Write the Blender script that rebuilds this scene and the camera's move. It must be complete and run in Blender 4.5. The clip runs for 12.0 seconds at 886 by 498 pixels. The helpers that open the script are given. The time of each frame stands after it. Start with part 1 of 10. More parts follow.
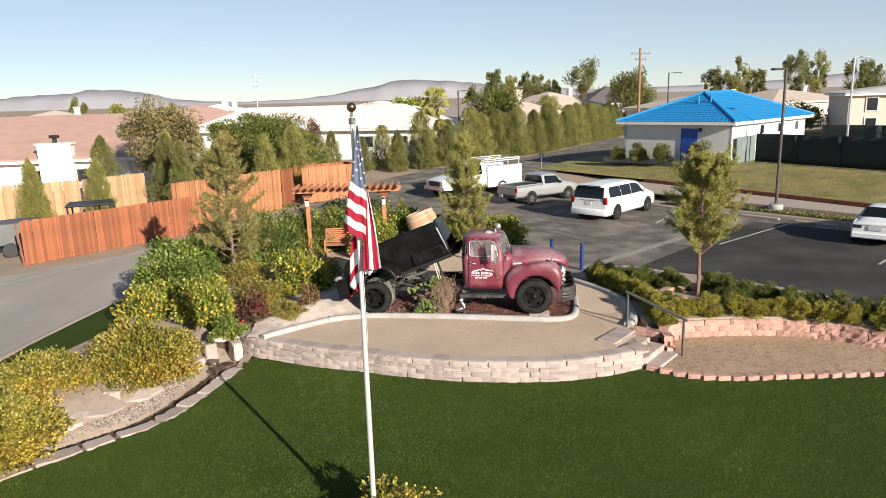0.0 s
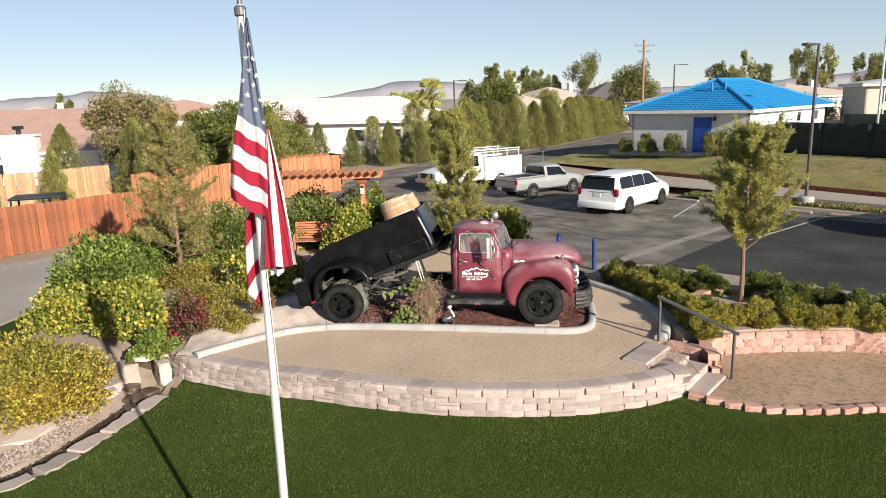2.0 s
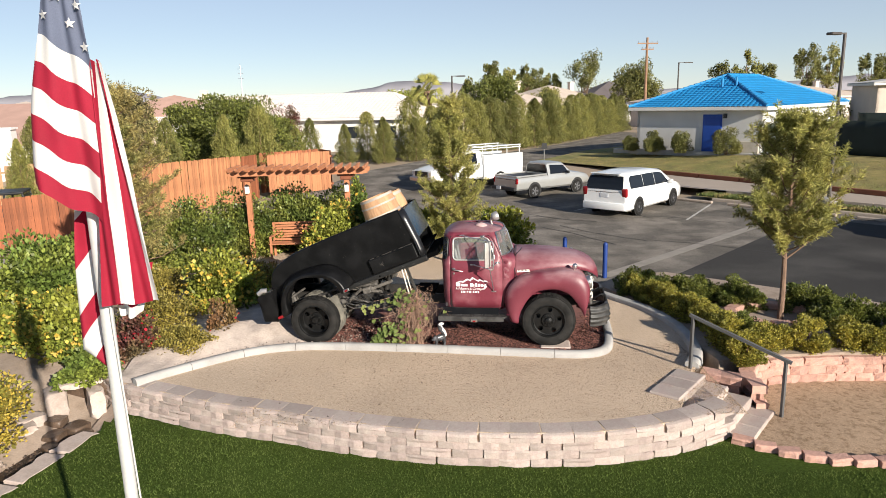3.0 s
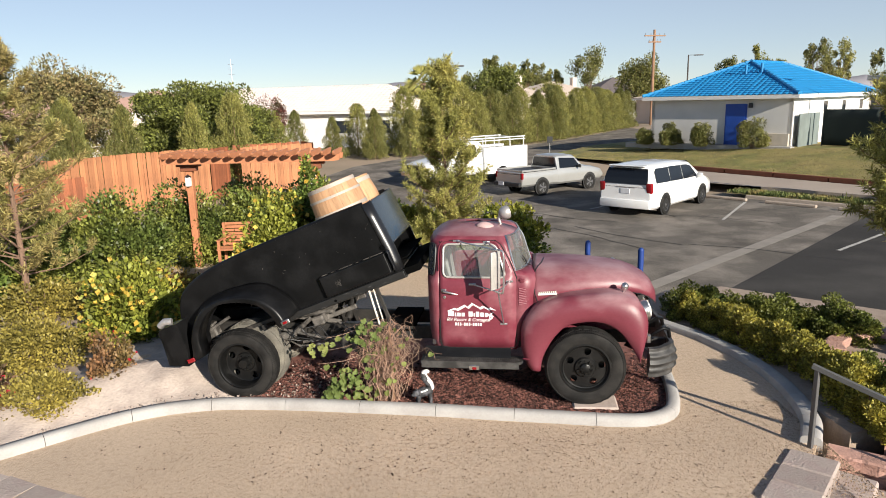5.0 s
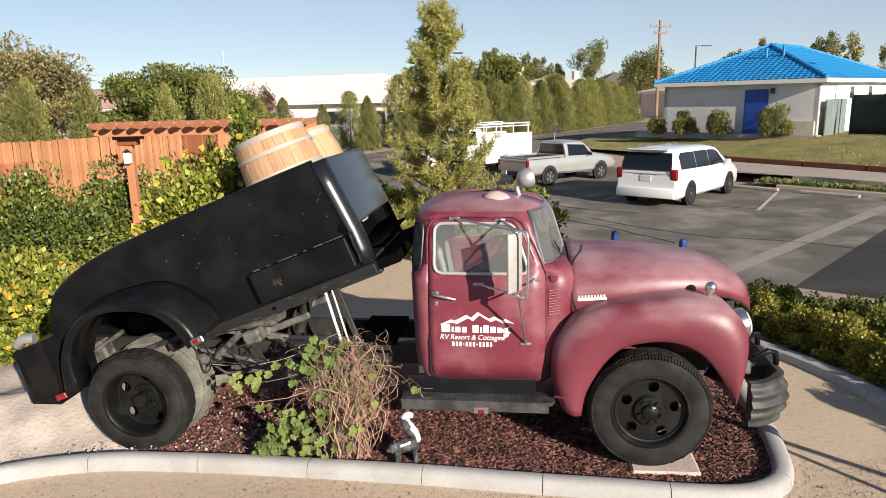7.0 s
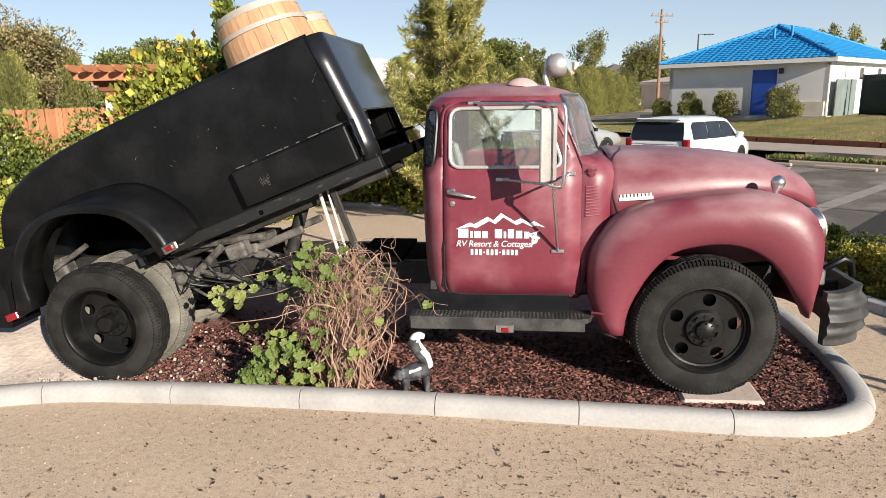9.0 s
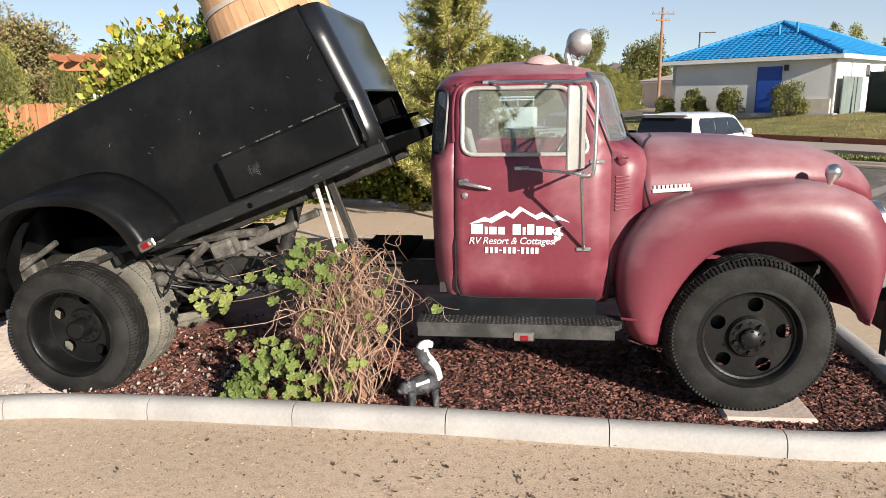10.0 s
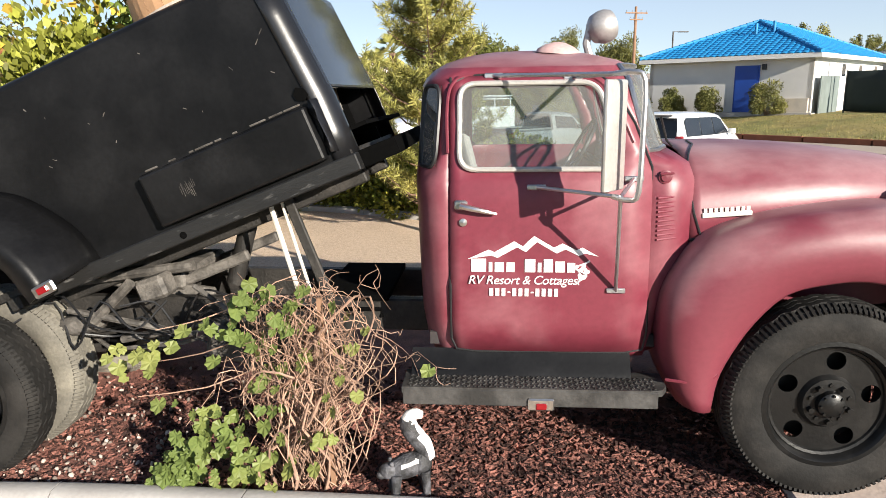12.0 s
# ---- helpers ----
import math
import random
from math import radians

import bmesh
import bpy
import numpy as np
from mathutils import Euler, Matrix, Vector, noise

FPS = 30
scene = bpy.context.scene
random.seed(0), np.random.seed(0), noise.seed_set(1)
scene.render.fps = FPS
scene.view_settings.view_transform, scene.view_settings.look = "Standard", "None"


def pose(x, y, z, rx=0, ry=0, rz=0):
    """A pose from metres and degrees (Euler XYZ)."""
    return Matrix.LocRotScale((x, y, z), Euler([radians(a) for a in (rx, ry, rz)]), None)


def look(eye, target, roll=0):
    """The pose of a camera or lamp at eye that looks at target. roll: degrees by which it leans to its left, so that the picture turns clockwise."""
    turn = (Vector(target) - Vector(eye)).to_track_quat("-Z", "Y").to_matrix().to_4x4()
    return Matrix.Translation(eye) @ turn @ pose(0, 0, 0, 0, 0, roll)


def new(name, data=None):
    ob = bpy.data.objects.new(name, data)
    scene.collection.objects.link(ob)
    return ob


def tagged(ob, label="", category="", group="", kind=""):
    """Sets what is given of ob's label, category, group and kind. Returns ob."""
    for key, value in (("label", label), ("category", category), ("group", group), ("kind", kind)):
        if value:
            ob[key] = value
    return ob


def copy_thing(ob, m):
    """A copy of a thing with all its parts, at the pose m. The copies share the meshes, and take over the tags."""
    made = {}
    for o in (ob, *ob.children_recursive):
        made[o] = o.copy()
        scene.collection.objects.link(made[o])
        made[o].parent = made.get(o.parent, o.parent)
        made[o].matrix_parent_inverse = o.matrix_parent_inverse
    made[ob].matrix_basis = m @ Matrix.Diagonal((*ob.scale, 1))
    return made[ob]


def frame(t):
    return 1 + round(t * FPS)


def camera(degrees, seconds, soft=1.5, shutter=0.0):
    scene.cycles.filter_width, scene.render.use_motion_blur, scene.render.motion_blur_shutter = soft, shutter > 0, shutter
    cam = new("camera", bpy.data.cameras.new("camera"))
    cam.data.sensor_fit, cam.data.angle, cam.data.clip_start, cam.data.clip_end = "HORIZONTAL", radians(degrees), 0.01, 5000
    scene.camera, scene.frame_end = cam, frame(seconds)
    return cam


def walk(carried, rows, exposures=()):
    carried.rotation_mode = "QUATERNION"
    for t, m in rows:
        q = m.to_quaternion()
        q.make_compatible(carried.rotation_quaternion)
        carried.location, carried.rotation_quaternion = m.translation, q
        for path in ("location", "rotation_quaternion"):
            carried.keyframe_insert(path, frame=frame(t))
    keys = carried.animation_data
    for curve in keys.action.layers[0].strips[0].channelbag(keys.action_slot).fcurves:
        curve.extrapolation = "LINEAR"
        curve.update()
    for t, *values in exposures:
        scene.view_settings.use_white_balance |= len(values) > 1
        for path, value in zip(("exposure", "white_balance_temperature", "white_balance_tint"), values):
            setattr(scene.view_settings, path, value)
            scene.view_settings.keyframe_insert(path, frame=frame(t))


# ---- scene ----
cam = camera(66.1, 12.0, soft=0.5)
PATH = [
    (0, (-0.191, -0.072, 5.482), (-0.185, 1.88, 5.048), -1.7),
    (0.5, (-0.144, 0.58, 5.231), (-0.138, 2.532, 4.795), -1.7),
    (1, (-0.088, 1.369, 4.988), (-0.081, 3.322, 4.554), -1.7),
    (1.5, (0.019, 2.279, 4.783), (0.025, 4.232, 4.351), -1.8),
    (2, (0.13, 3.256, 4.594), (0.139, 5.209, 4.163), -1.8),
    (2.5, (0.215, 4.293, 4.428), (0.227, 6.246, 3.999), -1.7),
    (3, (0.272, 5.36, 4.239), (0.287, 7.313, 3.809), -1.4),
    (5, (0.463, 9.117, 3.536), (0.481, 11.071, 3.109), -1.4),
    (5.5, (0.506, 9.909, 3.44), (0.524, 11.864, 3.013), -1.4),
    (6, (0.539, 10.624, 3.247), (0.558, 12.579, 2.821), -1.4),
    (6.5, (0.549, 11.275, 3.042), (0.569, 13.229, 2.615), -1.4),
    (8.5, (0.447, 12.157, 2.185), (0.476, 14.107, 1.747), -0.9),
    (9, (0.404, 12.329, 1.985), (0.434, 14.28, 1.546), -1.0),
    (9.5, (0.379, 12.57, 1.871), (0.411, 14.521, 1.431), -0.9),
    (10, (0.338, 12.816, 1.867), (0.372, 14.766, 1.426), -0.9),
    (10.5, (0.3, 13.049, 1.863), (0.343, 14.999, 1.422), -0.8),
    (11, (0.288, 13.273, 1.864), (0.358, 15.223, 1.42), -0.8),
    (11.5, (0.275, 13.5, 1.863), (0.368, 15.448, 1.417), -0.8),
    (12, (0.276, 13.743, 1.86), (0.387, 15.69, 1.415), -0.8),
]
walk(cam, [(t, look(eye, target, roll)) for t, eye, target, roll in PATH],
     exposures=[(0, 0.78), (6.5, 0.76), (8.5, 0.84), (9.5, 0.88), (11, 0.98), (12, 1.10)])

# ---- light ----
SUN_AZ = math.atan2(0.558, -0.83)      # direction towards the sun in plan, from +y clockwise
SUN_EL = radians(19.5)
world = bpy.data.worlds.new("sky")
scene.world = world
world.use_nodes = True
wn = world.node_tree
sky = wn.nodes.new("ShaderNodeTexSky")
sky.sky_type, sky.sun_disc = "NISHITA", False
sky.sun_elevation, sky.sun_rotation = SUN_EL, SUN_AZ
sky.air_density, sky.dust_density, sky.ozone_density, sky.altitude = 0.8, 0.0, 1.6, 900
back = wn.nodes["Background"]
back.inputs["Strength"].default_value = 0.073
haze = wn.nodes.new("ShaderNodeMix")
haze.data_type = "RGBA"
way_up, split, thinning = wn.nodes.new("ShaderNodeTexCoord"), wn.nodes.new("ShaderNodeSeparateXYZ"), wn.nodes.new("ShaderNodeMapRange")
thinning.inputs["From Min"].default_value, thinning.inputs["From Max"].default_value = 0.12, 0.60
thinning.inputs["To Min"].default_value, thinning.inputs["To Max"].default_value = 0.52, 0.05
wn.links.new(way_up.outputs["Generated"], split.inputs[0])
wn.links.new(split.outputs["Z"], thinning.inputs["Value"])
wn.links.new(thinning.outputs[0], haze.inputs["Factor"])
haze.inputs["B"].default_value = (4.6, 5.0, 5.65, 1)
wn.links.new(sky.outputs[0], haze.inputs["A"])
wn.links.new(haze.outputs["Result"], back.inputs["Color"])
sun = new("sun", bpy.data.lights.new("sun", "SUN"))
sun.data.energy, sun.data.angle, sun.data.color = 5.0, radians(0.55), (1.0, 0.92, 0.80)
sun.matrix_world = look((30, -40, 25), (30 - 0.558 * math.cos(SUN_EL), -40 + 0.83 * math.cos(SUN_EL), 25 - math.sin(SUN_EL)))

# ---- mesh tools ----
from mathutils.geometry import delaunay_2d_cdt, tessellate_polygon


def put(name, bm, m=None, parent=None, smooth=False, label="", angle=40):
    """Links a bmesh as one mesh object."""
    me = bpy.data.meshes.new(name)
    bmesh.ops.recalc_face_normals(bm, faces=bm.faces)
    bm.to_mesh(me)
    bm.free()
    if m is not None:
        me.materials.append(m)
    if smooth:
        me.shade_smooth()
        me.set_sharp_from_angle(angle=radians(angle))
    ob = new(name, me)
    if parent is not None:
        ob.parent = parent
    if label:
        ob["label"] = label
    return ob


def part(name, bm, material, parent, label="", smooth=False, angle=40):
    return put(name, bm, material, parent, smooth, label, angle)


def thing(name, label, category, m=None, group="", kind=""):
    e = new(name)
    e.empty_display_size = 0.2
    if m is not None:
        e.matrix_world = m
    return tagged(e, label, category, group, kind)


def solid(name, bm, material, label, category="", group="", kind="", m=None, smooth=False, angle=40):
    ob = put(name, bm, material, None, smooth, "", angle)
    if m is not None:
        ob.matrix_world = m
    return tagged(ob, label, category, group, kind)


def box(bm, c, s, r=(0, 0, 0), bevel=0.0, seg=1):
    g = bmesh.ops.create_cube(bm, size=1.0)
    vs = g["verts"]
    bmesh.ops.transform(bm, matrix=Matrix.LocRotScale(c, Euler([radians(a) for a in r]), s), verts=vs)
    if bevel:
        es = {e for v in vs for e in v.link_edges}
        bmesh.ops.bevel(bm, geom=list(es), offset=bevel, segments=seg, affect="EDGES", profile=0.5)


def rod(bm, a, b, r, r2=None, seg=10, caps=True):
    a, b = Vector(a), Vector(b)
    d = b - a
    m = Matrix.Translation((a + b) / 2) @ d.to_track_quat("Z", "Y").to_matrix().to_4x4()
    bmesh.ops.create_cone(bm, cap_ends=caps, segments=seg, radius1=r, radius2=r if r2 is None else r2, depth=d.length, matrix=m)


def pipe(bm, pts, r, seg=8, closed=False):
    """A tube along points; r is a number or one radius a point."""
    pts = [Vector(p) for p in pts]
    n = len(pts)
    rs = r if isinstance(r, (list, tuple)) else [r] * n
    rings, side = [], None
    for i, p in enumerate(pts):
        d = (pts[min(i + 1, n - 1)] - pts[max(i - 1, 0)]).normalized()
        if side is None:
            side = d.orthogonal().normalized()
        side = (side - d * side.dot(d)).normalized()
        up = d.cross(side)
        rings.append([bm.verts.new(p + (side * math.cos(a) + up * math.sin(a)) * rs[i]) for a in [k * math.tau / seg for k in range(seg)]])
    for a, b in zip(rings, rings[1:]):
        for k in range(seg):
            bm.faces.new((a[k], a[(k + 1) % seg], b[(k + 1) % seg], b[k]))
    bm.faces.new(rings[0][::-1])
    bm.faces.new(rings[-1])


def loft(bm, rows, closed=False, cap=True):
    """Rows of equally many points, joined by quads; closed: every row is a loop."""
    vs = [[bm.verts.new(p) for p in row] for row in rows]
    n = len(vs[0])
    for a, b in zip(vs, vs[1:]):
        for k in range(n if closed else n - 1):
            q = (a[k], a[(k + 1) % n], b[(k + 1) % n], b[k])
            if len(set(q)) == 4:
                bm.faces.new(q)
    if closed and cap:
        bm.faces.new(vs[0][::-1])
        bm.faces.new(vs[-1])
    return vs


def prism(bm, poly, z0, z1):
    """A flat polygon of (x, y) given height."""
    lo = [bm.verts.new((x, y, z0)) for x, y in poly]
    hi = [bm.verts.new((x, y, z1)) for x, y in poly]
    n = len(poly)
    for k in range(n):
        bm.faces.new((lo[k], lo[(k + 1) % n], hi[(k + 1) % n], hi[k]))
    bm.faces.new(hi)
    bm.faces.new(lo[::-1])


def slab_y(bm, poly, y0, y1):
    """A polygon of (x, z) given depth along y."""
    a = [bm.verts.new((x, y0, z)) for x, z in poly]
    b = [bm.verts.new((x, y1, z)) for x, z in poly]
    n = len(poly)
    for k in range(n):
        bm.faces.new((a[k], a[(k + 1) % n], b[(k + 1) % n], b[k]))
    bm.faces.new(a[::-1])
    bm.faces.new(b)


def plate(bm, pts, off):
    """A flat polygon of any tilt, thickened by the vector off."""
    a = [bm.verts.new(Vector(p)) for p in pts]
    b = [bm.verts.new(Vector(p) + Vector(off)) for p in pts]
    n = len(a)
    for k in range(n):
        bm.faces.new((a[k], a[(k + 1) % n], b[(k + 1) % n], b[k]))
    bm.faces.new(a[::-1])
    bm.faces.new(b)


def lathe(bm, prof, m=None, seg=32, caps=False):
    """A profile of (radius, height) turned round z."""
    m = m or Matrix()
    rows = []
    for r, h in prof:
        rows.append([m @ Vector((r * math.cos(a), r * math.sin(a), h)) for a in [k * math.tau / seg for k in range(seg)]])
    loft(bm, rows, closed=True, cap=caps)


def sheet(bm, poly, z):
    pts = [Vector((p[0], p[1], z if len(p) < 3 else p[2])) for p in poly]
    vs = [bm.verts.new(p) for p in pts]
    for tri in tessellate_polygon([[Vector((p.x, p.y, 0)) for p in pts]]):
        a, b, c = (pts[i] for i in tri)
        if (b - a).cross(c - a).length > 1e-7:
            bm.faces.new([vs[i] for i in (tri if (b - a).cross(c - a).z > 0 else tri[::-1])])


def smooth_line(pts, n=8):
    """Catmull-Rom through the points."""
    P = [Vector(p) for p in pts]
    P = [P[0] * 2 - P[1]] + P + [P[-1] * 2 - P[-2]]
    out = []
    for i in range(1, len(P) - 2):
        a, b, c, d = P[i - 1:i + 3]
        for k in range(n):
            t = k / n
            out.append(0.5 * ((2 * b) + (c - a) * t + (2 * a - 5 * b + 4 * c - d) * t * t + (3 * b - a - 3 * c + d) * t ** 3))
    out.append(P[-2])
    return out


def by_length(pts, step):
    """Points at even steps along a polyline, with their directions."""
    out, left = [], 0.0
    for a, b in zip(pts, pts[1:]):
        d = b - a
        l = d.length
        while left <= l:
            out.append((a + d * (left / l), d.normalized()))
            left += step
        left -= l
    return out


def from_arrays(name, verts, faces, material, parent=None, smooth=False, label=""):
    me = bpy.data.meshes.new(name)
    me.from_pydata(verts, [], faces)
    me.materials.append(material)
    if smooth:
        me.shade_smooth()
    ob = new(name, me)
    if parent is not None:
        ob.parent = parent
    if label:
        ob["label"] = label
    return ob


# ---- materials ----
def material(name, col, rough=0.6, metal=0.0, var=0.18, big=1.5, fine=60.0, bump=0.15, dist=0.01, other=None, mix=(0.45, 0.62), mixscale=3.0,
             island=0.0, random_value=0.0, spec=0.5, detail=6.0, translucent=0.0, coat=0.0, stretch=(1, 1, 1), fine_var=None, up_weight=0.0):
    """Colour with variation at two scales, fine relief; other: a second colour in patches; island, random_value:
    lightness that varies by loose piece, by object; last argument: how far the second colour keeps to upward faces.
    """
    m = bpy.data.materials.new(name)
    m.use_nodes = True
    t = m.node_tree
    N, K = t.nodes.new, t.links.new
    b = t.nodes["Principled BSDF"]
    b.inputs["Roughness"].default_value, b.inputs["Metallic"].default_value = rough, metal
    b.inputs["Specular IOR Level"].default_value = spec
    b.inputs["Coat Weight"].default_value = coat
    co = N("ShaderNodeTexCoord")
    mp = N("ShaderNodeMapping")
    mp.inputs["Scale"].default_value = stretch
    K(co.outputs["Object"], mp.inputs["Vector"])

    def noise_node(scale, det):
        n = N("ShaderNodeTexNoise")
        n.inputs["Scale"].default_value, n.inputs["Detail"].default_value = scale, det
        K(mp.outputs[0], n.inputs["Vector"])
        return n

    n1, n2 = noise_node(big, detail), noise_node(fine, 4.0)
    colour = None
    if other is not None:
        n3 = noise_node(mixscale, 8.0)
        ramp = N("ShaderNodeValToRGB")
        ramp.color_ramp.elements[0].position, ramp.color_ramp.elements[1].position = mix
        ramp.color_ramp.elements[0].color, ramp.color_ramp.elements[1].color = (*col, 1), (*other, 1)
        # second colour weighted by how far the face normal points up
        if up_weight:
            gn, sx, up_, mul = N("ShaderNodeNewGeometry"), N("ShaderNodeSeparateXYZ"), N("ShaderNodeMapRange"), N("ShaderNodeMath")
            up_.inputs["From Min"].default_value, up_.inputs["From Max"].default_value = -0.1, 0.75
            up_.inputs["To Min"].default_value, up_.inputs["To Max"].default_value = 1 - up_weight, 1 + 0.35 * up_weight
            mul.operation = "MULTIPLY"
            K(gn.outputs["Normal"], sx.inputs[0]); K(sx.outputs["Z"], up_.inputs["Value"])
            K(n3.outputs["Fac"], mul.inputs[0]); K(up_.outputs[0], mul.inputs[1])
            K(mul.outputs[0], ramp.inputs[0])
        else:
            K(n3.outputs["Fac"], ramp.inputs[0])
        colour = ramp.outputs[0]

    def scale_by(factor_socket, amount, last):
        mr = N("ShaderNodeMapRange")
        mr.inputs["From Min"].default_value, mr.inputs["From Max"].default_value = 0.25, 0.75
        mr.inputs["To Min"].default_value, mr.inputs["To Max"].default_value = 1 - amount, 1 + amount
        K(factor_socket, mr.inputs["Value"])
        mx = N("ShaderNodeVectorMath")
        mx.operation = "SCALE"
        if last is None:
            mx.inputs[0].default_value = col
        else:
            K(last, mx.inputs[0])
        K(mr.outputs[0], mx.inputs["Scale"])
        return mx.outputs[0]

    colour = scale_by(n1.outputs["Fac"], var, colour)
    colour = scale_by(n2.outputs["Fac"], var * 0.7 if fine_var is None else fine_var, colour)
    if island:
        g = N("ShaderNodeNewGeometry")
        colour = scale_by(g.outputs["Random Per Island"], island, colour)
    if random_value:
        o = N("ShaderNodeObjectInfo")
        colour = scale_by(o.outputs["Random"], random_value, colour)
    K(colour, b.inputs["Base Color"])
    if bump:
        bp = N("ShaderNodeBump")
        bp.inputs["Strength"].default_value, bp.inputs["Distance"].default_value = bump, dist
        K(n2.outputs["Fac"], bp.inputs["Height"])
        K(bp.outputs[0], b.inputs["Normal"])
    if translucent:
        tr = N("ShaderNodeBsdfTranslucent")
        K(colour, tr.inputs["Color"])
        ms = N("ShaderNodeMixShader")
        ms.inputs[0].default_value = translucent
        out = t.nodes["Material Output"]
        K(b.outputs[0], ms.inputs[1])
        K(tr.outputs[0], ms.inputs[2])
        K(ms.outputs[0], out.inputs["Surface"])
    return m


def glass(name, tint=(0.8, 0.9, 0.9), rough=0.02, clear=0.8, dust=0.0):
    m = bpy.data.materials.new(name)
    m.use_nodes = True
    t = m.node_tree
    N, K = t.nodes.new, t.links.new
    t.nodes.remove(t.nodes["Principled BSDF"])
    tr, gl, fr, ms = N("ShaderNodeBsdfTransparent"), N("ShaderNodeBsdfGlossy"), N("ShaderNodeFresnel"), N("ShaderNodeMixShader")
    tr.inputs[0].default_value = (*[c * clear for c in tint], 1)
    gl.inputs["Roughness"].default_value = rough
    fr.inputs[0].default_value = 1.5
    K(fr.outputs[0], ms.inputs[0])
    K(tr.outputs[0], ms.inputs[1])
    K(gl.outputs[0], ms.inputs[2])
    last = ms
    # pale diffuse share imitates milky reflections on the pane
    if dust:
        df, mz = N("ShaderNodeBsdfDiffuse"), N("ShaderNodeMixShader")
        df.inputs[0].default_value = (0.5, 0.5, 0.48, 1)
        mz.inputs[0].default_value = dust
        K(ms.outputs[0], mz.inputs[1])
        K(df.outputs[0], mz.inputs[2])
        last = mz
    K(last.outputs[0], t.nodes["Material Output"].inputs["Surface"])
    return m


M_lawn = material("artificial_turf", (0.040, 0.064, 0.011), 0.9, var=0.2, big=0.3, fine=70, bump=0.6, dist=0.02, other=(0.062, 0.092, 0.018), mixscale=30, mix=(0.40, 0.66), spec=0.06, fine_var=0.4)
M_gravel = material("decomposed_granite", (0.56, 0.435, 0.322), 0.95, var=0.12, big=0.6, fine=130, bump=0.6, dist=0.008, other=(0.43, 0.32, 0.225), mix=(0.46, 0.74), mixscale=22, fine_var=0.5, spec=0.08)
M_pinkgravel = material("pink_granite_grit", (0.43, 0.305, 0.205), 0.95, var=0.14, big=0.7, fine=90, bump=0.6, dist=0.015, spec=0.12, other=(0.28, 0.19, 0.12), mixscale=13, mix=(0.48, 0.68), fine_var=0.5)
M_asphalt = material("old_asphalt", (0.145, 0.130, 0.113), 0.95, var=0.25, big=0.6, fine=90, bump=0.2, other=(0.235, 0.208, 0.178), mixscale=0.9, mix=(0.44, 0.62), fine_var=0.5, spec=0.04)
M_road = material("worn_road", (0.33, 0.30, 0.268), 0.9, var=0.12, big=0.2, fine=120, bump=0.2, other=(0.42, 0.375, 0.325), mixscale=0.4, spec=0.04, stretch=(1, 0.35, 1))
M_desert = material("desert_soil", (0.36, 0.27, 0.19), 0.95, var=0.15, big=0.05, fine=20, bump=0.3, other=(0.28, 0.22, 0.15), mixscale=0.2)
M_drygrass = material("half_dry_grass", (0.26, 0.21, 0.075), 0.9, var=0.3, big=1.2, fine=50, bump=0.6, dist=0.03, other=(0.18, 0.175, 0.05), mixscale=0.5)
M_soil = material("planting_soil", (0.36, 0.28, 0.22), 0.95, var=0.2, big=3, fine=40, bump=0.4, dist=0.015, other=(0.25, 0.19, 0.145), mixscale=3)
M_mulch = material("red_bark_mulch", (0.165, 0.070, 0.054), 0.85, var=0.35, big=8, fine=70, bump=0.8, dist=0.02, island=0.75)
M_concrete = material("pale_concrete", (0.375, 0.36, 0.343), 0.85, var=0.1, big=2.5, fine=50, bump=0.25, other=(0.33, 0.313, 0.297), mixscale=3)
M_walk = material("grey_brown_pavement", (0.38, 0.31, 0.25), 0.88, var=0.1, big=0.5, fine=60, bump=0.2)
M_block = material("split_face_block", (0.425, 0.355, 0.315), 0.9, var=0.14, big=5, fine=45, bump=0.6, dist=0.015, random_value=0.12, other=(0.37, 0.295, 0.265), mixscale=5, spec=0.2)
M_pinkblock = material("pink_split_block", (0.50, 0.29, 0.225), 0.9, var=0.15, big=5, fine=45, bump=0.6, dist=0.02, random_value=0.14, other=(0.40, 0.235, 0.19), mixscale=7)
M_pave = material("flagstone", (0.44, 0.36, 0.315), 0.85, var=0.16, big=3, fine=35, bump=0.4, random_value=0.15, other=(0.36, 0.29, 0.25), mixscale=4)
M_rock = material("creek_rock", (0.27, 0.215, 0.18), 0.85, var=0.25, big=6, fine=40, bump=0.4, island=0.5)
M_wetrock = material("wet_dark_rock", (0.062, 0.042, 0.030), 0.35, var=0.4, big=6, fine=40, bump=0.5, island=0.6)
M_cedar = material("red_cedar_boards", (0.27, 0.088, 0.037), 0.75, var=0.28, big=2.5, fine=30, bump=0.25, random_value=0.2, stretch=(4, 4, 0.5))
M_cedar2 = material("orange_cedar_boards", (0.36, 0.15, 0.065), 0.75, var=0.26, big=2.5, fine=30, bump=0.2, random_value=0.16, stretch=(4, 4, 0.5))
M_beam = material("pergola_timber", (0.42, 0.17, 0.08), 0.7, var=0.15, big=3, fine=30, bump=0.2)
M_beamdark = material("dark_stained_post", (0.20, 0.065, 0.03), 0.7, var=0.2, big=3, fine=30, bump=0.2)
M_tanfence = material("tan_fence_boards", (0.40, 0.25, 0.135), 0.8, var=0.15, big=2, fine=30, random_value=0.15)
M_stucco = material("grey_stucco", (0.62, 0.6, 0.57), 0.9, var=0.06, big=1, fine=60, bump=0.2)
M_whitewall = material("white_wall_paint", (0.72, 0.70, 0.67), 0.85, var=0.05, big=1, fine=60, bump=0.1)
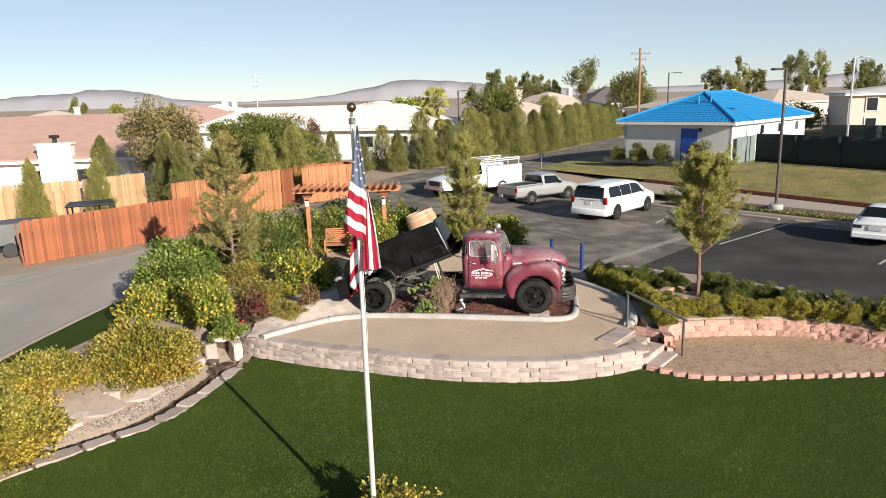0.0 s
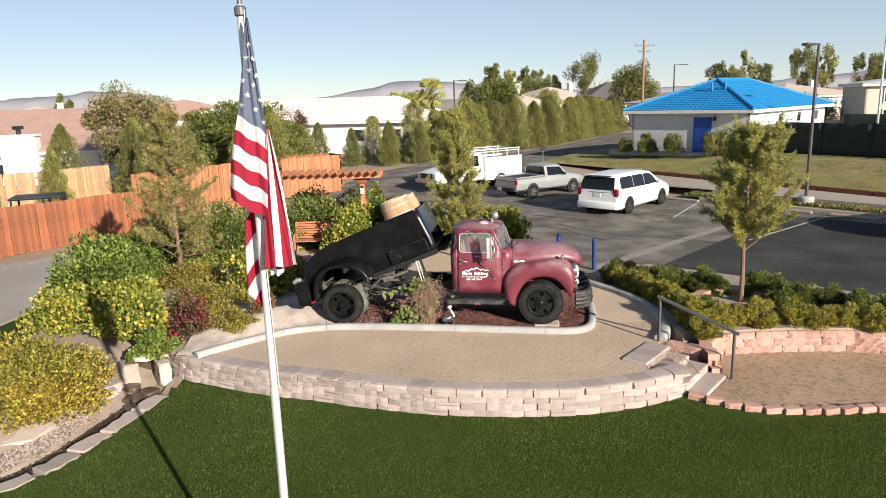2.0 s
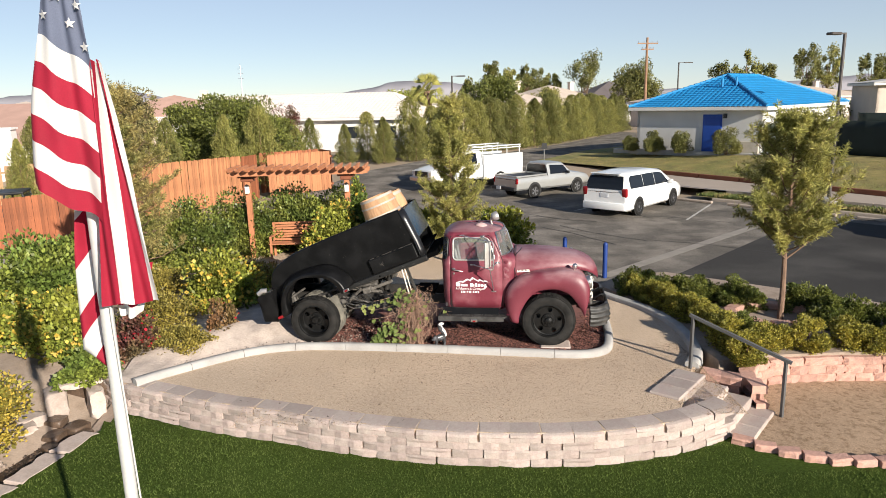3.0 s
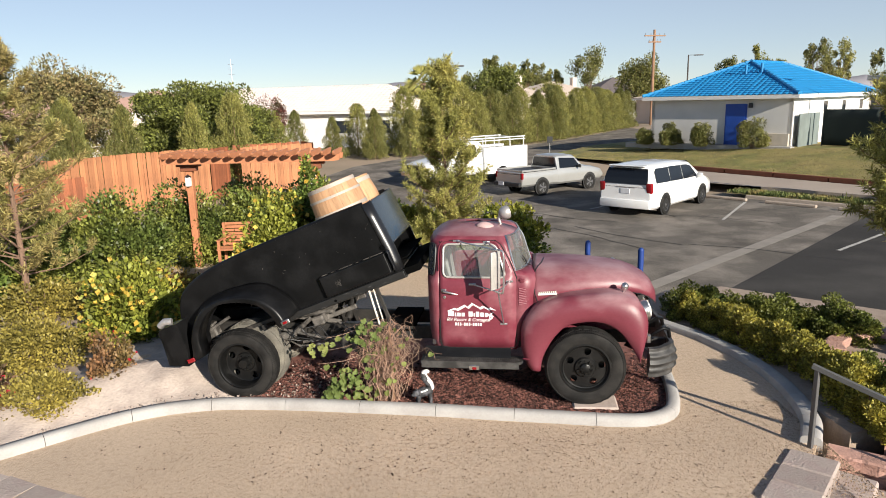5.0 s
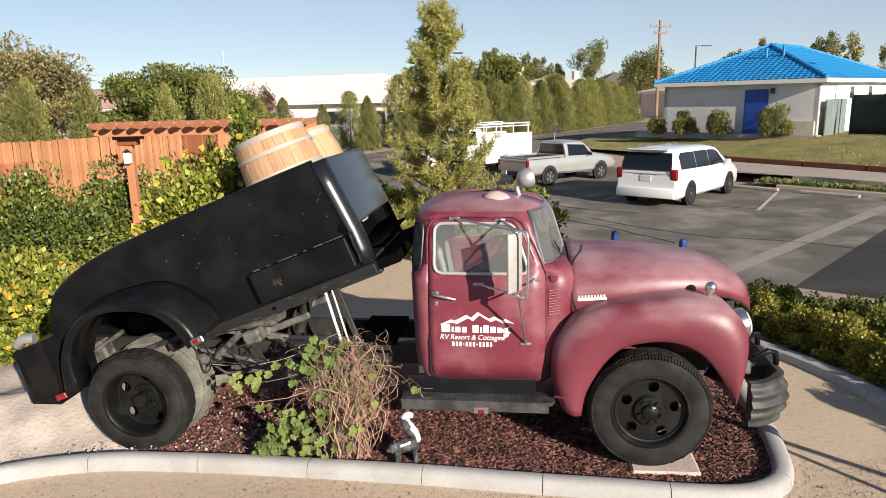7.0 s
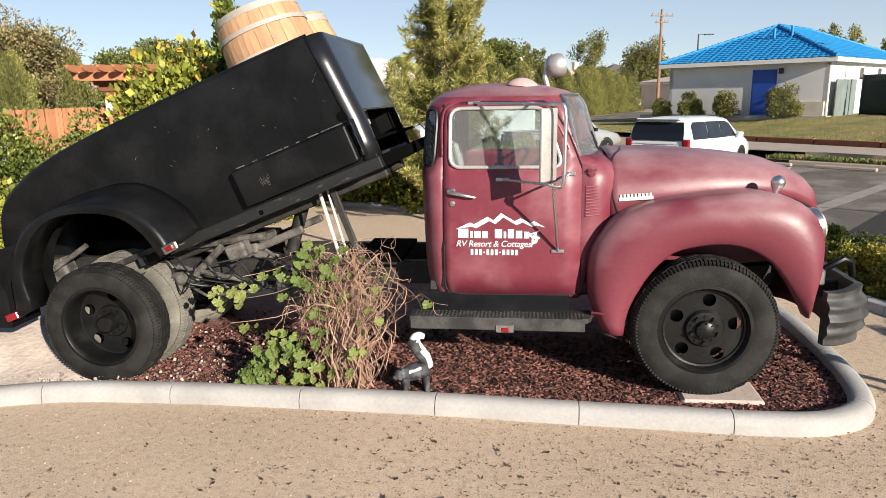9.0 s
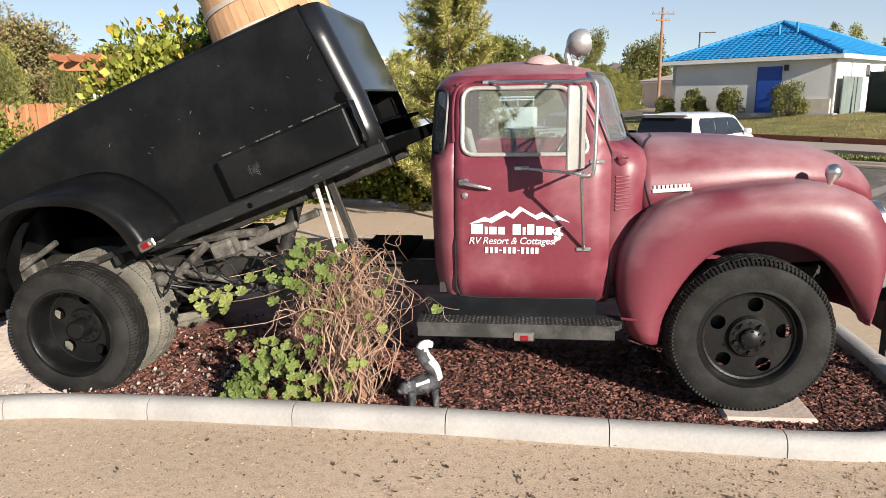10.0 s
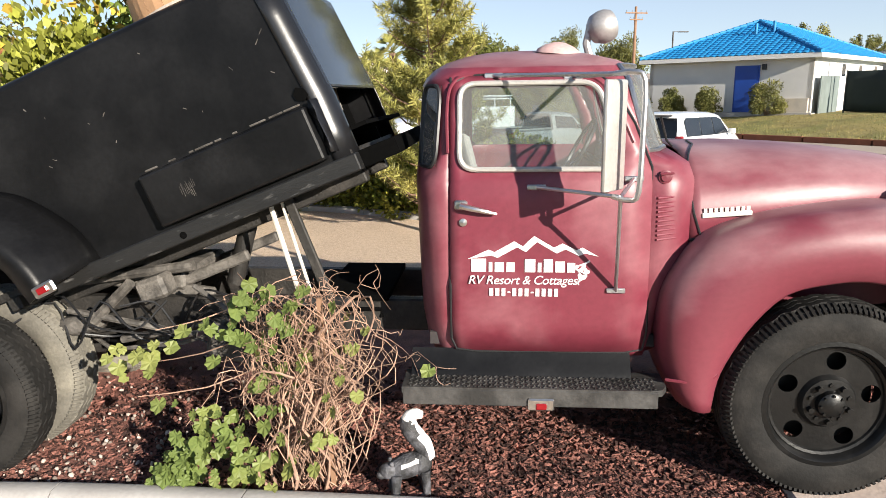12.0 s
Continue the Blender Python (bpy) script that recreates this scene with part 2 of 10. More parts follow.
M_cream = material("cream_stucco", (0.62, 0.53, 0.45), 0.9, var=0.06, big=1, fine=60, bump=0.1)
M_bluetile = material("bright_blue_roof_tile", (0.014, 0.215, 0.47), 0.55, var=0.1, big=2, fine=30, bump=0.1, random_value=0.06)
M_bluedoor = material("blue_door_paint", (0.01, 0.06, 0.33), 0.5, var=0.08, big=2, fine=40, bump=0.05)
M_bluepost = material("dark_blue_paint", (0.01, 0.04, 0.2), 0.5, var=0.1, bump=0.05)
M_pinkroof = material("pink_shingle_roof", (0.44, 0.275, 0.22), 0.9, var=0.10, big=1, fine=20, bump=0.3)
M_paleroof = material("pale_pink_roof_tile", (0.78, 0.68, 0.63), 0.9, var=0.08, big=1, fine=20, bump=0.3)
M_tanroof = material("tan_shingle_roof", (0.50, 0.41, 0.345), 0.9, var=0.1, big=1, fine=20, bump=0.3)
M_darkroof = material("dark_roof", (0.12, 0.10, 0.10), 0.9, var=0.1, bump=0.2)
M_screen = material("black_windscreen_fabric", (0.012, 0.02, 0.018), 0.8, var=0.2, big=1, fine=80, bump=0.1)
M_darkglass = material("dark_window", (0.02, 0.025, 0.03), 0.1, var=0.1, bump=0.0, spec=0.8)
M_black = material("black_metal", (0.015, 0.015, 0.016), 0.45, metal=0.0, var=0.2, bump=0.1)
M_steel = material("galvanised_steel", (0.55, 0.55, 0.56), 0.35, metal=0.9, var=0.1, big=4, fine=60, bump=0.05)
M_rail = material("grey_rail_paint", (0.12, 0.12, 0.12), 0.5, metal=0.3, var=0.15, bump=0.1)
M_pole = material("brown_pole_paint", (0.06, 0.05, 0.045), 0.5, var=0.15, bump=0.1)
M_wood = material("weathered_pole_wood", (0.26, 0.15, 0.09), 0.85, var=0.2, big=3, fine=30, bump=0.2)
M_bark = material("tree_bark", (0.20, 0.125, 0.085), 0.95, var=0.3, big=8, fine=40, bump=0.8, dist=0.02, stretch=(3, 3, 0.6))
M_lineA = material("faded_line_paint", (0.42, 0.40, 0.37), 0.85, var=0.3, big=4, fine=40, bump=0.1)
# distance haze is mixed into this pale base colour
M_mount = material("haze_tinted_distance", (0.33, 0.315, 0.335), 1.0, var=0.05, big=0.004, fine=0.03, bump=0.0, spec=0.0)

# ---- ground ----
def ramp01(t):
    t = min(1.0, max(0.0, t))
    return t * t * (3 - 2 * t)


def ground_z(x, y):
    return -0.78 + 0.23 * ramp01((y - 17.5) / 3.0) + 0.48 * ramp01((y - 37.0) / 16.0)


def lot_z(x, y):
    return -0.47 + 0.46 * ramp01((y - 36.0) / 17.0)


def down(x, y):
    """A place read off at terrace level, carried on along the sight line to the lower drive."""
    return (x + 0.19) * 1.082 - 0.19, (y + 0.07) * 1.082 - 0.07


def filled(bm, poly, zfun, step=3.0):
    """A polygon filled with triangles on a height function."""
    pts = [Vector(p) for p in poly]
    n = len(pts)
    xs_, ys_ = [p.x for p in pts], [p.y for p in pts]
    extra = []
    y = min(ys_) + step / 2
    while y < max(ys_):
        x = min(xs_) + step / 2
        while x < max(xs_):
            extra.append(Vector((x, y)))
            x += step
        y += step
    vs, _, fs, *_ = delaunay_2d_cdt(pts + extra, [], [list(range(n))], 1, 1e-4)
    bv = [bm.verts.new((v.x, v.y, zfun(v.x, v.y))) for v in vs]
    for f in fs:
        bm.faces.new([bv[i] for i in f])


bm = bmesh.new()
xs = [-3000, -900, -300, -120, -60, -30, -20, -14, -10, -6, 0, 6, 12, 20, 30, 60, 120, 300, 900, 3000]
ys = [-900, -200, -60, -20, 0, 8, 14, 17.5, 18.2, 19, 19.8, 20.5, 24, 32, 36, 40, 44, 48, 53, 60, 80, 140, 300, 900, 4500]
loft(bm, [[(x, y, ground_z(x, y)) for x in xs] for y in ys])
solid("ground", bm, M_desert, "flat tan desert soil reaching to the horizon", kind="structure")

CREEK_A = [(-10.4, 5.6, 0), (-8.9, 8.3, 0), (-7.55, 10.2, 0), (-6.55, 11.2, 0), (-5.62, 12.2, 0), (-5.18, 13.5, 0), (-4.85, 14.8, 0)]
CREEK_B = [(-11.2, 6.6, 0), (-9.6, 9.3, 0), (-8.1, 11.05, 0), (-7.35, 11.8, 0), (-6.6, 12.7, 0), (-6.1, 13.9, 0), (-5.8, 15.3, 0)]
WALL = [(-5.2, 15.80), (-4.75, 15.38), (-4.2, 15.09), (-3.04, 14.56), (-1.9, 14.17), (-1.24, 13.90), (0.0, 13.54), (1.15, 13.38), (2.33, 13.36), (3.45, 13.61), (4.35, 14.05)]
wall_line = smooth_line([(x, y, 0) for x, y in WALL], 8)
brick_line = smooth_line([(4.35, 13.80, 0), (4.6, 13.60, 0), (4.95, 13.38, 0), (5.4, 13.22, 0), (6.2, 13.14, 0), (7.1, 13.16, 0), (9.1, 13.14, 0), (12, 13.1, 0), (16, 13.05, 0)], 6)


def lawn_z(x, y=0):
    """The turf dips a little towards the creek."""
    return -0.5 + 0.06 * min(1.0, max(0.0, (x + 5.5) / 2.5))



bm = bmesh.new()
poly = [(-10.4, -30)] + [(p[0], p[1]) for p in CREEK_A] + [(p.x, p.y + 0.12) for p in wall_line if p.x < 4.2] + [(4.3, 14.2)] + [(p.x, p.y + 0.05) for p in brick_line] + [(40, 13.05), (40, -30)]
filled(bm, poly, lawn_z, 1.5)
solid("lawn", bm, M_lawn, "mown dark green artificial turf lawn", "lawn", kind="structure")

# terrace of tan grit behind the block wall, running round the truck
bm = bmesh.new()
poly = [(p.x, p.y + 0.06) for p in wall_line if p.x < 3.45] + [(3.55, 13.95), (4.05, 15.15), (4.35, 15.5), (4.62, 16.6), (4.66, 17.9), (4.37, 18.96), (3.83, 19.6), (3.4, 20.6), (2.4, 22.6), (0.6, 24.2), (-0.8, 24.8), (-3.2, 25.6), (-6.0, 24.4), (-6.6, 20.5), (-6.1, 17.6)]
prism(bm, poly, -0.7, 0.0)
solid("terrace", bm, M_gravel, "compacted tan granite grit terrace", "terrace", kind="structure")

# lower landing of pinkish grit between the pink wall and the brick edging
bm = bmesh.new()
poly = [(p.x, p.y) for p in brick_line] + [(16, 15.2), (9.9, 14.6), (9.54, 15.3), (8.3, 15.72), (5.5, 15.75), (4.5, 14.4)]
sheet(bm, poly, -0.428)
solid("landing", bm, M_pinkgravel, "pinkish granite grit landing", "landing", kind="structure")

# planting bed above the pink wall
bm = bmesh.new()
poly = [(4.75, 15.62), (5.5, 15.8), (6.9, 15.84), (8.25, 15.68), (9.35, 15.2), (10.0, 14.65), (11.5, 14.1), (16, 14.0), (16, 16.0), (10.95, 16.3), (9.2, 18.4), (7.2, 20.1), (5.75, 21.3), (4.6, 21.1), (3.9, 20.3), (4.42, 19.0), (4.72, 17.9), (4.67, 16.6)]
prism(bm, poly, -0.7, 0.02)
solid("planting_bed", bm, M_soil, "brown soil planting bed with shrubs", "planting bed", kind="structure")

# planting bed on the road side, falling to the creek
bm = bmesh.new()
A = smooth_line(CREEK_A, 6)
B = smooth_line(CREEK_B, 6)
rows = []
for a, b in zip(A, B):
    o = (b - a).normalized()
    rnd = lambda: random.uniform(-0.02, 0.02)
    row = [a + Vector((0, 0, -0.54)), a + o * 0.26 + Vector((0, 0, -0.55)), a + o * 0.29 + Vector((0, 0, -0.63)), a + o * 0.64 + Vector((0, 0, -0.63)), a + o * 0.70 + Vector((0, 0, -0.58 + rnd())), b + o * 0.05 + Vector((0, 0, -0.45 + rnd())),
           b + o * 0.45 + Vector((0, 0, -0.22 + rnd())), b + o * 1.3 + Vector((0, 0, -0.05 + rnd())), b + o * 3.0 + Vector((0, 0, 0.03))]
    rows.append(row)
last = rows[-1]
for k in (1, 2, 3, 4, 6, 8):
    rows.append([Vector((p.x * (1 - 0.02 * k) - 0.2 * k * (j / 8), p.y + 0.9 * k, min(0.03, p.z + 0.2 * k))) for j, p in enumerate(last)])
loft(bm, rows)
solid("creek_bank", bm, M_soil, "brown soil bank sloping to a narrow creek bed", "planting bed", kind="structure", smooth=True)

# asphalt of the drive and the car park
bm = bmesh.new()
poly = [(-13.6, -30), (-10.9, -30), (-10.7, 10), (-10.2, 14.0), (-8.8, 18.0), (-7.4, 21.5), (-5.5, 24.0), (-3, 25.0), (0.5, 24.4), (2.8, 22.3), (4.2, 20.6), (6, 20.6), (9.0, 18.0), (10.8, 16.0), (16, 15.7), (70, 9), (72, 11)]
poly += [down(*p) for p in ((24.0, 17.5), (17.16, 25.8), (10.64, 33.67), (8.6, 36.8), (7.4, 41.0))] + [(7.9, 47.5), (8.6, 50.5), (11.5, 54.5), (17, 64), (24, 82), (22, 86), (12.65, 69.15), (5.97, 59.8), (-0.9, 53.6), (-4.2, 48.5), (-5.6, 44.0)]
poly += [(-8.6, 37.2), (-11.2, 31.4), (-13.4, 27.3), (-17.6, 23.2)]
filled(bm, poly, lambda x, y: lot_z(x, y))
solid("road", bm, M_asphalt, "worn grey asphalt of drive and car park", "road", kind="structure", smooth=True)

# far verge, pavement and berm, rising to the pump house
KX, KY = Vector((*down(17.16, 25.8), 0)), Vector((-0.636, 0.772, 0))
KN = Vector((0.772, 0.636, 0))


def beam_d(s):
    return max(1.9, 2.7 + 0.15 * s)


def verge(s0, s1, lo, hi, n=16):
    """A strip along the kerb line; lo, hi give distance and height at each end of its width."""
    rows = []
    for i in range(n + 1):
        s = s0 + (s1 - s0) * i / n
        (d0, z0), (d1, z1) = lo(s), hi(s)
        rows.append([KX + KY * s + KN * (d0 + (d1 - d0) * j / 4) + Vector((0, 0, z0 + (z1 - z0) * j / 4)) for j in range(5)])
    return rows


bm = bmesh.new(); loft(bm, verge(-30, 10.5, lambda s: (0.15, -0.35), lambda s: (1.2, -0.32))); solid("verge", bm, M_drygrass, "rough grass verge behind the kerb", "verge", kind="structure")
bm = bmesh.new(); loft(bm, verge(-30, 16, lambda s: (1.25, -0.16), lambda s: (beam_d(s) - 0.02, -0.10))); solid("pavement", bm, M_walk, "grey brown concrete pavement", "pavement", kind="structure")
bm = bmesh.new()
rows = []
for i in range(29):
    s = -30 + 56 * i / 28
    fall = 0.0 if s < 12 else 0.7 * ramp01((s - 12) / 14)
    rows.append([KX + KY * s + KN * (beam_d(s) + d) + Vector((0, 0, z * (1 - 0.75 * fall) - 0.05 * fall)) for d, z in ((0.05, 0.06), (1.2, 0.14), (2.6, 0.33), (4.0, 0.56), (5.4, 0.74), (12, 0.78), (55, 0.8))])
loft(bm, rows)
solid("berm", bm, M_drygrass, "half-dry grass bank rising to a small building", "grass bank", kind="structure", smooth=True)

bm = bmesh.new()
sheet(bm, [(-17.6, 23.2), (-13.4, 27.3), (-11.2, 31.4), (-8.6, 37.2), (-5.6, 44.0), (-9, 50), (-24, 48), (-42, 32), (-42, 12)], -0.476)
solid("road_shoulder", bm, M_desert, "bare tan dirt shoulder between drive and fence", "shoulder", kind="structure")

# sheet added over the far soil, coloured as if seen through haze
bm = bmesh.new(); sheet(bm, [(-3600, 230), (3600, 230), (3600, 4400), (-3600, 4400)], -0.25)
solid("far_plain", bm, M_mount, "far desert plain, distance haze in its pale colour", "plain", kind="structure")

# ---- block walls, steps, kerbs ----
TRUCK_PAD = pose(2.25, 16.46, 0.045, 3, 0, -6)


def block_mesh(name, l, d, h, material, seed, rough=0.012, bull=False):
    """One split-face block, its face to -y, centred on x, resting on z = 0; a bull one has a rounded brow."""
    rng = random.Random(seed)
    bm = bmesh.new()
    nx, nz = 4, 2
    rows = []
    front = [[(-l / 2 + l * i / nx, -d / 2 + rng.uniform(-rough, rough) + (0.014 if i in (0, nx) else 0), h * k / nz) for i in range(nx + 1)] for k in range(nz + 1)]
    top_back = [(-l / 2 + l * i / nx, d / 2, h) for i in range(nx + 1)]
    low_back = [(-l / 2 + l * i / nx, d / 2, 0) for i in range(nx + 1)]
    lip = [(x * 0.985, y + 0.022, h + 0.0) for x, y, z in front[-1]]
    front[-1] = [(x, y, h - 0.018) for x, y, z in front[-1]]
    brow = [lip]
    if bull:
        front[-1] = [(x, y, h * 0.60) for x, y, z in front[-1]]
        brow = [[(x, y + 0.016, h * 0.82) for x, y, z in front[-1]], [(x * 0.99, y + 0.05, h * 0.95) for x, y, z in front[-1]], [(x * 0.98, y + 0.11, h) for x, y, z in front[-1]]]
    vs = loft(bm, [low_back] + front + brow + [top_back])
    for k in (0, -1):
        bm.faces.new([r[k] for r in vs])
    me = bpy.data.meshes.new(name)
    bmesh.ops.recalc_face_normals(bm, faces=bm.faces)
    bm.to_mesh(me)
    bm.free()
    me.materials.append(material)
    return me


def piece(name, me, parent, m):
    ob = new(name, me)
    ob.parent = parent
    ob.matrix_local = m
    return ob


def course(line, step, z, meshes, parent, name, offset=0.0, face=-1, setback=0.0, jitter=0.006, zscale=1.0, stop=None):
    pts = by_length(line, 0.02)
    total = len(pts) * 0.02
    s, n = offset, 0
    rng = random.Random(int(z * 1000) + 5)
    while s < total - step * 0.4:
        i = min(len(pts) - 1, int(s / 0.02))
        p, d = pts[i]
        a = math.degrees(math.atan2(d.y, d.x))
        nrm = Vector((-d.y, d.x, 0)) * -face
        q = p + nrm * setback
        piece(name, meshes[n % len(meshes)], parent, pose(q.x + rng.uniform(-jitter, jitter), q.y + rng.uniform(-jitter, jitter), z, 0, rng.uniform(-0.6, 0.6), a + rng.uniform(-1.5, 1.5) + (0 if face < 0 else 180)))
        s += step
        n += 1


wall = thing("retaining_wall", "curved low wall of pale pinkish split-face concrete blocks", "retaining wall", kind="structure")
BLK = [block_mesh("block", 0.402, 0.24, 0.106, M_block, k) for k in range(5)]
CAP = [block_mesh("cap_block", 0.396, 0.34, 0.125, M_block, 20 + k, 0.008, bull=True) for k in range(4)]
wl = smooth_line([(x, y + 0.10, 0) for x, y in WALL], 10)
for k in range(3):
    course(wl, 0.406, -0.447 + 0.108 * k, BLK, wall, "block", offset=0.05 + 0.203 * (k % 2), setback=0.022 * k)
course(wl, 0.410, -0.120, CAP, wall, "cap_block", offset=0.12, setback=0.075)

pink = thing("pink_garden_wall", "low curved garden wall of pink split-face blocks", "garden wall", kind="structure")
PBLK = [block_mesh("pink_block", 0.30, 0.2, 0.143, M_pinkblock, 40 + k, 0.02) for k in range(5)]
PCAP = [block_mesh("pink_cap", 0.31, 0.24, 0.125, M_pinkblock, 50 + k, 0.018) for k in range(4)]
pl = smooth_line([(5.05, 14.84, 0), (5.08, 15.2, 0), (5.30, 15.56, 0), (5.75, 15.76, 0), (6.3, 15.80, 0), (6.9, 15.80, 0), (8.15, 15.68, 0), (9.2, 15.2, 0), (9.95, 14.6, 0), (11.4, 14.05, 0), (13.5, 13.85, 0), (16, 13.8, 0)], 8)
for k in range(2):
    course(pl, 0.305, -0.44 + 0.145 * k, PBLK, pink, "pink_block", offset=0.15 * (k % 2), setback=0.02 * k)
course(pl, 0.315, -0.150, PCAP, pink, "pink_cap", offset=0.02, setback=0.04)
pc2 = [Vector((4.40, 15.40, 0)), Vector((5.02, 15.0, 0))]
for k in range(2):
    course(pc2, 0.29, -0.44 + 0.145 * k, PBLK, pink, "pink_block", offset=0.14, face=-1, jitter=0.01)
course(pc2, 0.30, -0.150, PCAP, pink, "pink_cap", offset=0.15, face=-1)

edging = thing("brick_edging", "saw-toothed edging of pink concrete blocks set in turf", "edging", kind="structure")
EBLK = [block_mesh("edge_block", 0.27, 0.16, 0.10, M_pinkblock, 60 + k, 0.01) for k in range(4)]
for i, (p, d) in enumerate(by_length(brick_line, 0.29)):
    a = math.degrees(math.atan2(d.y, d.x))
    piece("edge_block", EBLK[i % 4], edging, pose(p.x, p.y, -0.45, 0, random.uniform(-4, 4), a + 14 + random.uniform(-5, 5)))

# steps from the terrace to the landing
steps = thing("garden_steps", "four broad steps of pale concrete blocks", "steps", kind="structure")
for cx, cy, top in ((3.80, 14.80, 0.03), (4.10, 14.66, -0.105), (4.40, 14.52, -0.24), (4.68, 14.36, -0.375)):
    for k in (-1, 0, 1):
        bm = bmesh.new()
        l = 0.36
        box(bm, (k * 0.365, 0, -0.2), (l, 0.46, 0.4), bevel=0.018)
        t = part("step_block", bm, M_block, steps)
        t.matrix_local = pose(cx, cy, top, random.uniform(-0.8, 0.8), random.uniform(-0.8, 0.8), 50)


# kerbs: short cast lengths along a curve
def kerb(line, name, label, width, height, step, z=0.0, m=M_concrete, cat="kerb"):
    k = thing(name, label, cat, kind="structure")
    pts = by_length(line, 0.05)
    n = max(2, int(step / 0.05))
    for i in range(0, len(pts) - 2, n):
        seg = pts[i:i + n + 1]
        bm = bmesh.new()
        rows = []
        for j, (p, d) in enumerate(seg):
            s = Vector((-d.y, d.x, 0))
            q = p + d * (0.003 if j == 0 else -0.003 if j == len(seg) - 1 else 0)
            rows.append([q + s * (width * a) + Vector((0, 0, z + height * b)) for a, b in ((-0.5, -1.0), (-0.48, 0.45), (-0.38, 0.82), (-0.2, 1.0), (0.2, 1.0), (0.38, 0.88), (0.48, 0.55), (0.5, -1.0))])
        loft(bm, rows, closed=True)
        part("kerb_length", bm, m, k, "", True, 35)
    return k


bed_kerb = smooth_line([(-4.5, 15.32, 0), (-4.1, 15.72, 0), (-3.13, 16.47, 0), (-2.32, 16.72, 0), (-1.42, 16.68, 0), (-0.38, 16.53, 0), (0.47, 16.39, 0), (1.11, 16.26, 0), (1.77, 16.14, 0), (2.35, 16.03, 0), (2.75, 16.02, 0), (3.05, 16.2, 0), (3.22, 16.62, 0), (3.36, 17.3, 0), (3.45, 18.0, 0), (3.42, 18.8, 0), (3.1, 19.5, 0), (2.2, 19.9, 0)], 8)
kerb(bed_kerb, "bed_kerb", "smooth pale concrete kerb round the truck's mulch bed", 0.16, 0.11, 0.95)
path_kerb = smooth_line([(4.24, 15.45, 0), (4.52, 16.0, 0), (4.66, 16.8, 0), (4.62, 17.7, 0), (4.38, 18.5, 0), (3.95, 19.3, 0), (3.45, 20.2, 0), (2.6, 21.9, 0), (1.5, 23.3, 0), (0.2, 24.2, 0), (-0.9, 24.9, 0), (-2.0, 25.3, 0)], 8)
kerb(path_kerb, "path_kerb", "smooth pale concrete kerb edging the grit path", 0.22, 0.09, 0.6)
far_kerb = [KX + KY * s for s in [-30 + 0.5 * k for k in range(80)]]
kerb(far_kerb, "car_park_kerb", "straight grey concrete kerb along the car park", 0.16, 0.13, 3.0, z=-0.47, m=M_walk)
road_kerb = smooth_line([(-11.3, -10, 0), (-11.2, 6, 0), (-11.15, 13, 0), (-11.0, 15.8, 0), (-10.5, 19.5, 0), (-9.9, 21.8, 0), (-8.6, 24.5, 0), (-6.4, 26.6, 0), (-4.0, 27.6, 0), (-1.0, 27.4, 0)], 8)
kerb(road_kerb, "drive_kerb", "tan concrete kerb along the drive", 0.30, 0.06, 2.0, z=-0.46, m=M_walk)

# mulch bed round the truck and the pale rubble beside it
bm = bmesh.new()
inner = [(p.x, p.y + 0.04) for p in bed_kerb if p.x > -2.0]
sheet(bm, [(-1.85, 18.9)] + inner, 0.03)
solid("mulch_bed", bm, M_mulch, "dark red bark mulch bed under the truck", "mulch bed", kind="structure")
rng = random.Random(11)
V, F = [], []
xs_ = [p for p in bed_kerb if -2.0 < p.x < 3.3 and p.y < 17.0]
for k in range(30000):
    x = rng.uniform(-1.85, 3.25)
    y0 = min(xs_, key=lambda p: abs(p.x - x)).y + 0.09
    y = y0 + abs(rng.gauss(0, 0.55))
    if y > 18.6 or (x < -1.5 and rng.random() < 0.5):
        continue
    l, w, a, b = rng.uniform(0.008, 0.028), rng.uniform(0.003, 0.008), rng.uniform(0, 6.28), rng.uniform(-0.5, 0.5)
    z = 0.034 + rng.random() * 0.02
    u = Vector((math.cos(a), math.sin(a), math.sin(b) * 0.5)) * l
    v = Vector((-math.sin(a), math.cos(a), rng.uniform(-0.7, 0.7))) * w
    c = Vector((x, y, z))
    i = len(V)
    V += [c - u - v, c + u - v * 0.6, c + u * 0.8 + v, c - u * 0.9 + v, c + Vector((0, 0, -0.02))]
    F += [(i, i + 1, i + 2, i + 3), (i, i + 4, i + 1), (i + 1, i + 4, i + 2), (i + 2, i + 4, i + 3)]
tagged(from_arrays("bark_chips", V, F, M_mulch), "loose dark red bark chips", "mulch", kind="stuff")

M_rubble = material("pale_rubble", (0.50, 0.415, 0.355), 0.95, var=0.16, big=3, fine=30, bump=0.35, dist=0.03, other=(0.44, 0.36, 0.31), mixscale=5)
bm = bmesh.new()
rows = []
for i in range(33):
    v = i / 32
    row = []
    for j in range(33):
        u = j / 32
        x = -4.9 + 3.05 * u
        front = min(bed_kerb, key=lambda p: abs(p.x - x)).y + 0.06
        y = front + (19.6 - front) * v
        hgt = 0.02 + 0.26 * math.sin(math.pi * min(1, v * 1.5)) ** 2 * (0.4 + 0.6 * math.sin(math.pi * u)) if v < 0.67 else 0.02
        row.append((x, y, hgt * (1 if v < 0.33 else 1) + 0.05 * noise.noise(Vector((x * 3, y * 3, 0)))))
    rows.append(row)
loft(bm, rows)
solid("rubble_mound", bm, M_rubble, "low mound of pale rubble and dust", "rubble", kind="structure", smooth=True)
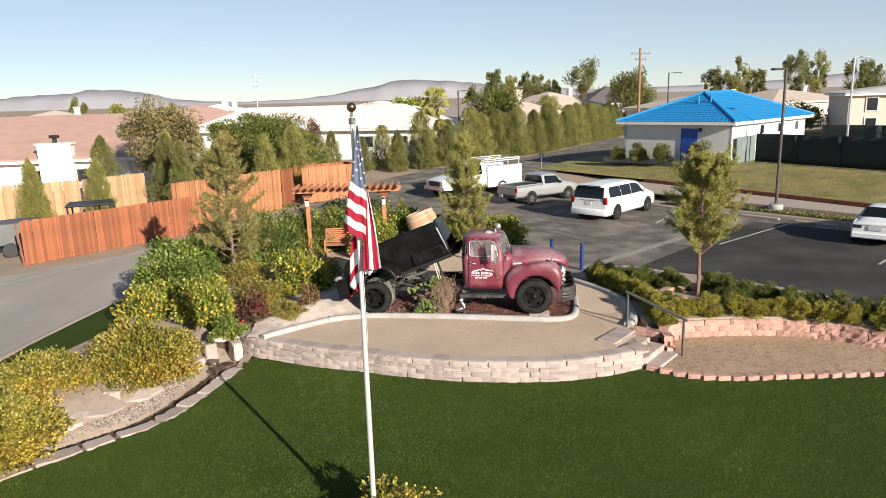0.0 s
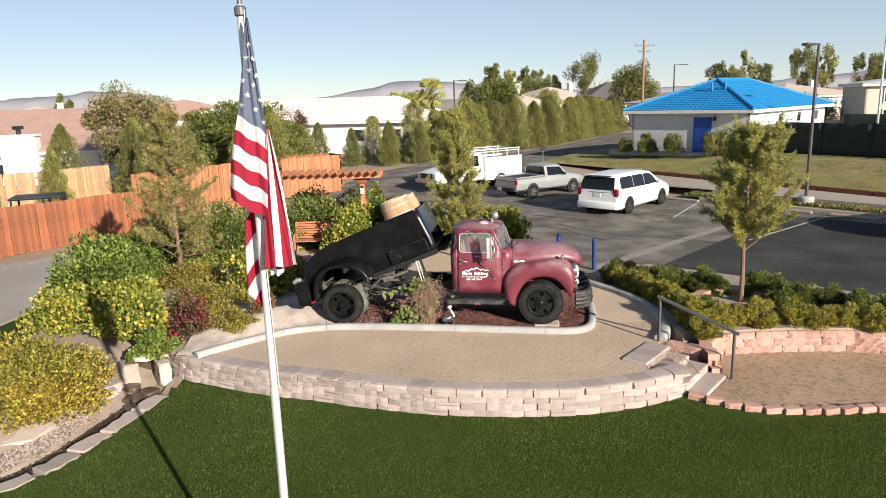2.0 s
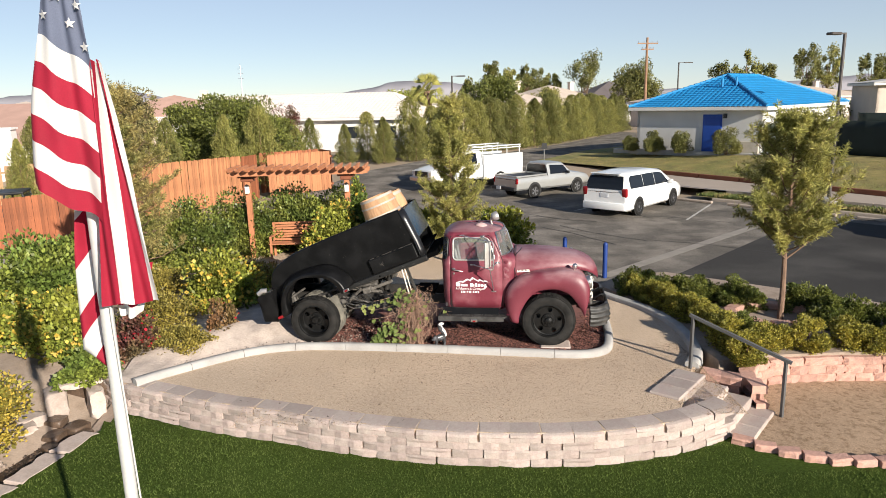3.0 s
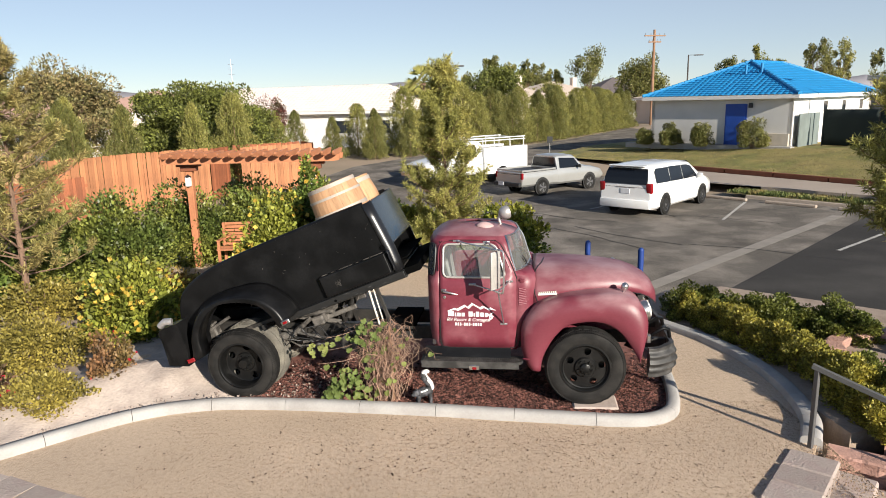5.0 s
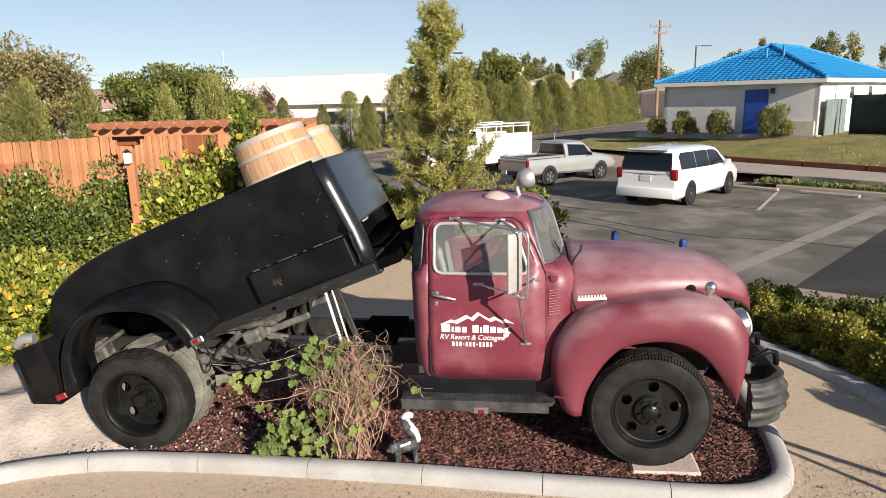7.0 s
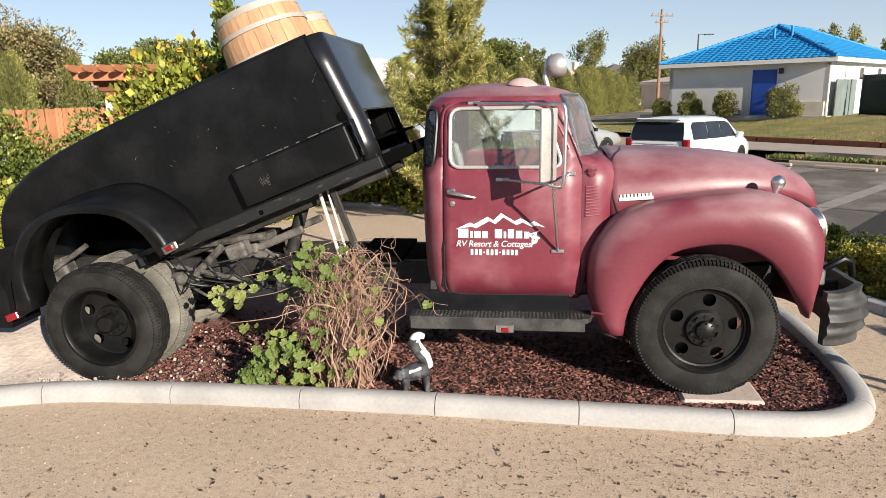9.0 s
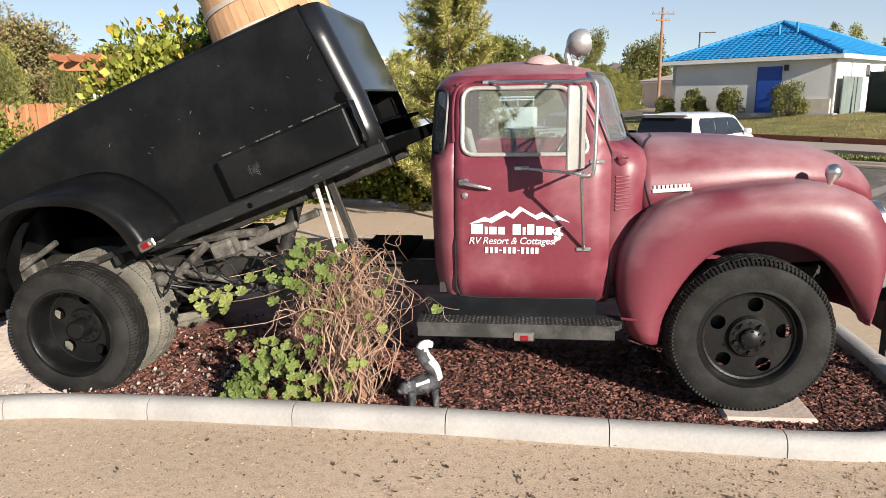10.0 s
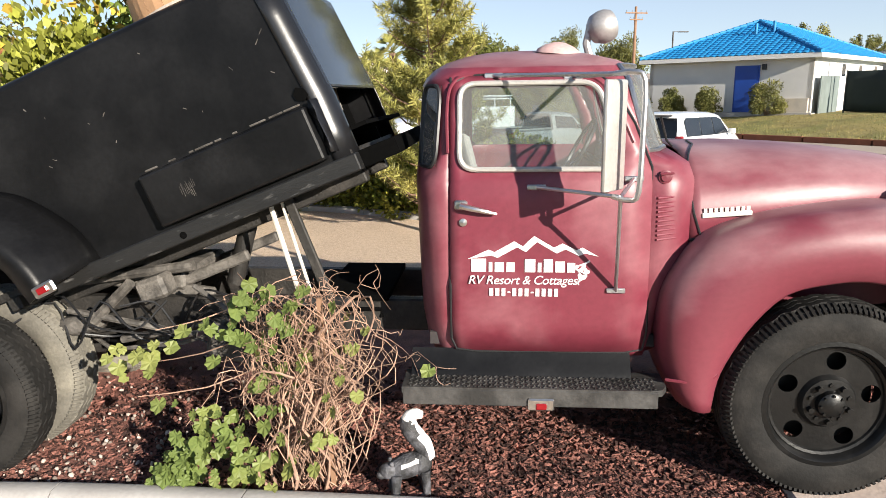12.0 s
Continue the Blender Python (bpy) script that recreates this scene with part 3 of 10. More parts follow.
M_pebble = material("pale_pebble", (0.34, 0.275, 0.235), 0.9, var=0.2, big=10, fine=50, bump=0.2, island=0.4)


def pebbles(name, label, n, place, lo, hi, m, seed, category="pebbles"):
    rng = random.Random(seed)
    bm = bmesh.new()
    bmesh.ops.create_icosphere(bm, subdivisions=1, radius=1.0)
    base = [v.co.copy() for v in bm.verts]
    faces = [[v.index for v in f.verts] for f in bm.faces]
    bm.free()
    V, F = [], []
    for k in range(n):
        c = place(rng)
        if c is None:
            continue
        r = lo + (hi - lo) * rng.random() ** 2.5
        rot = Euler((rng.random() * 6, rng.random() * 6, rng.random() * 6)).to_matrix()
        s = Vector((rng.uniform(0.7, 1.3), rng.uniform(0.6, 1.1), rng.uniform(0.4, 0.8))) * r
        i = len(V)
        for b in base:
            q = Vector((b.x * s.x, b.y * s.y, b.z * s.z)) * rng.uniform(0.85, 1.1)
            V.append(c + rot @ q)
        F += [[i + a for a in f] for f in faces]
    return tagged(from_arrays(name, V, F, m), label, category, kind="stuff")


def rubble_place(rng):
    x = rng.uniform(-4.2, -0.7)
    f = min(bed_kerb, key=lambda p: abs(p.x - x)).y + 0.12
    return Vector((x, f + abs(rng.gauss(0, 0.6)), 0.06))


pebbles("rubble_stones", "scattered pale stones and gravel", 900, rubble_place, 0.005, 0.017, M_pebble, 5)
M_grit = material("loose_granite_grain", (0.27, 0.19, 0.125), 0.95, var=0.2, big=10, fine=60, bump=0.2, island=0.55)
pebbles("grit_grains", "loose coarse granite grains", 26000, lambda r: Vector((4.4 - 7.0 * r.random() ** 1.7, r.uniform(13.8, 16.5), 0.0)), 0.003, 0.009, M_grit, 6, "grit")
bm = bmesh.new(); box(bm, (0, 0, 0), (0.52, 0.34, 0.06), (0, 0, 0), bevel=0.02)
solid("stone_pad", bm, M_pave, "pale flat stone pad under a truck wheel", "stone slab", m=TRUCK_PAD, smooth=False)

# ---- the old dump truck ----
M_red = material("oxidised_red_paint", (0.160, 0.027, 0.043), 0.42, var=0.14, big=2.2, fine=35, bump=0.05, other=(0.26, 0.115, 0.13), mix=(0.48, 0.80), mixscale=2.2, spec=0.45)
M_redfade = material("faded_red_paler_upward", (0.158, 0.032, 0.047), 0.42, var=0.10, big=2.2, fine=35, bump=0.05, other=(0.30, 0.175, 0.185), mix=(0.38, 0.78), mixscale=2.2, spec=0.45, stretch=(0.9, 1.1, 1.4), up_weight=0.42)
M_blackpaint = material("satin_black_paint", (0.0050, 0.0050, 0.0054), 0.36, var=0.3, big=3, fine=50, bump=0.05, spec=0.22, other=(0.0085, 0.0085, 0.009), mixscale=4)
M_post = material("polished_black_post", (0.010, 0.010, 0.011), 0.3, var=0.2, big=4, fine=50, bump=0.04, spec=0.6)
M_under = material("greasy_black_steel", (0.020, 0.018, 0.016), 0.6, var=0.4, big=8, fine=60, bump=0.4, other=(0.055, 0.048, 0.042), mixscale=6, mix=(0.55, 0.75))
M_grease = material("dusty_grey_steel", (0.12, 0.109, 0.097), 0.7, var=0.4, big=8, fine=60, bump=0.4, other=(0.04, 0.036, 0.032), mixscale=9)
M_tyre = material("old_tyre_rubber", (0.0115, 0.011, 0.0105), 0.75, var=0.25, big=5, fine=60, bump=0.2, other=(0.021, 0.0195, 0.018), mixscale=5, spec=0.22)
M_dustytyre = material("dusty_tyre_rubber", (0.13, 0.12, 0.10), 0.85, var=0.25, big=5, fine=60, bump=0.3, other=(0.20, 0.185, 0.15), mixscale=4)
M_wheel = material("black_wheel_paint", (0.0065, 0.0065, 0.0065), 0.38, var=0.3, big=6, fine=50, bump=0.12, other=(0.014, 0.0135, 0.013), mixscale=8, mix=(0.55, 0.75), spec=0.35)
M_chrome = material("dull_chrome", (0.62, 0.6, 0.58), 0.28, metal=0.95, var=0.15, big=12, fine=60, bump=0.1)
M_trim = material("dull_aluminium_trim", (0.50, 0.48, 0.45), 0.42, metal=0.45, var=0.12, big=10, bump=0.08)
M_palered = material("chalky_pink_paint", (0.46, 0.31, 0.30), 0.7, var=0.15, big=8, bump=0.1)
M_board = material("scuffed_black_board", (0.026, 0.025, 0.024), 0.55, var=0.3, big=6, fine=50, bump=0.2, other=(0.05, 0.048, 0.046), mixscale=6)
M_whitepaint = material("white_sign_paint", (0.8, 0.79, 0.77), 0.6, var=0.06, bump=0.0)
M_ivory = material("ivory_paint", (0.72, 0.68, 0.6), 0.5, var=0.12, bump=0.1, other=(0.5, 0.44, 0.36), mixscale=14, mix=(0.55, 0.8))
M_greymetal = material("grey_lamp_shell", (0.42, 0.40, 0.39), 0.45, metal=0.6, var=0.15, bump=0.05)
M_redlens = material("red_lens", (0.22, 0.008, 0.012), 0.2, var=0.15, bump=0.05)
M_seat = material("cracked_grey_vinyl", (0.30, 0.29, 0.28), 0.7, var=0.2, big=4)
M_cabin = material("dark_cabin_lining", (0.035, 0.03, 0.03), 0.8, var=0.2)
# the diffuse share stands in for reflections that whiten the cab windows
M_glass = glass("clear_cab_glass", (0.80, 0.90, 0.90), 0.02, 0.80, dust=0.17)
M_sill = material("chipped_black_sill", (0.010, 0.010, 0.010), 0.5, var=0.3, big=6, fine=60, bump=0.2, other=(0.09, 0.088, 0.085), mixscale=16, mix=(0.60, 0.74), stretch=(0.5, 1, 2))
# near-black for openings and the deck: their shade is put into the colour
M_shadeblack = material("shade_black", (0.003, 0.003, 0.003), 0.95, var=0.2, bump=0.1, spec=0.03)
M_lens = material("headlamp_lens", (0.65, 0.64, 0.6), 0.15, var=0.1, bump=0.05, spec=0.8)

TRUCK = pose(-1.85, 16.95, 0, 0, 0, -7.89)
truck = thing("dump_truck", "vintage oxidised red truck with a raised black dump bed", "truck", TRUCK)
YC = 0.87


def lerp_table(tab, z):
    for (a, b), (c, d) in zip(tab, tab[1:]):
        if z <= c:
            return b + (d - b) * max(0.0, (z - a) / (c - a))
    return tab[-1][1]


# cab shell: rings of half outlines, mirrored about YC
CAB_Z = [0.655, 0.685, 0.82, 1.0, 1.2, 1.38, 1.455, 1.475, 1.535, 1.60, 1.72, 1.83, 1.895, 1.935, 1.975, 2.01, 2.04, 2.06, 2.07]
Y0 = [(0.655, 0.15), (0.685, 0.13), (0.9, 0.115), (1.2, 0.115), (1.455, 0.135), (1.475, 0.145), (1.535, 0.16), (1.72, 0.19), (1.895, 0.24), (1.935, 0.275), (1.975, 0.34), (2.01, 0.43), (2.04, 0.55), (2.06, 0.67), (2.07, 0.8)]
XR = [(0.68, 2.2), (0.75, 2.18), (1.455, 2.155), (1.535, 2.165), (1.895, 2.19), (1.935, 2.21), (1.975, 2.25), (2.01, 2.31), (2.04, 2.4), (2.06, 2.5), (2.07, 2.62)]
XF = [(0.68, 3.30), (1.2, 3.42), (1.475, 3.43), (1.535, 3.41), (1.60, 3.235), (1.72, 3.20), (1.895, 3.155), (1.935, 3.14), (1.975, 3.12), (2.01, 3.06), (2.04, 2.97), (2.06, 2.88), (2.07, 2.76)]
C4 = [(0.68, 3.12), (1.535, 3.10), (1.72, 3.06), (1.895, 2.985), (1.935, 2.95), (1.975, 2.92), (2.01, 2.88), (2.04, 2.84), (2.06, 2.78), (2.07, 2.72)]
DF = [(0.68, 3.225), (1.535, 3.225), (1.60, 3.21), (1.72, 3.15), (1.895, 3.045), (1.935, 3.01), (1.975, 2.98), (2.01, 2.94), (2.04, 2.88), (2.06, 2.82), (2.07, 2.74)]


def cab_half(z):
    y0, xr, xf, c4, df = (lerp_table(t, z) for t in (Y0, XR, XF, C4, DF))
    k = min(1.0, (YC - y0) / 0.7)
    side = lambda x: y0 + 0.03 * (abs((x - 2.75) / 0.6) ** 2.5)
    cols = [(xr - 0.03, YC), (xr - 0.02, YC - 0.28 * k), (xr, y0 + 0.28 * k), (xr + 0.02, y0 + 0.17 * k), (xr + 0.05, y0 + 0.085 * k), (xr + 0.105, y0 + 0.035 * k)]
    lo = xr + 0.15
    rng = [max(lo, 2.335), max(lo + 0.02, 2.385), max(lo + 0.04, 2.60), max(lo + 0.06, 2.83), c4, df]
    rng = [min(v, xf - 0.05 + 0.005 * i) for i, v in enumerate(rng)]
    cols += [(x, side(x)) for x in rng]
    if z < 1.56:
        cols += [(xf - 0.055, y0 + 0.075 * k), (xf + 0.005, y0 + 0.12 * k), (xf + 0.045, y0 + 0.30 * k), (xf + 0.075, YC - 0.02 * k)]
    else:
        cols += [(xf - 0.03, side(xf) + 0.02 * k), (xf + 0.03 * k, y0 + 0.10 * k), (xf + 0.10 * k, y0 + 0.28 * k), (xf + 0.15 * k, YC - 0.02 * k)]
    return cols


rings = [[Vector((x, y, z)) for x, y in cab_half(z)] for z in CAB_Z]
NC = len(rings[0])
shell, glassbm, doorbm = bmesh.new(), bmesh.new(), bmesh.new()


def quad(bm, q, off=0.0):
    bm.faces.new([bm.verts.new(p) for p in q])


for mirror in (False, True):
    fl = (lambda p: Vector((p.x, 2 * YC - p.y, p.z))) if mirror else (lambda p: p)
    for i in range(len(rings) - 1):
        za, zb = CAB_Z[i], CAB_Z[i + 1]
        for j in range(NC - 1):
            q = [fl(rings[i][j]), fl(rings[i][j + 1]), fl(rings[i + 1][j + 1]), fl(rings[i + 1][j])]
            win = za >= 1.53 and zb <= 1.90
            is_glass = win and (j in (0, 3, 4) or 7 <= j <= 9) or (1.59 <= za and zb <= 1.98 and j in (12, 13, 14)) or (win and j == 1)
            if is_glass:
                quad(glassbm, q)
            elif 6 <= j <= 10 and 0.68 <= za and zb <= 1.94 and not mirror:
                quad(doorbm, [p + Vector((0, -0.007, 0)) for p in q])
            elif 6 <= j <= 10 and 0.68 <= za and zb <= 1.94:
                quad(doorbm, [p + Vector((0, 0.007, 0)) for p in q])
            else:
                quad(shell, q)
top = [rings[-1][j] for j in range(NC)]
quad(shell, top + [Vector((p.x, 2 * YC - p.y, p.z)) for p in top[::-1]])
for b_ in (shell, doorbm, glassbm):
    bmesh.ops.remove_doubles(b_, verts=b_.verts, dist=0.0005)
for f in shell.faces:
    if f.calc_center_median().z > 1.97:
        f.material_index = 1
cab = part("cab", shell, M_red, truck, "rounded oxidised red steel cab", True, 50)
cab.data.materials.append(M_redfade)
cab.modifiers.new("thick", "SOLIDIFY").thickness = 0.012
far_bm = doorbm.copy()
bmesh.ops.delete(doorbm, geom=[f for f in doorbm.faces if f.calc_center_median().y > YC], context="FACES")
bmesh.ops.delete(far_bm, geom=[f for f in far_bm.faces if f.calc_center_median().y < YC], context="FACES")
door = part("door", doorbm, M_red, truck, "red cab door with white lettering", True, 50)
part("door", far_bm, M_red, truck, "plain red cab door", True, 50).modifiers.new("thick", "SOLIDIFY").thickness = 0.012
door.modifiers.new("thick", "SOLIDIFY").thickness = 0.012
pane = part("cab_window", glassbm, M_glass, truck, "clear glass", True, 50)
pane.visible_shadow = False


def side_y(x, z):
    return lerp_table(Y0, z) + 0.03 * (abs((x - 2.75) / 0.6) ** 2.5)


# rounded corners of the door windows and the quarter windows
def rounded(corners, r, n=7):
    """A loop of (u, v) points with its corners rounded, and the fans that fill the cut corners."""
    loop, fans = [], []
    m = len(corners)
    for i in range(m):
        p, c, q = (Vector(corners[(i + k) % m]) for k in (-1, 0, 1))
        a, b = c + (p - c).normalized() * r, c + (q - c).normalized() * r
        arc = [a.lerp(c, t).lerp(c.lerp(b, t), t) for t in [k / n for k in range(n + 1)]]
        loop += arc
        fans.append((c, arc))
    return loop, fans


def quarter_point(u, z):
    """A place on the cab's rear corner; u counts its columns."""
    cols = cab_half(z)
    i = min(int(u), NC - 2)
    (xa, ya), (xb, yb) = cols[i], cols[i + 1]
    return Vector((xa + (xb - xa) * (u - i), ya + (yb - ya) * (u - i), z))


door_loop, door_fans = rounded([(2.378, 1.528), (2.378, 1.902), (2.985, 1.902), (3.106, 1.528)], 0.075)
for near in (True, False):
    put_ = lambda p: bm.verts.new((p[0], side_y(p[0], p[1]) - 0.007 if near else 2 * YC - side_y(p[0], p[1]) + 0.007, p[1]))
    for c, arc in door_fans:
        bm = bmesh.new()
        tip_, ring_ = put_(c), [put_(a) for a in arc]
        for a, b in zip(ring_, ring_[1:]):
            bm.faces.new((tip_, a, b))
        part("window_corner", bm, M_red, door)
quarter_loop, quarter_fans = rounded([(0.0, 0.0), (0.0, 1.0), (1.0, 1.0), (1.0, 0.0)], 0.28)
quarter_at = lambda p: quarter_point(3.0 + 2.0 * p[0], 1.535 + 0.36 * p[1])
for near in (True, False):
    flip_ = lambda p, k: Vector((p.x - 0.003, p.y - k if near else 2 * YC - p.y + k, p.z))
    for c, arc in quarter_fans:
        bm = bmesh.new()
        tip_, ring_ = bm.verts.new(flip_(quarter_at(c), 0.004)), [bm.verts.new(flip_(quarter_at(q), 0.004)) for q in arc]
        for a, b in zip(ring_, ring_[1:]):
            bm.faces.new((tip_, a, b))
        part("window_corner", bm, M_red, cab)
    bm = bmesh.new()
    loop = [flip_(quarter_at(q), 0.004) for q in quarter_loop]
    pipe(bm, loop + loop[:1], 0.010, 6)
    part("rubber_seal", bm, M_black, cab, "black rubber window seal", True)

# seams, window frames
bm = bmesh.new()
seam = [(2.335, 1.93), (2.335, 1.0), (2.337, 0.74), (2.36, 0.69), (2.45, 0.68), (3.14, 0.682), (3.215, 0.695), (3.23, 0.78), (3.225, 1.535), (3.15, 1.72), (3.045, 1.895), (2.98, 1.94), (2.42, 1.94), (2.335, 1.90)]
pipe(bm, [(x, side_y(x, z) - 0.006, z) for x, z in seam], 0.006, 6)
part("door_seam", bm, M_black, door)
bm = bmesh.new()
wf = door_loop + door_loop[:1]
pipe(bm, [(x, side_y(x, z) - 0.014, z) for x, z in wf], 0.0125, 8)
part("window_frame", bm, M_trim, door, "worn bright window surround", True)
bm = bmesh.new()
ws = [rings[k][12] for k in range(9, 15)] + [rings[14][j] for j in range(13, NC)]
wz = [Vector((p.x + 0.006, p.y, p.z)) for p in ws]
loop = wz + [Vector((p.x, 2 * YC - p.y, p.z)) for p in wz[::-1]]
pipe(bm, loop, 0.012, 6)
low = [rings[9][j] for j in range(12, NC)]
pipe(bm, low + [Vector((p.x, 2 * YC - p.y, p.z)) for p in low[::-1]], 0.012, 6)
pipe(bm, [rings[k][NC - 1] for k in range(9, 15)], 0.014, 6)
part("windscreen_frame", bm, M_chrome, cab, "bright windscreen surround", True)

# drip rail over the door, belt crease
bm = bmesh.new()
pipe(bm, [(q.x, side_y(q.x, q.z) - 0.008, q.z) for q in smooth_line([(2.325, 0, 1.60), (2.322, 0, 1.80), (2.345, 0, 1.90), (2.42, 0, 1.94), (2.62, 0, 1.948), (2.88, 0, 1.938), (3.0, 0, 1.90), (3.08, 0, 1.78), (3.145, 0, 1.64)], 5)], 0.008, 6)
part("drip_rail", bm, M_red, cab, "", True)

# cabin floor, seat, dash, wheel
bm = bmesh.new(); box(bm, (2.78, YC, 0.72), (1.1, 1.36, 0.06)); box(bm, (3.33, YC, 1.1), (0.04, 1.3, 0.75)); box(bm, (2.24, YC, 1.1), (0.04, 1.2, 0.7))
part("cabin_lining", bm, M_cabin, truck, "dark cabin lining")
bm = bmesh.new(); box(bm, (2.52, YC, 1.10), (0.5, 1.2, 0.2), bevel=0.05, seg=2); box(bm, (2.30, YC, 1.38), (0.13, 1.2, 0.5), (0, -10, 0), bevel=0.05, seg=2); box(bm, (2.42, 0.42, 1.50), (0.05, 0.22, 0.36), (0, -14, 8), bevel=0.02)
part("bench_seat", bm, M_seat, truck, "grey vinyl bench seat with torn covering", True)
bm = bmesh.new(); box(bm, (3.24, YC, 1.48), (0.16, 1.3, 0.16), (0, 0, 0), bevel=0.04, seg=2); part("dashboard", bm, M_cabin, truck)
bm = bmesh.new()
mw = pose(3.02, 1.2, 1.52, 0, -62, 0)
ringp = [mw @ Vector((0.2 * math.cos(a), 0.2 * math.sin(a), 0)) for a in [k * math.tau / 24 for k in range(25)]]
pipe(bm, ringp, 0.012, 6)
for a in (0.3, 2.4, 4.5):
    rod(bm, mw @ Vector((0.19 * math.cos(a), 0.19 * math.sin(a), 0)), mw @ Vector((0, 0, -0.03)), 0.008, seg=6)
rod(bm, mw @ Vector((0, 0, 0)), mw @ Vector((0, 0, -0.5)), 0.02, seg=8)
part("steering_wheel", bm, M_black, truck, "", True)

# hood: half-oval sections
bm = bmesh.new()
HOOD = [(3.42, 1.195, 1.595, 0.64), (3.47, 1.20, 1.598, 0.636), (3.75, 1.25, 1.60, 0.60), (4.05, 1.29, 1.585, 0.56), (4.3, 1.31, 1.56, 0.515), (4.5, 1.30, 1.53, 0.45), (4.65, 1.27, 1.475, 0.41), (4.76, 1.22, 1.41, 0.36), (4.83, 1.16, 1.34, 0.30), (4.875, 1.1, 1.25, 0.22), (4.89, 1.1, 1.17, 0.12)]
rows = []
for x, zb, zt, hw in HOOD:
    row = []
    for k in range(19):
        a = math.pi * k / 18
        c, s = math.cos(a), math.sin(a)
        row.append((x, YC - hw * math.copysign(abs(c) ** 0.62, c), zb + (zt - zb) * abs(s) ** 0.72))
    rows.append(row)
loft(bm, rows)
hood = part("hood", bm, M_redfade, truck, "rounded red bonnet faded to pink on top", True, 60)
hood.modifiers.new("thick", "SOLIDIFY").thickness = 0.01
bm = bmesh.new()
pipe(bm, [(sx, p[1] - 0.003, p[2] + 0.002) for sx, p in zip((3.475, 3.436, 3.425, 3.425, 3.426, 3.432, 3.452, 3.482, 3.522, 3.55), rows[1])], 0.0055, 6)
side_low = [(r[0][0], r[0][1] - 0.004, r[0][2]) for r in rows]
pipe(bm, side_low, 0.006, 6)
part("hood_seam", bm, M_black, hood)
# cowl side below the hood, with louvres
bm = bmesh.new()
slab_y(bm, [(3.30, 0.7), (3.5, 0.8), (4.6, 0.9), (4.7, 1.2), (4.4, 1.34), (3.42, 1.21)], 0.31, 0.33)
part("inner_wing", bm, M_red, truck)
bm = bmesh.new()
slab_y(bm, [(3.30, 0.7), (3.5, 0.8), (4.6, 0.9), (4.7, 1.2), (4.4, 1.34), (3.42, 1.21)], 1.41, 1.43)
part("inner_wing", bm, M_red, truck)
for k in range(10):
    bm = bmesh.new()
    z = 1.398 - 0.0205 * k
    rod(bm, (3.252, side_y(3.25, z) + 0.002, z), (3.378, side_y(3.3, z) + 0.066, z), 0.0060, seg=8)
    part("louvre", bm, M_red, cab, "", True)
bm = bmesh.new()
lathe(bm, [(0.03, 0), (0.03, 0.004), (0.022, 0.006), (0.02, 0.012), (0.001, 0.014)], pose(3.285, side_y(3.28, 1.49) + 0.0, 1.49, 90), 16)
pipe(bm, [(3.262, side_y(3.26, 1.5) - 0.016, 1.502), (3.285, side_y(3.28, 1.5) - 0.02, 1.506), (3.318, side_y(3.31, 1.5) - 0.016, 1.506)], 0.006, 6)
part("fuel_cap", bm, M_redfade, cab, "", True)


# front fenders
FEN = [((3.505, 0.455), (3.36, 0.485)), ((3.525, 0.60), (3.285, 0.70)), ((3.575, 0.725), (3.29, 0.95)), ((3.665, 0.875), (3.37, 1.105)), ((3.79, 1.0), (3.50, 1.235)), ((3.95, 1.045), (3.72, 1.308)), ((4.10, 1.057), (4.02, 1.35)),
       ((4.25, 1.025), (4.32, 1.36)), ((4.385, 0.94), (4.545, 1.305)), ((4.485, 0.815), (4.67, 1.16)), ((4.545, 0.72), (4.70, 0.98)), ((4.585, 0.645), (4.665, 0.76)), ((4.605, 0.60), (4.622, 0.62))]
fs = smooth_line([(l[0], l[1], 0) for l, o in FEN], 3)
fo = smooth_line([(o[0], o[1], 0) for l, o in FEN], 3)


def fender(flip):
    bm = bmesh.new()
    rows = []
    n = len(fs)
    for i, (l, o) in enumerate(zip(fs, fo)):
        u = i / (n - 1)
        d = (o - l)
        swell = 0.05 + 0.05 * math.sin(math.pi * u)
        crown = (o - l).normalized() * 0.006
        P = [(l + d * 0.0, 0.09), (l, 0.015), (l + d * 0.04, 0.0), (l + d * 0.3, -0.03), (l + d * 0.6, -0.03), (l + d * 0.85, 0.005), (o, 0.06), (o + crown * 0.7, 0.14), (o + crown, 0.24), (o + crown * 0.8, 0.36), (o + crown * 0.2, 0.52)]
        if u > 0.72:
            w = (u - 0.72) / 0.28
            P[8:] = [(o + crown * 0.8, 0.22), (o + crown * 0.4 - Vector((0.03 * w, 0, 0)), 0.32), (o - Vector((0.12 * w, 0, 0)), 0.46)]
        rows.append([(p.x, y if not flip else 2 * YC - y, p.y) for p, y in P])
    loft(bm, rows)
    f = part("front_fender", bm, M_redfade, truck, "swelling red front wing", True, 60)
    f.modifiers.new("thick", "SOLIDIFY").thickness = 0.012
    return f


near_wing = fender(False)
fender(True)
bm = bmesh.new()
pipe(bm, [(3.30, 0.02, 0.60), (3.38, -0.02, 0.606), (3.47, -0.005, 0.61), (3.52, 0.0, 0.635)], 0.008, 6)
part("rib", bm, M_red, near_wing, "", True)

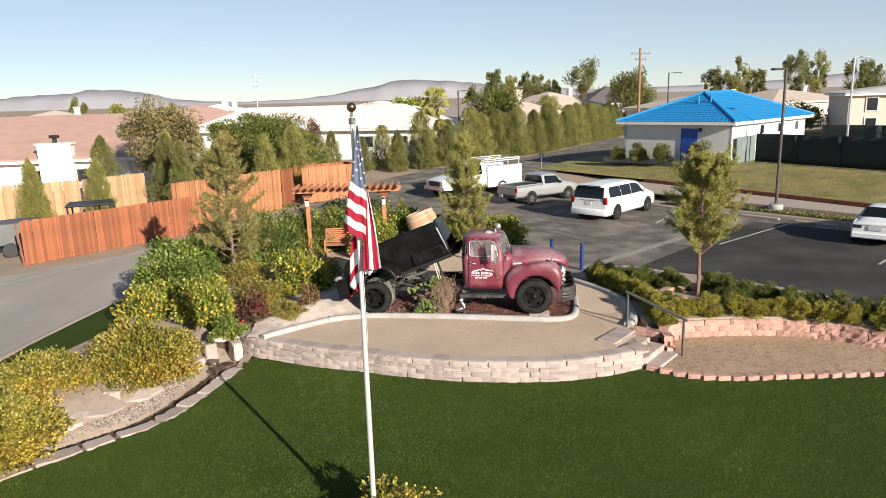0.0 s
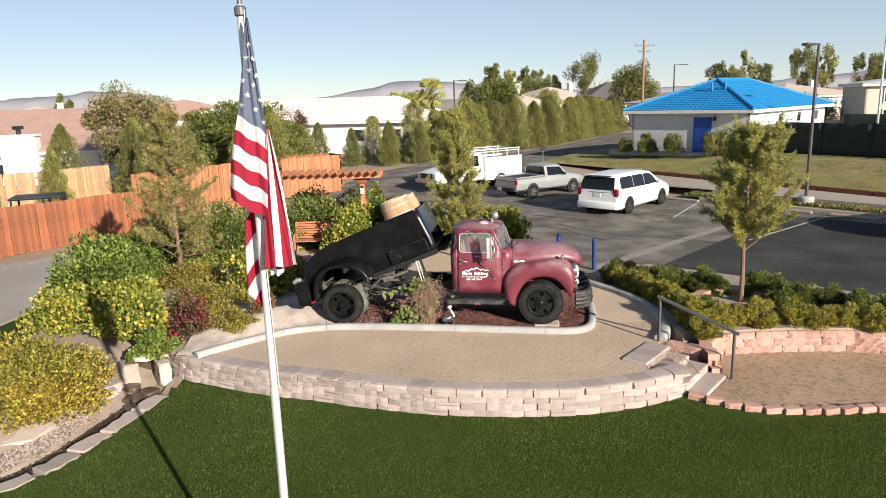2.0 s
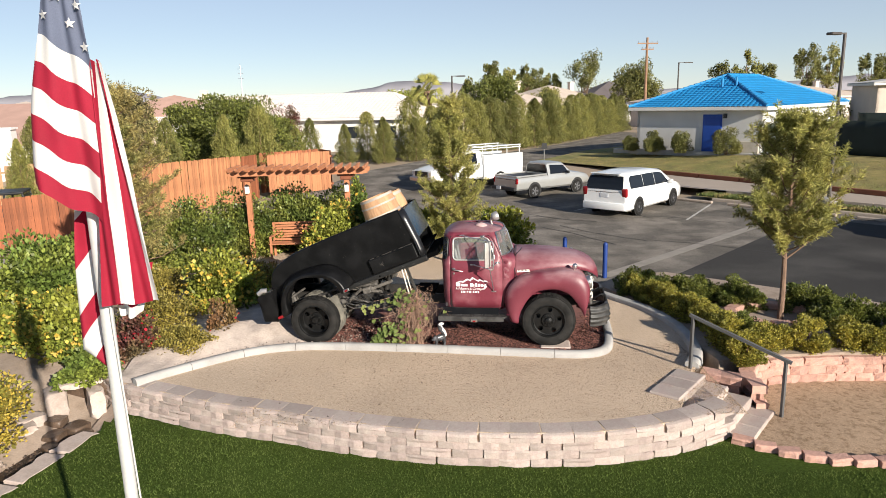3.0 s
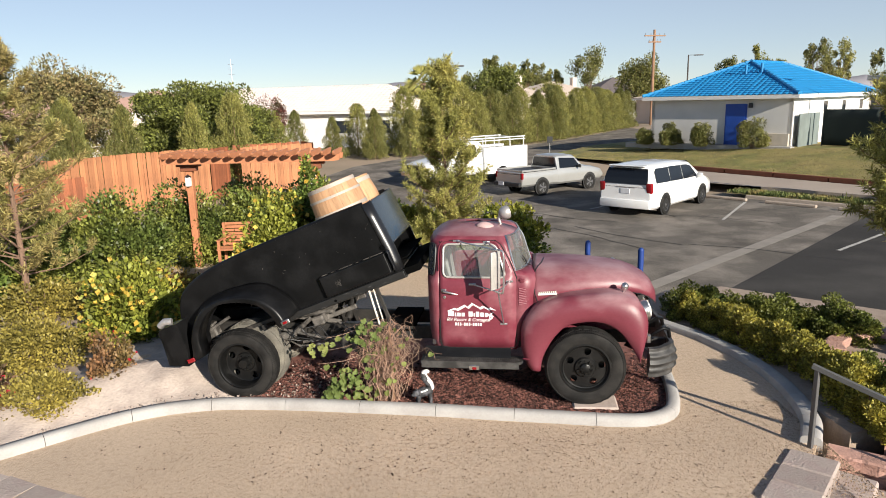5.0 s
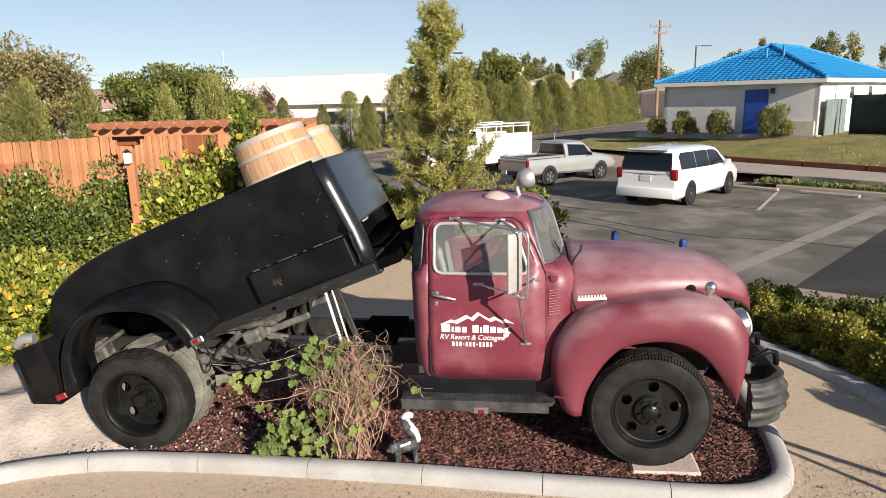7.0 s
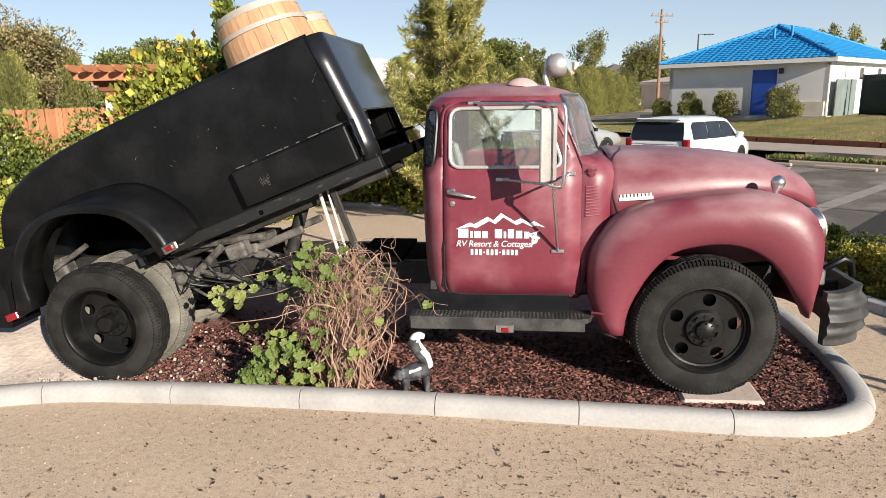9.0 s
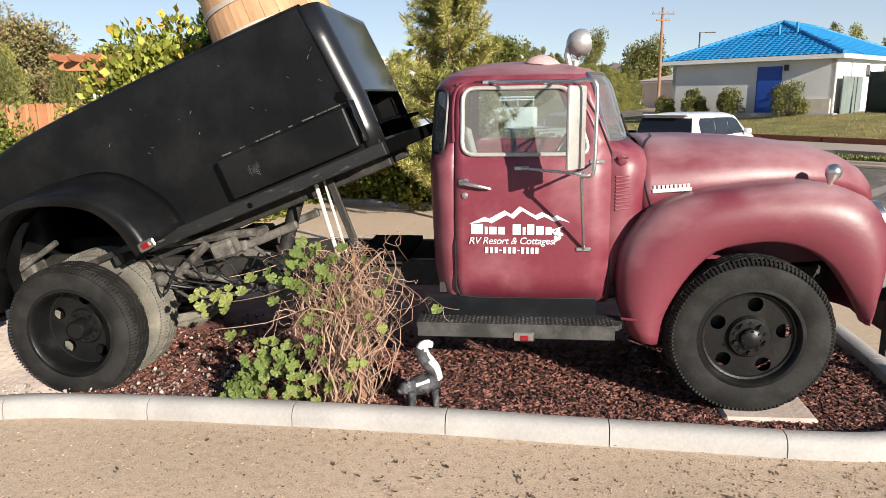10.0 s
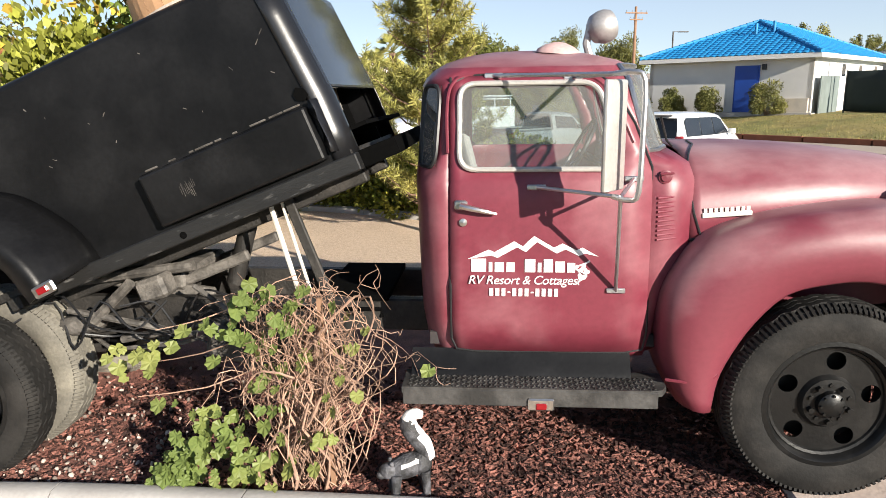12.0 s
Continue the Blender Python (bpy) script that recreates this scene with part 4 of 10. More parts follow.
# headlamps and marker lamps
for y in (0.24, 2 * YC - 0.24):
    bm = bmesh.new()
    lathe(bm, [(0.115, -0.10), (0.118, 0.0), (0.112, 0.02), (0.098, 0.028)], pose(4.70, y, 1.14, 0, 78, 0), 24)
    hl = part("headlamp", bm, M_chrome, truck, "chromed headlamp rim", True)
    bm = bmesh.new()
    lathe(bm, [(0.1, 0.024), (0.08, 0.042), (0.04, 0.054), (0.001, 0.058)], pose(4.70, y, 1.14, 0, 78, 0), 20)
    part("lens", bm, M_lens, hl, "clear headlamp lens", True)
    bm = bmesh.new()
    lathe(bm, [(0.012, 0.0), (0.02, 0.02), (0.04, 0.05), (0.045, 0.075), (0.035, 0.1), (0.012, 0.115), (0.001, 0.117)], pose(4.44, y, 1.345, 0, 10, 0), 14)
    part("marker_lamp", bm, M_chrome, truck, "small bullet-shaped marker lamp", True)

# grille
for k in range(5):
    bm = bmesh.new()
    z = 1.13 - 0.095 * k
    w = 0.40 + 0.02 * k
    pipe(bm, [(4.80 - 0.25 * (abs(t) ** 2) * 0.35, YC + w * t, z) for t in [-1, -0.8, -0.5, -0.2, 0, 0.2, 0.5, 0.8, 1]], 0.022, 8)
    part("grille_bar", bm, M_ivory, truck, "chalky ivory grille bar", True)
bm = bmesh.new(); box(bm, (4.66, YC, 0.95), (0.06, 0.85, 0.6)); part("radiator", bm, M_under, truck)

# wrapped bumper: corrugated worn black, its ends curving back
def bumper_bend(v):
    """Plan of the bumper: v runs from the near end to the far one."""
    w = min(1.0, (1 - abs(v)) / 0.42)
    return 4.70 + 0.30 * math.sin(w * math.pi / 2) ** 0.9 + 0.03 * (1 - abs(v)), YC + 0.90 * math.copysign(1 - (1 - abs(v)) ** 1.25, v)


bm = bmesh.new()
rows = []
for i in range(61):
    v = -1 + i / 30
    (xa, ya), (xb, yb) = bumper_bend(max(-1, v - 0.01)), bumper_bend(min(1, v + 0.01))
    d = Vector((yb - ya, xa - xb, 0)).normalized()
    px, py = bumper_bend(v)
    row = []
    for j in range(23):
        h = j / 22
        dent = 0.010 * math.cos(h * math.tau * 4) + 0.010 * noise.noise(Vector((px * 6, py * 6, h * 3)))
        bulge = 0.05 * math.sin(math.pi * h)
        row.append(Vector((px, py, 0.43 + 0.335 * h - 0.05 * math.sin(math.pi * (0.5 + v / 2)) * (1 - h) + 0.02 * noise.noise(Vector((px * 4, py * 4, 9))))) + d * (dent + bulge))
    row += [row[-1] - d * 0.05 + Vector((0, 0, 0.005)), row[0] - d * 0.05]
    rows.append(row)
loft(bm, rows, closed=True)
bumper = part("bumper", bm, M_board, truck, "dented black ribbed front bumper", True, 40)
for y in (0.5, 1.24):
    bm = bmesh.new(); box(bm, (4.80, y, 0.66), (0.42, 0.07, 0.12), bevel=0.01); part("bumper_bracket", bm, M_under, bumper)
    bm = bmesh.new(); pipe(bm, [(4.70, y * 0.55 + 0.02, 0.74), (4.80, y * 0.5, 0.86), (4.90, y * 0.5, 0.92), (4.96, y * 0.55, 0.90), (4.985, y * 0.6, 0.80)], 0.022, 8)
    part("bumper_guard", bm, M_blackpaint, bumper, "bent black tube guard", True)
bm = bmesh.new(); box(bm, (4.72, 0.14, 0.83), (0.05, 0.06, 0.10), bevel=0.01); part("marker_bracket", bm, M_chrome, bumper, "small bright bracket")

# running boards
for y, sgn in ((0.0, 1), (2 * YC, -1)):
    bm = bmesh.new()
    n = []
    tray = [(2.122, -0.06), (3.22, -0.06), (3.275, -0.045), (3.30, 0.0), (3.30, 0.14), (2.122, 0.14)]
    prism(bm, [(x, y + sgn * v) for x, v in tray], 0.548, 0.578)
    box(bm, (2.69, y - sgn * 0.052, 0.532), (1.13, 0.02, 0.078), bevel=0.004)
    rb = part("running_board", bm, M_board, truck, "black steel running board with chequered tread")
    bm = bmesh.new()
    prof = [(0.075, 0.578), (0.085, 0.60), (0.11, 0.63), (0.14, 0.69)]
    loft(bm, [[(x, y + sgn * v, z) for v, z in prof] for x in (2.15, 2.4, 2.8, 3.16)])
    part("splash_apron", bm, M_blackpaint, rb, "", True)
    bm = bmesh.new()
    for i in range(46):
        for j in range(6):
            x, v = 2.155 + i * 0.0242, -0.042 + j * 0.022
            box(bm, (x, y + sgn * v, 0.5798), (0.018, 0.005, 0.004), (0, 0, 45 if (i + j) % 2 else -45))
    part("tread_plate", bm, M_board, rb, "raised tread pattern")
    bm = bmesh.new(); box(bm, (2.745, y - sgn * 0.068, 0.508), (0.115, 0.016, 0.056), bevel=0.006)
    rl = part("side_reflector", bm, M_chrome, rb, "dull chrome reflector holder")
    bm = bmesh.new(); box(bm, (2.745, y - sgn * 0.078, 0.502), (0.048, 0.012, 0.028), bevel=0.004)
    part("lens", bm, M_redlens, rl, "red lens")

# door handle, lock, mirror and its braces
bm = bmesh.new()
yh = side_y(2.38, 1.37)
box(bm, (2.385, yh - 0.012, 1.372), (0.06, 0.02, 0.045), bevel=0.008)
pipe(bm, [(2.385, yh - 0.035, 1.372), (2.42, yh - 0.05, 1.366), (2.50, yh - 0.048, 1.348), (2.545, yh - 0.04, 1.337)], [0.014, 0.014, 0.011, 0.006], 8)
part("door_handle", bm, M_chrome, door, "pitted chrome handle", True)
bm = bmesh.new(); lathe(bm, [(0.018, 0), (0.018, 0.01), (0.001, 0.014)], pose(2.395, side_y(2.395, 1.29) - 0.006, 1.295, 90), 12); part("lock", bm, M_chrome, door, "", True)
bm = bmesh.new()
box(bm, (3.0, -0.165, 1.69), (0.15, 0.022, 0.43), (0, 0, 50), bevel=0.009, seg=2)
mir = part("mirror", bm, M_trim, truck, "tall bright west-coast mirror", True)
for dx in (-0.036, 0.036):
    bm = bmesh.new(); box(bm, (3.0 + 0.64 * dx - 0.010, -0.165 + 0.77 * dx + 0.008, 1.69), (0.008, 0.03, 0.41), (0, 0, 50), bevel=0.003); part("rib", bm, M_trim, mir)
bm = bmesh.new()
MT, ML_ = (3.03, -0.20, 1.925), (3.03, -0.19, 1.455)
for a, b in (((2.53, side_y(2.53, 1.93) - 0.01, 1.935), MT), ((2.88, side_y(2.88, 1.92) - 0.01, 1.925), MT), ((2.72, side_y(2.72, 1.45) - 0.01, 1.452), ML_), ((3.145, side_y(3.14, 1.48) - 0.01, 1.485), ML_),
             (ML_, (3.08, side_y(3.08, 0.985) - 0.012, 0.985))):
    rod(bm, a, b, 0.0085, seg=8)
pipe(bm, smooth_line([(2.99, -0.17, 1.925), (3.05, -0.215, 1.93), (3.092, -0.235, 1.90), (3.095, -0.235, 1.70), (3.09, -0.23, 1.48), (3.06, -0.21, 1.445), (3.0, -0.17, 1.455)], 3), 0.011, 8)
for x, z in ((2.53, 1.935), (2.88, 1.925), (2.72, 1.452), (3.145, 1.485), (3.08, 0.985)):
    box(bm, (x, side_y(x, z) - 0.012, z), (0.085, 0.012, 0.024), bevel=0.004)
part("mirror_brace", bm, M_steel, mir, "thin steel mirror braces", True)

# lettering on the door: mountain line, words, bars for the name and the number
def on_door(x, z, lift=0.010):
    x, z = 2.707 + (x - 2.765) * 1.1, 1.11 + (z - 1.07) * 1.1
    return Vector((x, side_y(x, z) - lift, z - 0.02))


bm = bmesh.new()
ridge = [(2.50, 1.105), (2.585, 1.145), (2.61, 1.135), (2.69, 1.18), (2.725, 1.16), (2.77, 1.202), (2.85, 1.155), (2.885, 1.172), (2.94, 1.145), (2.965, 1.155), (3.03, 1.118)]
low = [(x + (0.012 if 0 < i < 10 else 0.0), z - (0.024 if 0 < i < 10 else 0.0)) for i, (x, z) in enumerate(ridge)]
for i in range(10):
    q = [on_door(*ridge[i]), on_door(*ridge[i + 1]), on_door(*low[i + 1]), on_door(*low[i])]
    bm.faces.new([bm.verts.new(p) for p in q])
lettering = part("door_sign", bm, M_whitepaint, door, "white painted mountain emblem and words")
x = 2.428
for w, h in ((0.074, 0.060), (0.018, 0.044), (0.046, 0.044), (0.040, 0.044), (0, 0), (0.052, 0.060), (0.018, 0.044), (0.044, 0.060), (0.046, 0.050), (0.038, 0.044)):
    if not w:
        x += 0.034
        continue
    bm = bmesh.new(); box(bm, (x + w / 2, side_y(x, 1.1) - 0.010, 1.07 + h / 2), (w * 0.9, 0.002, h)); part("sign_bar", bm, M_whitepaint, door)
    x += w + 0.0075
x = 2.522
for g in (3, 3, 4):
    for _ in range(g):
        bm = bmesh.new(); box(bm, (x, side_y(x, 0.975) - 0.010, 0.975), (0.017, 0.002, 0.036)); part("sign_bar", bm, M_whitepaint, door)
        x += 0.0278
    if g != 4:
        bm = bmesh.new(); box(bm, (x - 0.003, side_y(x, 0.975) - 0.010, 0.975), (0.013, 0.002, 0.006)); part("sign_bar", bm, M_whitepaint, door)
        x += 0.021


def words(text, size, m, material, parent, name="lettering", shear=0.0, spacing=1.0):
    cu = bpy.data.curves.new(name, "FONT")
    cu.body, cu.size, cu.extrude, cu.shear, cu.space_character = text, size, 0.0012, shear, spacing
    ob = new(name, cu)
    dg = bpy.context.evaluated_depsgraph_get()
    me = bpy.data.meshes.new_from_object(ob.evaluated_get(dg))
    bpy.data.objects.remove(ob)
    me.materials.clear()
    me.materials.append(material)
    o = new(name, me)
    o.parent = parent
    o.matrix_local = m
    return o


words("RV Resort & Cottages", 0.0575, pose(2.415, side_y(2.6, 1.0) - 0.010, 1.013, 90, 0, 0), M_whitepaint, door, "lettering", 0.25, 0.95)
bm = bmesh.new()
pipe(bm, [on_door(2.965 + 0.03 * math.cos(a * 2) * (1 - a / 9), 1.10 - 0.02 * a, 0.008) for a in [0.2 * k for k in range(26)]], 0.004, 5)
rng = random.Random(3)
for k in range(14):
    p = on_door(2.965 + rng.uniform(-0.02, 0.025), 1.055 + rng.uniform(-0.03, 0.03), 0.006)
    bmesh.ops.create_uvsphere(bm, u_segments=8, v_segments=6, radius=0.009, matrix=Matrix.Translation(p) @ Matrix.Diagonal((1, 0.3, 1, 1)))
part("vine_ornament", bm, M_whitepaint, door, "white painted vine", True)

# maker's plate on the hood side, plain
bm = bmesh.new(); box(bm, (3.582, 0.238, 1.312), (0.22, 0.012, 0.022), (0, -4, 0), bevel=0.003)
for k in range(9):
    box(bm, (3.487 + 0.0235 * k, 0.240, 1.325 + 0.0016 * k), (0.014, 0.008, 0.024), (0, -4, 0))
part("nameplate", bm, M_ivory, hood, "plain ivory nameplate bar")

# roof vent and spot lamp
bm = bmesh.new()
lathe(bm, [(0.12, -0.012), (0.11, 0.006), (0.075, 0.026), (0.03, 0.04), (0.001, 0.042)], pose(2.845, 0.62, 2.052, 0, 6, 0) @ Matrix.Diagonal((0.95, 0.7, 1.1, 1)), 24)
part("roof_vent", bm, M_palered, cab, "faded domed roof vent", True)
bm = bmesh.new()
pipe(bm, [(3.02, 0.80, 2.03), (3.0, 0.80, 2.10), (3.015, 0.80, 2.18), (3.06, 0.80, 2.19)], 0.02, 8)
part("lamp_bracket", bm, M_greymetal, cab, "", True)
bm = bmesh.new()
lathe(bm, [(0.001, -0.085), (0.04, -0.075), (0.07, -0.05), (0.082, -0.01), (0.083, 0.02), (0.075, 0.045), (0.03, 0.05), (0.001, 0.052)], pose(3.08, 0.80, 2.18, 0, 75, 20), 24)
part("spot_lamp", bm, M_greymetal, cab, "round grey roof spot lamp", True)
# wiper
bm = bmesh.new(); pipe(bm, [(3.385, 0.50, 1.60), (3.345, 0.44, 1.63), (3.315, 0.40, 1.70)], 0.006, 6); pipe(bm, [(3.345, 0.46, 1.65), (3.295, 0.36, 1.74)], 0.006, 6)
part("wiper", bm, M_black, cab, "", True)


# wheels
def tyre(parent, material, y, sgn, R, rim, width, lugs=116):
    bm = bmesh.new()
    w = width / 2
    prof = [(rim, -w * 0.72), (rim + 0.03, -w * 0.9), (R * 0.80, -w), (R * 0.93, -w * 0.92), (R * 0.985, -w * 0.74), (R, -w * 0.5), (R, w * 0.5), (R * 0.985, w * 0.74), (R * 0.93, w * 0.92), (R * 0.80, w), (rim + 0.03, w * 0.9), (rim, w * 0.72)]
    lathe(bm, prof, None, 64)
    t = part("tyre", bm, material, parent, "", True, 35)
    bm = bmesh.new()
    for k in range(lugs):
        a = k * math.tau / lugs
        for s in (-1, 1):
            m = Matrix.Rotation(a, 4, "Z") @ Matrix.Translation((R * 0.972, 0, s * w * 0.74)) @ Matrix.Rotation(radians(s * -32), 4, "Y")
            g = bmesh.ops.create_cube(bm, size=1.0)
            bmesh.ops.transform(bm, matrix=m @ Matrix.Diagonal((0.017, R * math.tau / lugs * 0.5, w * 0.46, 1)), verts=g["verts"])
    for s in (-0.38, 0.0, 0.38):
        rows = []
        for k in range(128):
            a = k * math.tau / 128
            zz = w * s + 0.008 * (1 if k % 4 < 2 else -1)
            rows.append([((R + d) * math.cos(a), (R + d) * math.sin(a), zz + o) for d, o in ((0, -0.018), (0.010, -0.015), (0.010, 0.015), (0, 0.018))])
        rows.append(rows[0])
        loft(bm, rows)
    tl = part("tread", bm, material, t, "moulded tread lugs")
    return t


def wheel(name, x, y, z, R, sgn, dish, tyre_mat, label, face=True, dusty=False):
    """A disc wheel with its axle along y; sgn: -1 looks to the near side."""
    e = new(name)
    e.parent = truck
    e.matrix_local = pose(x, y, z, 90 if sgn < 0 else -90, 0, 0)
    e["label"] = label
    tyre(e, tyre_mat, y, sgn, R, 0.268, 0.22)
    bm = bmesh.new()
    lathe(bm, [(0.30, 0.085), (0.295, 0.098), (0.275, 0.10), (0.262, 0.085), (0.258, 0.05), (0.25, dish + 0.01), (0.24, dish)], None, 48)
    lathe(bm, [(0.268, -0.08), (0.262, 0.0), (0.258, 0.05)], None, 48)
    part("rim", bm, M_wheel, e, "", True)
    bm = bmesh.new(); lathe(bm, [(0.001, dish - 0.05), (0.225, dish - 0.05), (0.23, dish - 0.07), (0.23, dish - 0.12)], None, 32); part("brake_drum", bm, M_wheel, e, "", True)
    # disc with five round hand holes
    bm = bmesh.new()
    rims = [(Vector((0, 0)), 0.243, 60), (Vector((0, 0)), 0.10, 40)]
    for k in range(5):
        a = radians(11 + 72 * k)
        rims.append((Vector((math.cos(a), math.sin(a))) * 0.190, 0.042, 24))
    edges_ = []
    for c_, r_, n_ in rims:
        ring_ = [bm.verts.new((c_.x + r_ * math.cos(i * math.tau / n_), c_.y + r_ * math.sin(i * math.tau / n_), dish + 0.02)) for i in range(n_)]
        edges_ += [bm.edges.new((ring_[i], ring_[(i + 1) % n_])) for i in range(n_)]
    bmesh.ops.triangle_fill(bm, use_beauty=True, use_dissolve=False, edges=edges_, normal=(0, 0, 1))
    d = part("disc", bm, M_wheel, e, "black steel disc with five round holes")
    d.modifiers.new("thick", "SOLIDIFY").thickness = 0.008
    bm = bmesh.new(); lathe(bm, [(0.238, dish + 0.018), (0.244, dish + 0.03), (0.256, dish + 0.034), (0.262, dish + 0.02), (0.268, dish + 0.022), (0.272, dish + 0.0)], None, 40); part("rim_bead", bm, M_wheel, e, "", True)
    bm = bmesh.new()
    lathe(bm, [(0.128, dish + 0.016), (0.122, dish + 0.028), (0.118, dish + 0.034), (0.112, dish + 0.045), (0.07, dish + 0.05), (0.062, dish + 0.05), (0.058, dish + 0.075), (0.045, dish + 0.085), (0.001, dish + 0.088)], None, 28)
    if dish < -0.05:
        lathe(bm, [(0.066, dish + 0.05), (0.062, dish + 0.12), (0.052, dish + 0.135), (0.001, dish + 0.138)], None, 24)
    part("hub", bm, M_wheel, e, "", True)
    for k in range(10):
        a = (k + 0.5) * math.tau / 10
        bm = bmesh.new()
        rod(bm, (0.086 * math.cos(a), 0.086 * math.sin(a), dish + 0.04), (0.086 * math.cos(a), 0.086 * math.sin(a), dish + (0.072 if k % 2 else 0.056)), 0.014 if k % 2 else 0.010, seg=6)
        part("wheel_nut", bm, M_wheel, e)
    for k in range(8):
        a = k * math.tau / 8
        bm = bmesh.new(); rod(bm, (0.05 * math.cos(a), 0.05 * math.sin(a), dish + 0.07), (0.05 * math.cos(a), 0.05 * math.sin(a), dish + 0.09), 0.006, seg=6); part("hub_bolt", bm, M_wheel, e)
    return e


wheel("front_wheel", 4.01, 0.09, 0.505, 0.452, -1, 0.03, M_tyre, "black disc front wheel on an old tyre")
wheel("front_wheel", 4.01, 2 * YC - 0.09, 0.505, 0.452, 1, 0.03, M_tyre, "black disc front wheel on an old tyre")
wheel("rear_wheel", -0.115, 0.09, 0.425, 0.43, -1, -0.09, M_tyre, "deeply dished outer rear wheel")
wheel("rear_wheel", -0.085, 0.40, 0.445, 0.44, 1, -0.03, M_dustytyre, "dusty inner rear wheel")
wheel("rear_wheel", -0.11, 2 * YC - 0.36, 0.43, 0.43, -1, -0.03, M_dustytyre, "dusty inner rear wheel")
wheel("rear_wheel", -0.11, 2 * YC - 0.09, 0.43, 0.43, 1, -0.07, M_tyre, "deeply dished outer rear wheel")

# chassis
for y in (0.56, 1.18):
    bm = bmesh.new(); box(bm, (1.75, y, 0.72), (5.7, 0.07, 0.17), bevel=0.008); part("chassis_rail", bm, M_under, truck, "greasy black chassis rail")
    bm = bmesh.new()
    for k in range(6):
        L_ = 1.3 - 0.17 * k
        pts = [(-0.02 + L_ / 2 * t, y, 0.60 - 0.022 * k + 0.10 * t * t * (L_ / 1.3) ** 2) for t in [-1, -0.6, -0.3, 0, 0.3, 0.6, 1]]
        rows = [[(px, py - 0.035, pz), (px, py + 0.035, pz), (px, py + 0.035, pz - 0.016), (px, py - 0.035, pz - 0.016)] for px, py, pz in pts]
        loft(bm, rows, closed=True)
    part("leaf_spring", bm, M_under, truck)
for x in (-0.95, 0.6, 1.6, 2.6, 4.5):
    bm = bmesh.new(); rod(bm, (x, 0.55, 0.72), (x, 1.2, 0.72), 0.05, seg=10); part("cross_member", bm, M_under, truck)
bm = bmesh.new(); rod(bm, (-0.11, 0.2, 0.43), (-0.11, 1.55, 0.43), 0.06, seg=14)
bmesh.ops.create_uvsphere(bm, u_segments=16, v_segments=10, radius=0.19, matrix=Matrix.Translation((-0.02, YC, 0.43)))
part("rear_axle", bm, M_under, truck, "", True)
bm = bmesh.new(); rod(bm, (4.01, 0.2, 0.46), (4.01, 1.55, 0.46), 0.04, seg=12); part("front_axle", bm, M_under, truck)
bm = bmesh.new(); rod(bm, (0.1, YC, 0.5), (2.6, YC, 0.66), 0.04, seg=12); part("drive_shaft", bm, M_under, truck)
bm = bmesh.new(); box(bm, (1.55, 0.34, 0.68), (0.5, 0.36, 0.3), bevel=0.03, seg=2); part("fuel_tank", bm, M_under, truck)
bm = bmesh.new(); box(bm, (3.95, YC, 0.95), (0.9, 0.5, 0.5), bevel=0.05); part("engine", bm, M_under, truck)
bm = bmesh.new()
for y in (0.62, 1.12):
    box(bm, (0.55, y, 0.86), (0.9, 0.05, 0.07), (0, 8, 0), bevel=0.01)
    box(bm, (0.95, y, 0.92), (0.55, 0.045, 0.06), (0, -22, 0), bevel=0.01)
box(bm, (0.75, YC, 0.88), (0.2, 0.6, 0.1), bevel=0.02)
pipe(bm, [(0.2, 0.58, 0.62), (0.5, 0.4, 0.55), (0.9, 0.38, 0.60), (1.3, 0.5, 0.7)], 0.012, 6)
part("hoist_frame", bm, M_grease, truck, "greasy hoist linkage")
bm = bmesh.new()
rod(bm, (1.05, 0.78, 0.82), (1.22, 0.78, 1.36), 0.05, seg=12); rod(bm, (1.1, 0.78, 0.98), (1.24, 0.78, 1.42), 0.03, seg=12)
part("hoist_ram", bm, M_under, truck, "", True)
for a_, b_, r_ in (((1.54, 0.42, 0.84), (1.395, 0.42, 1.39), 0.013), ((1.585, 0.47, 0.84), (1.44, 0.47, 1.39), 0.009)):
    bm = bmesh.new(); rod(bm, a_, b_, r_, seg=8); part("prop_rod", bm, M_ivory, truck, "chipped white prop rod", True)
for y_ in (0.46,):
    bm = bmesh.new(); box(bm, (1.575, y_, 1.12), (0.05, 0.03, 0.64), (0, -20, 0), bevel=0.006); part("prop_bar", bm, M_under, truck)
# deck plate coloured near-black to stand for the shadow behind the cab
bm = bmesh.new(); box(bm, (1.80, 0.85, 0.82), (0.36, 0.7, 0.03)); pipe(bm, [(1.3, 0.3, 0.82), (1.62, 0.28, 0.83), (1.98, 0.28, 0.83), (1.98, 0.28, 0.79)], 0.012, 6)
part("deck_plate", bm, M_shadeblack, truck)

rngc = random.Random(77)
for a_, b_, r_ in (((0.35, 0.30, 0.80), (1.00, 0.34, 0.66), 0.018), ((0.55, 0.42, 0.60), (1.6, 0.44, 0.80), 0.022), ((0.25, 0.48, 0.90), (0.95, 0.5, 0.99), 0.03), ((0.7, 0.3, 0.95), (0.45, 0.32, 0.72), 0.028), ((-0.7, 0.3, 0.72), (-0.35, 0.3, 0.95), 0.02), ((-0.75, 0.36, 0.62), (-0.25, 0.38, 0.8), 0.016), ((1.0, 0.36, 0.92), (1.5, 0.34, 0.55), 0.014)):
    bm = bmesh.new(); rod(bm, a_, b_, r_, seg=8); part("linkage_rod", bm, M_grease, truck, "dusty linkage rod", True)
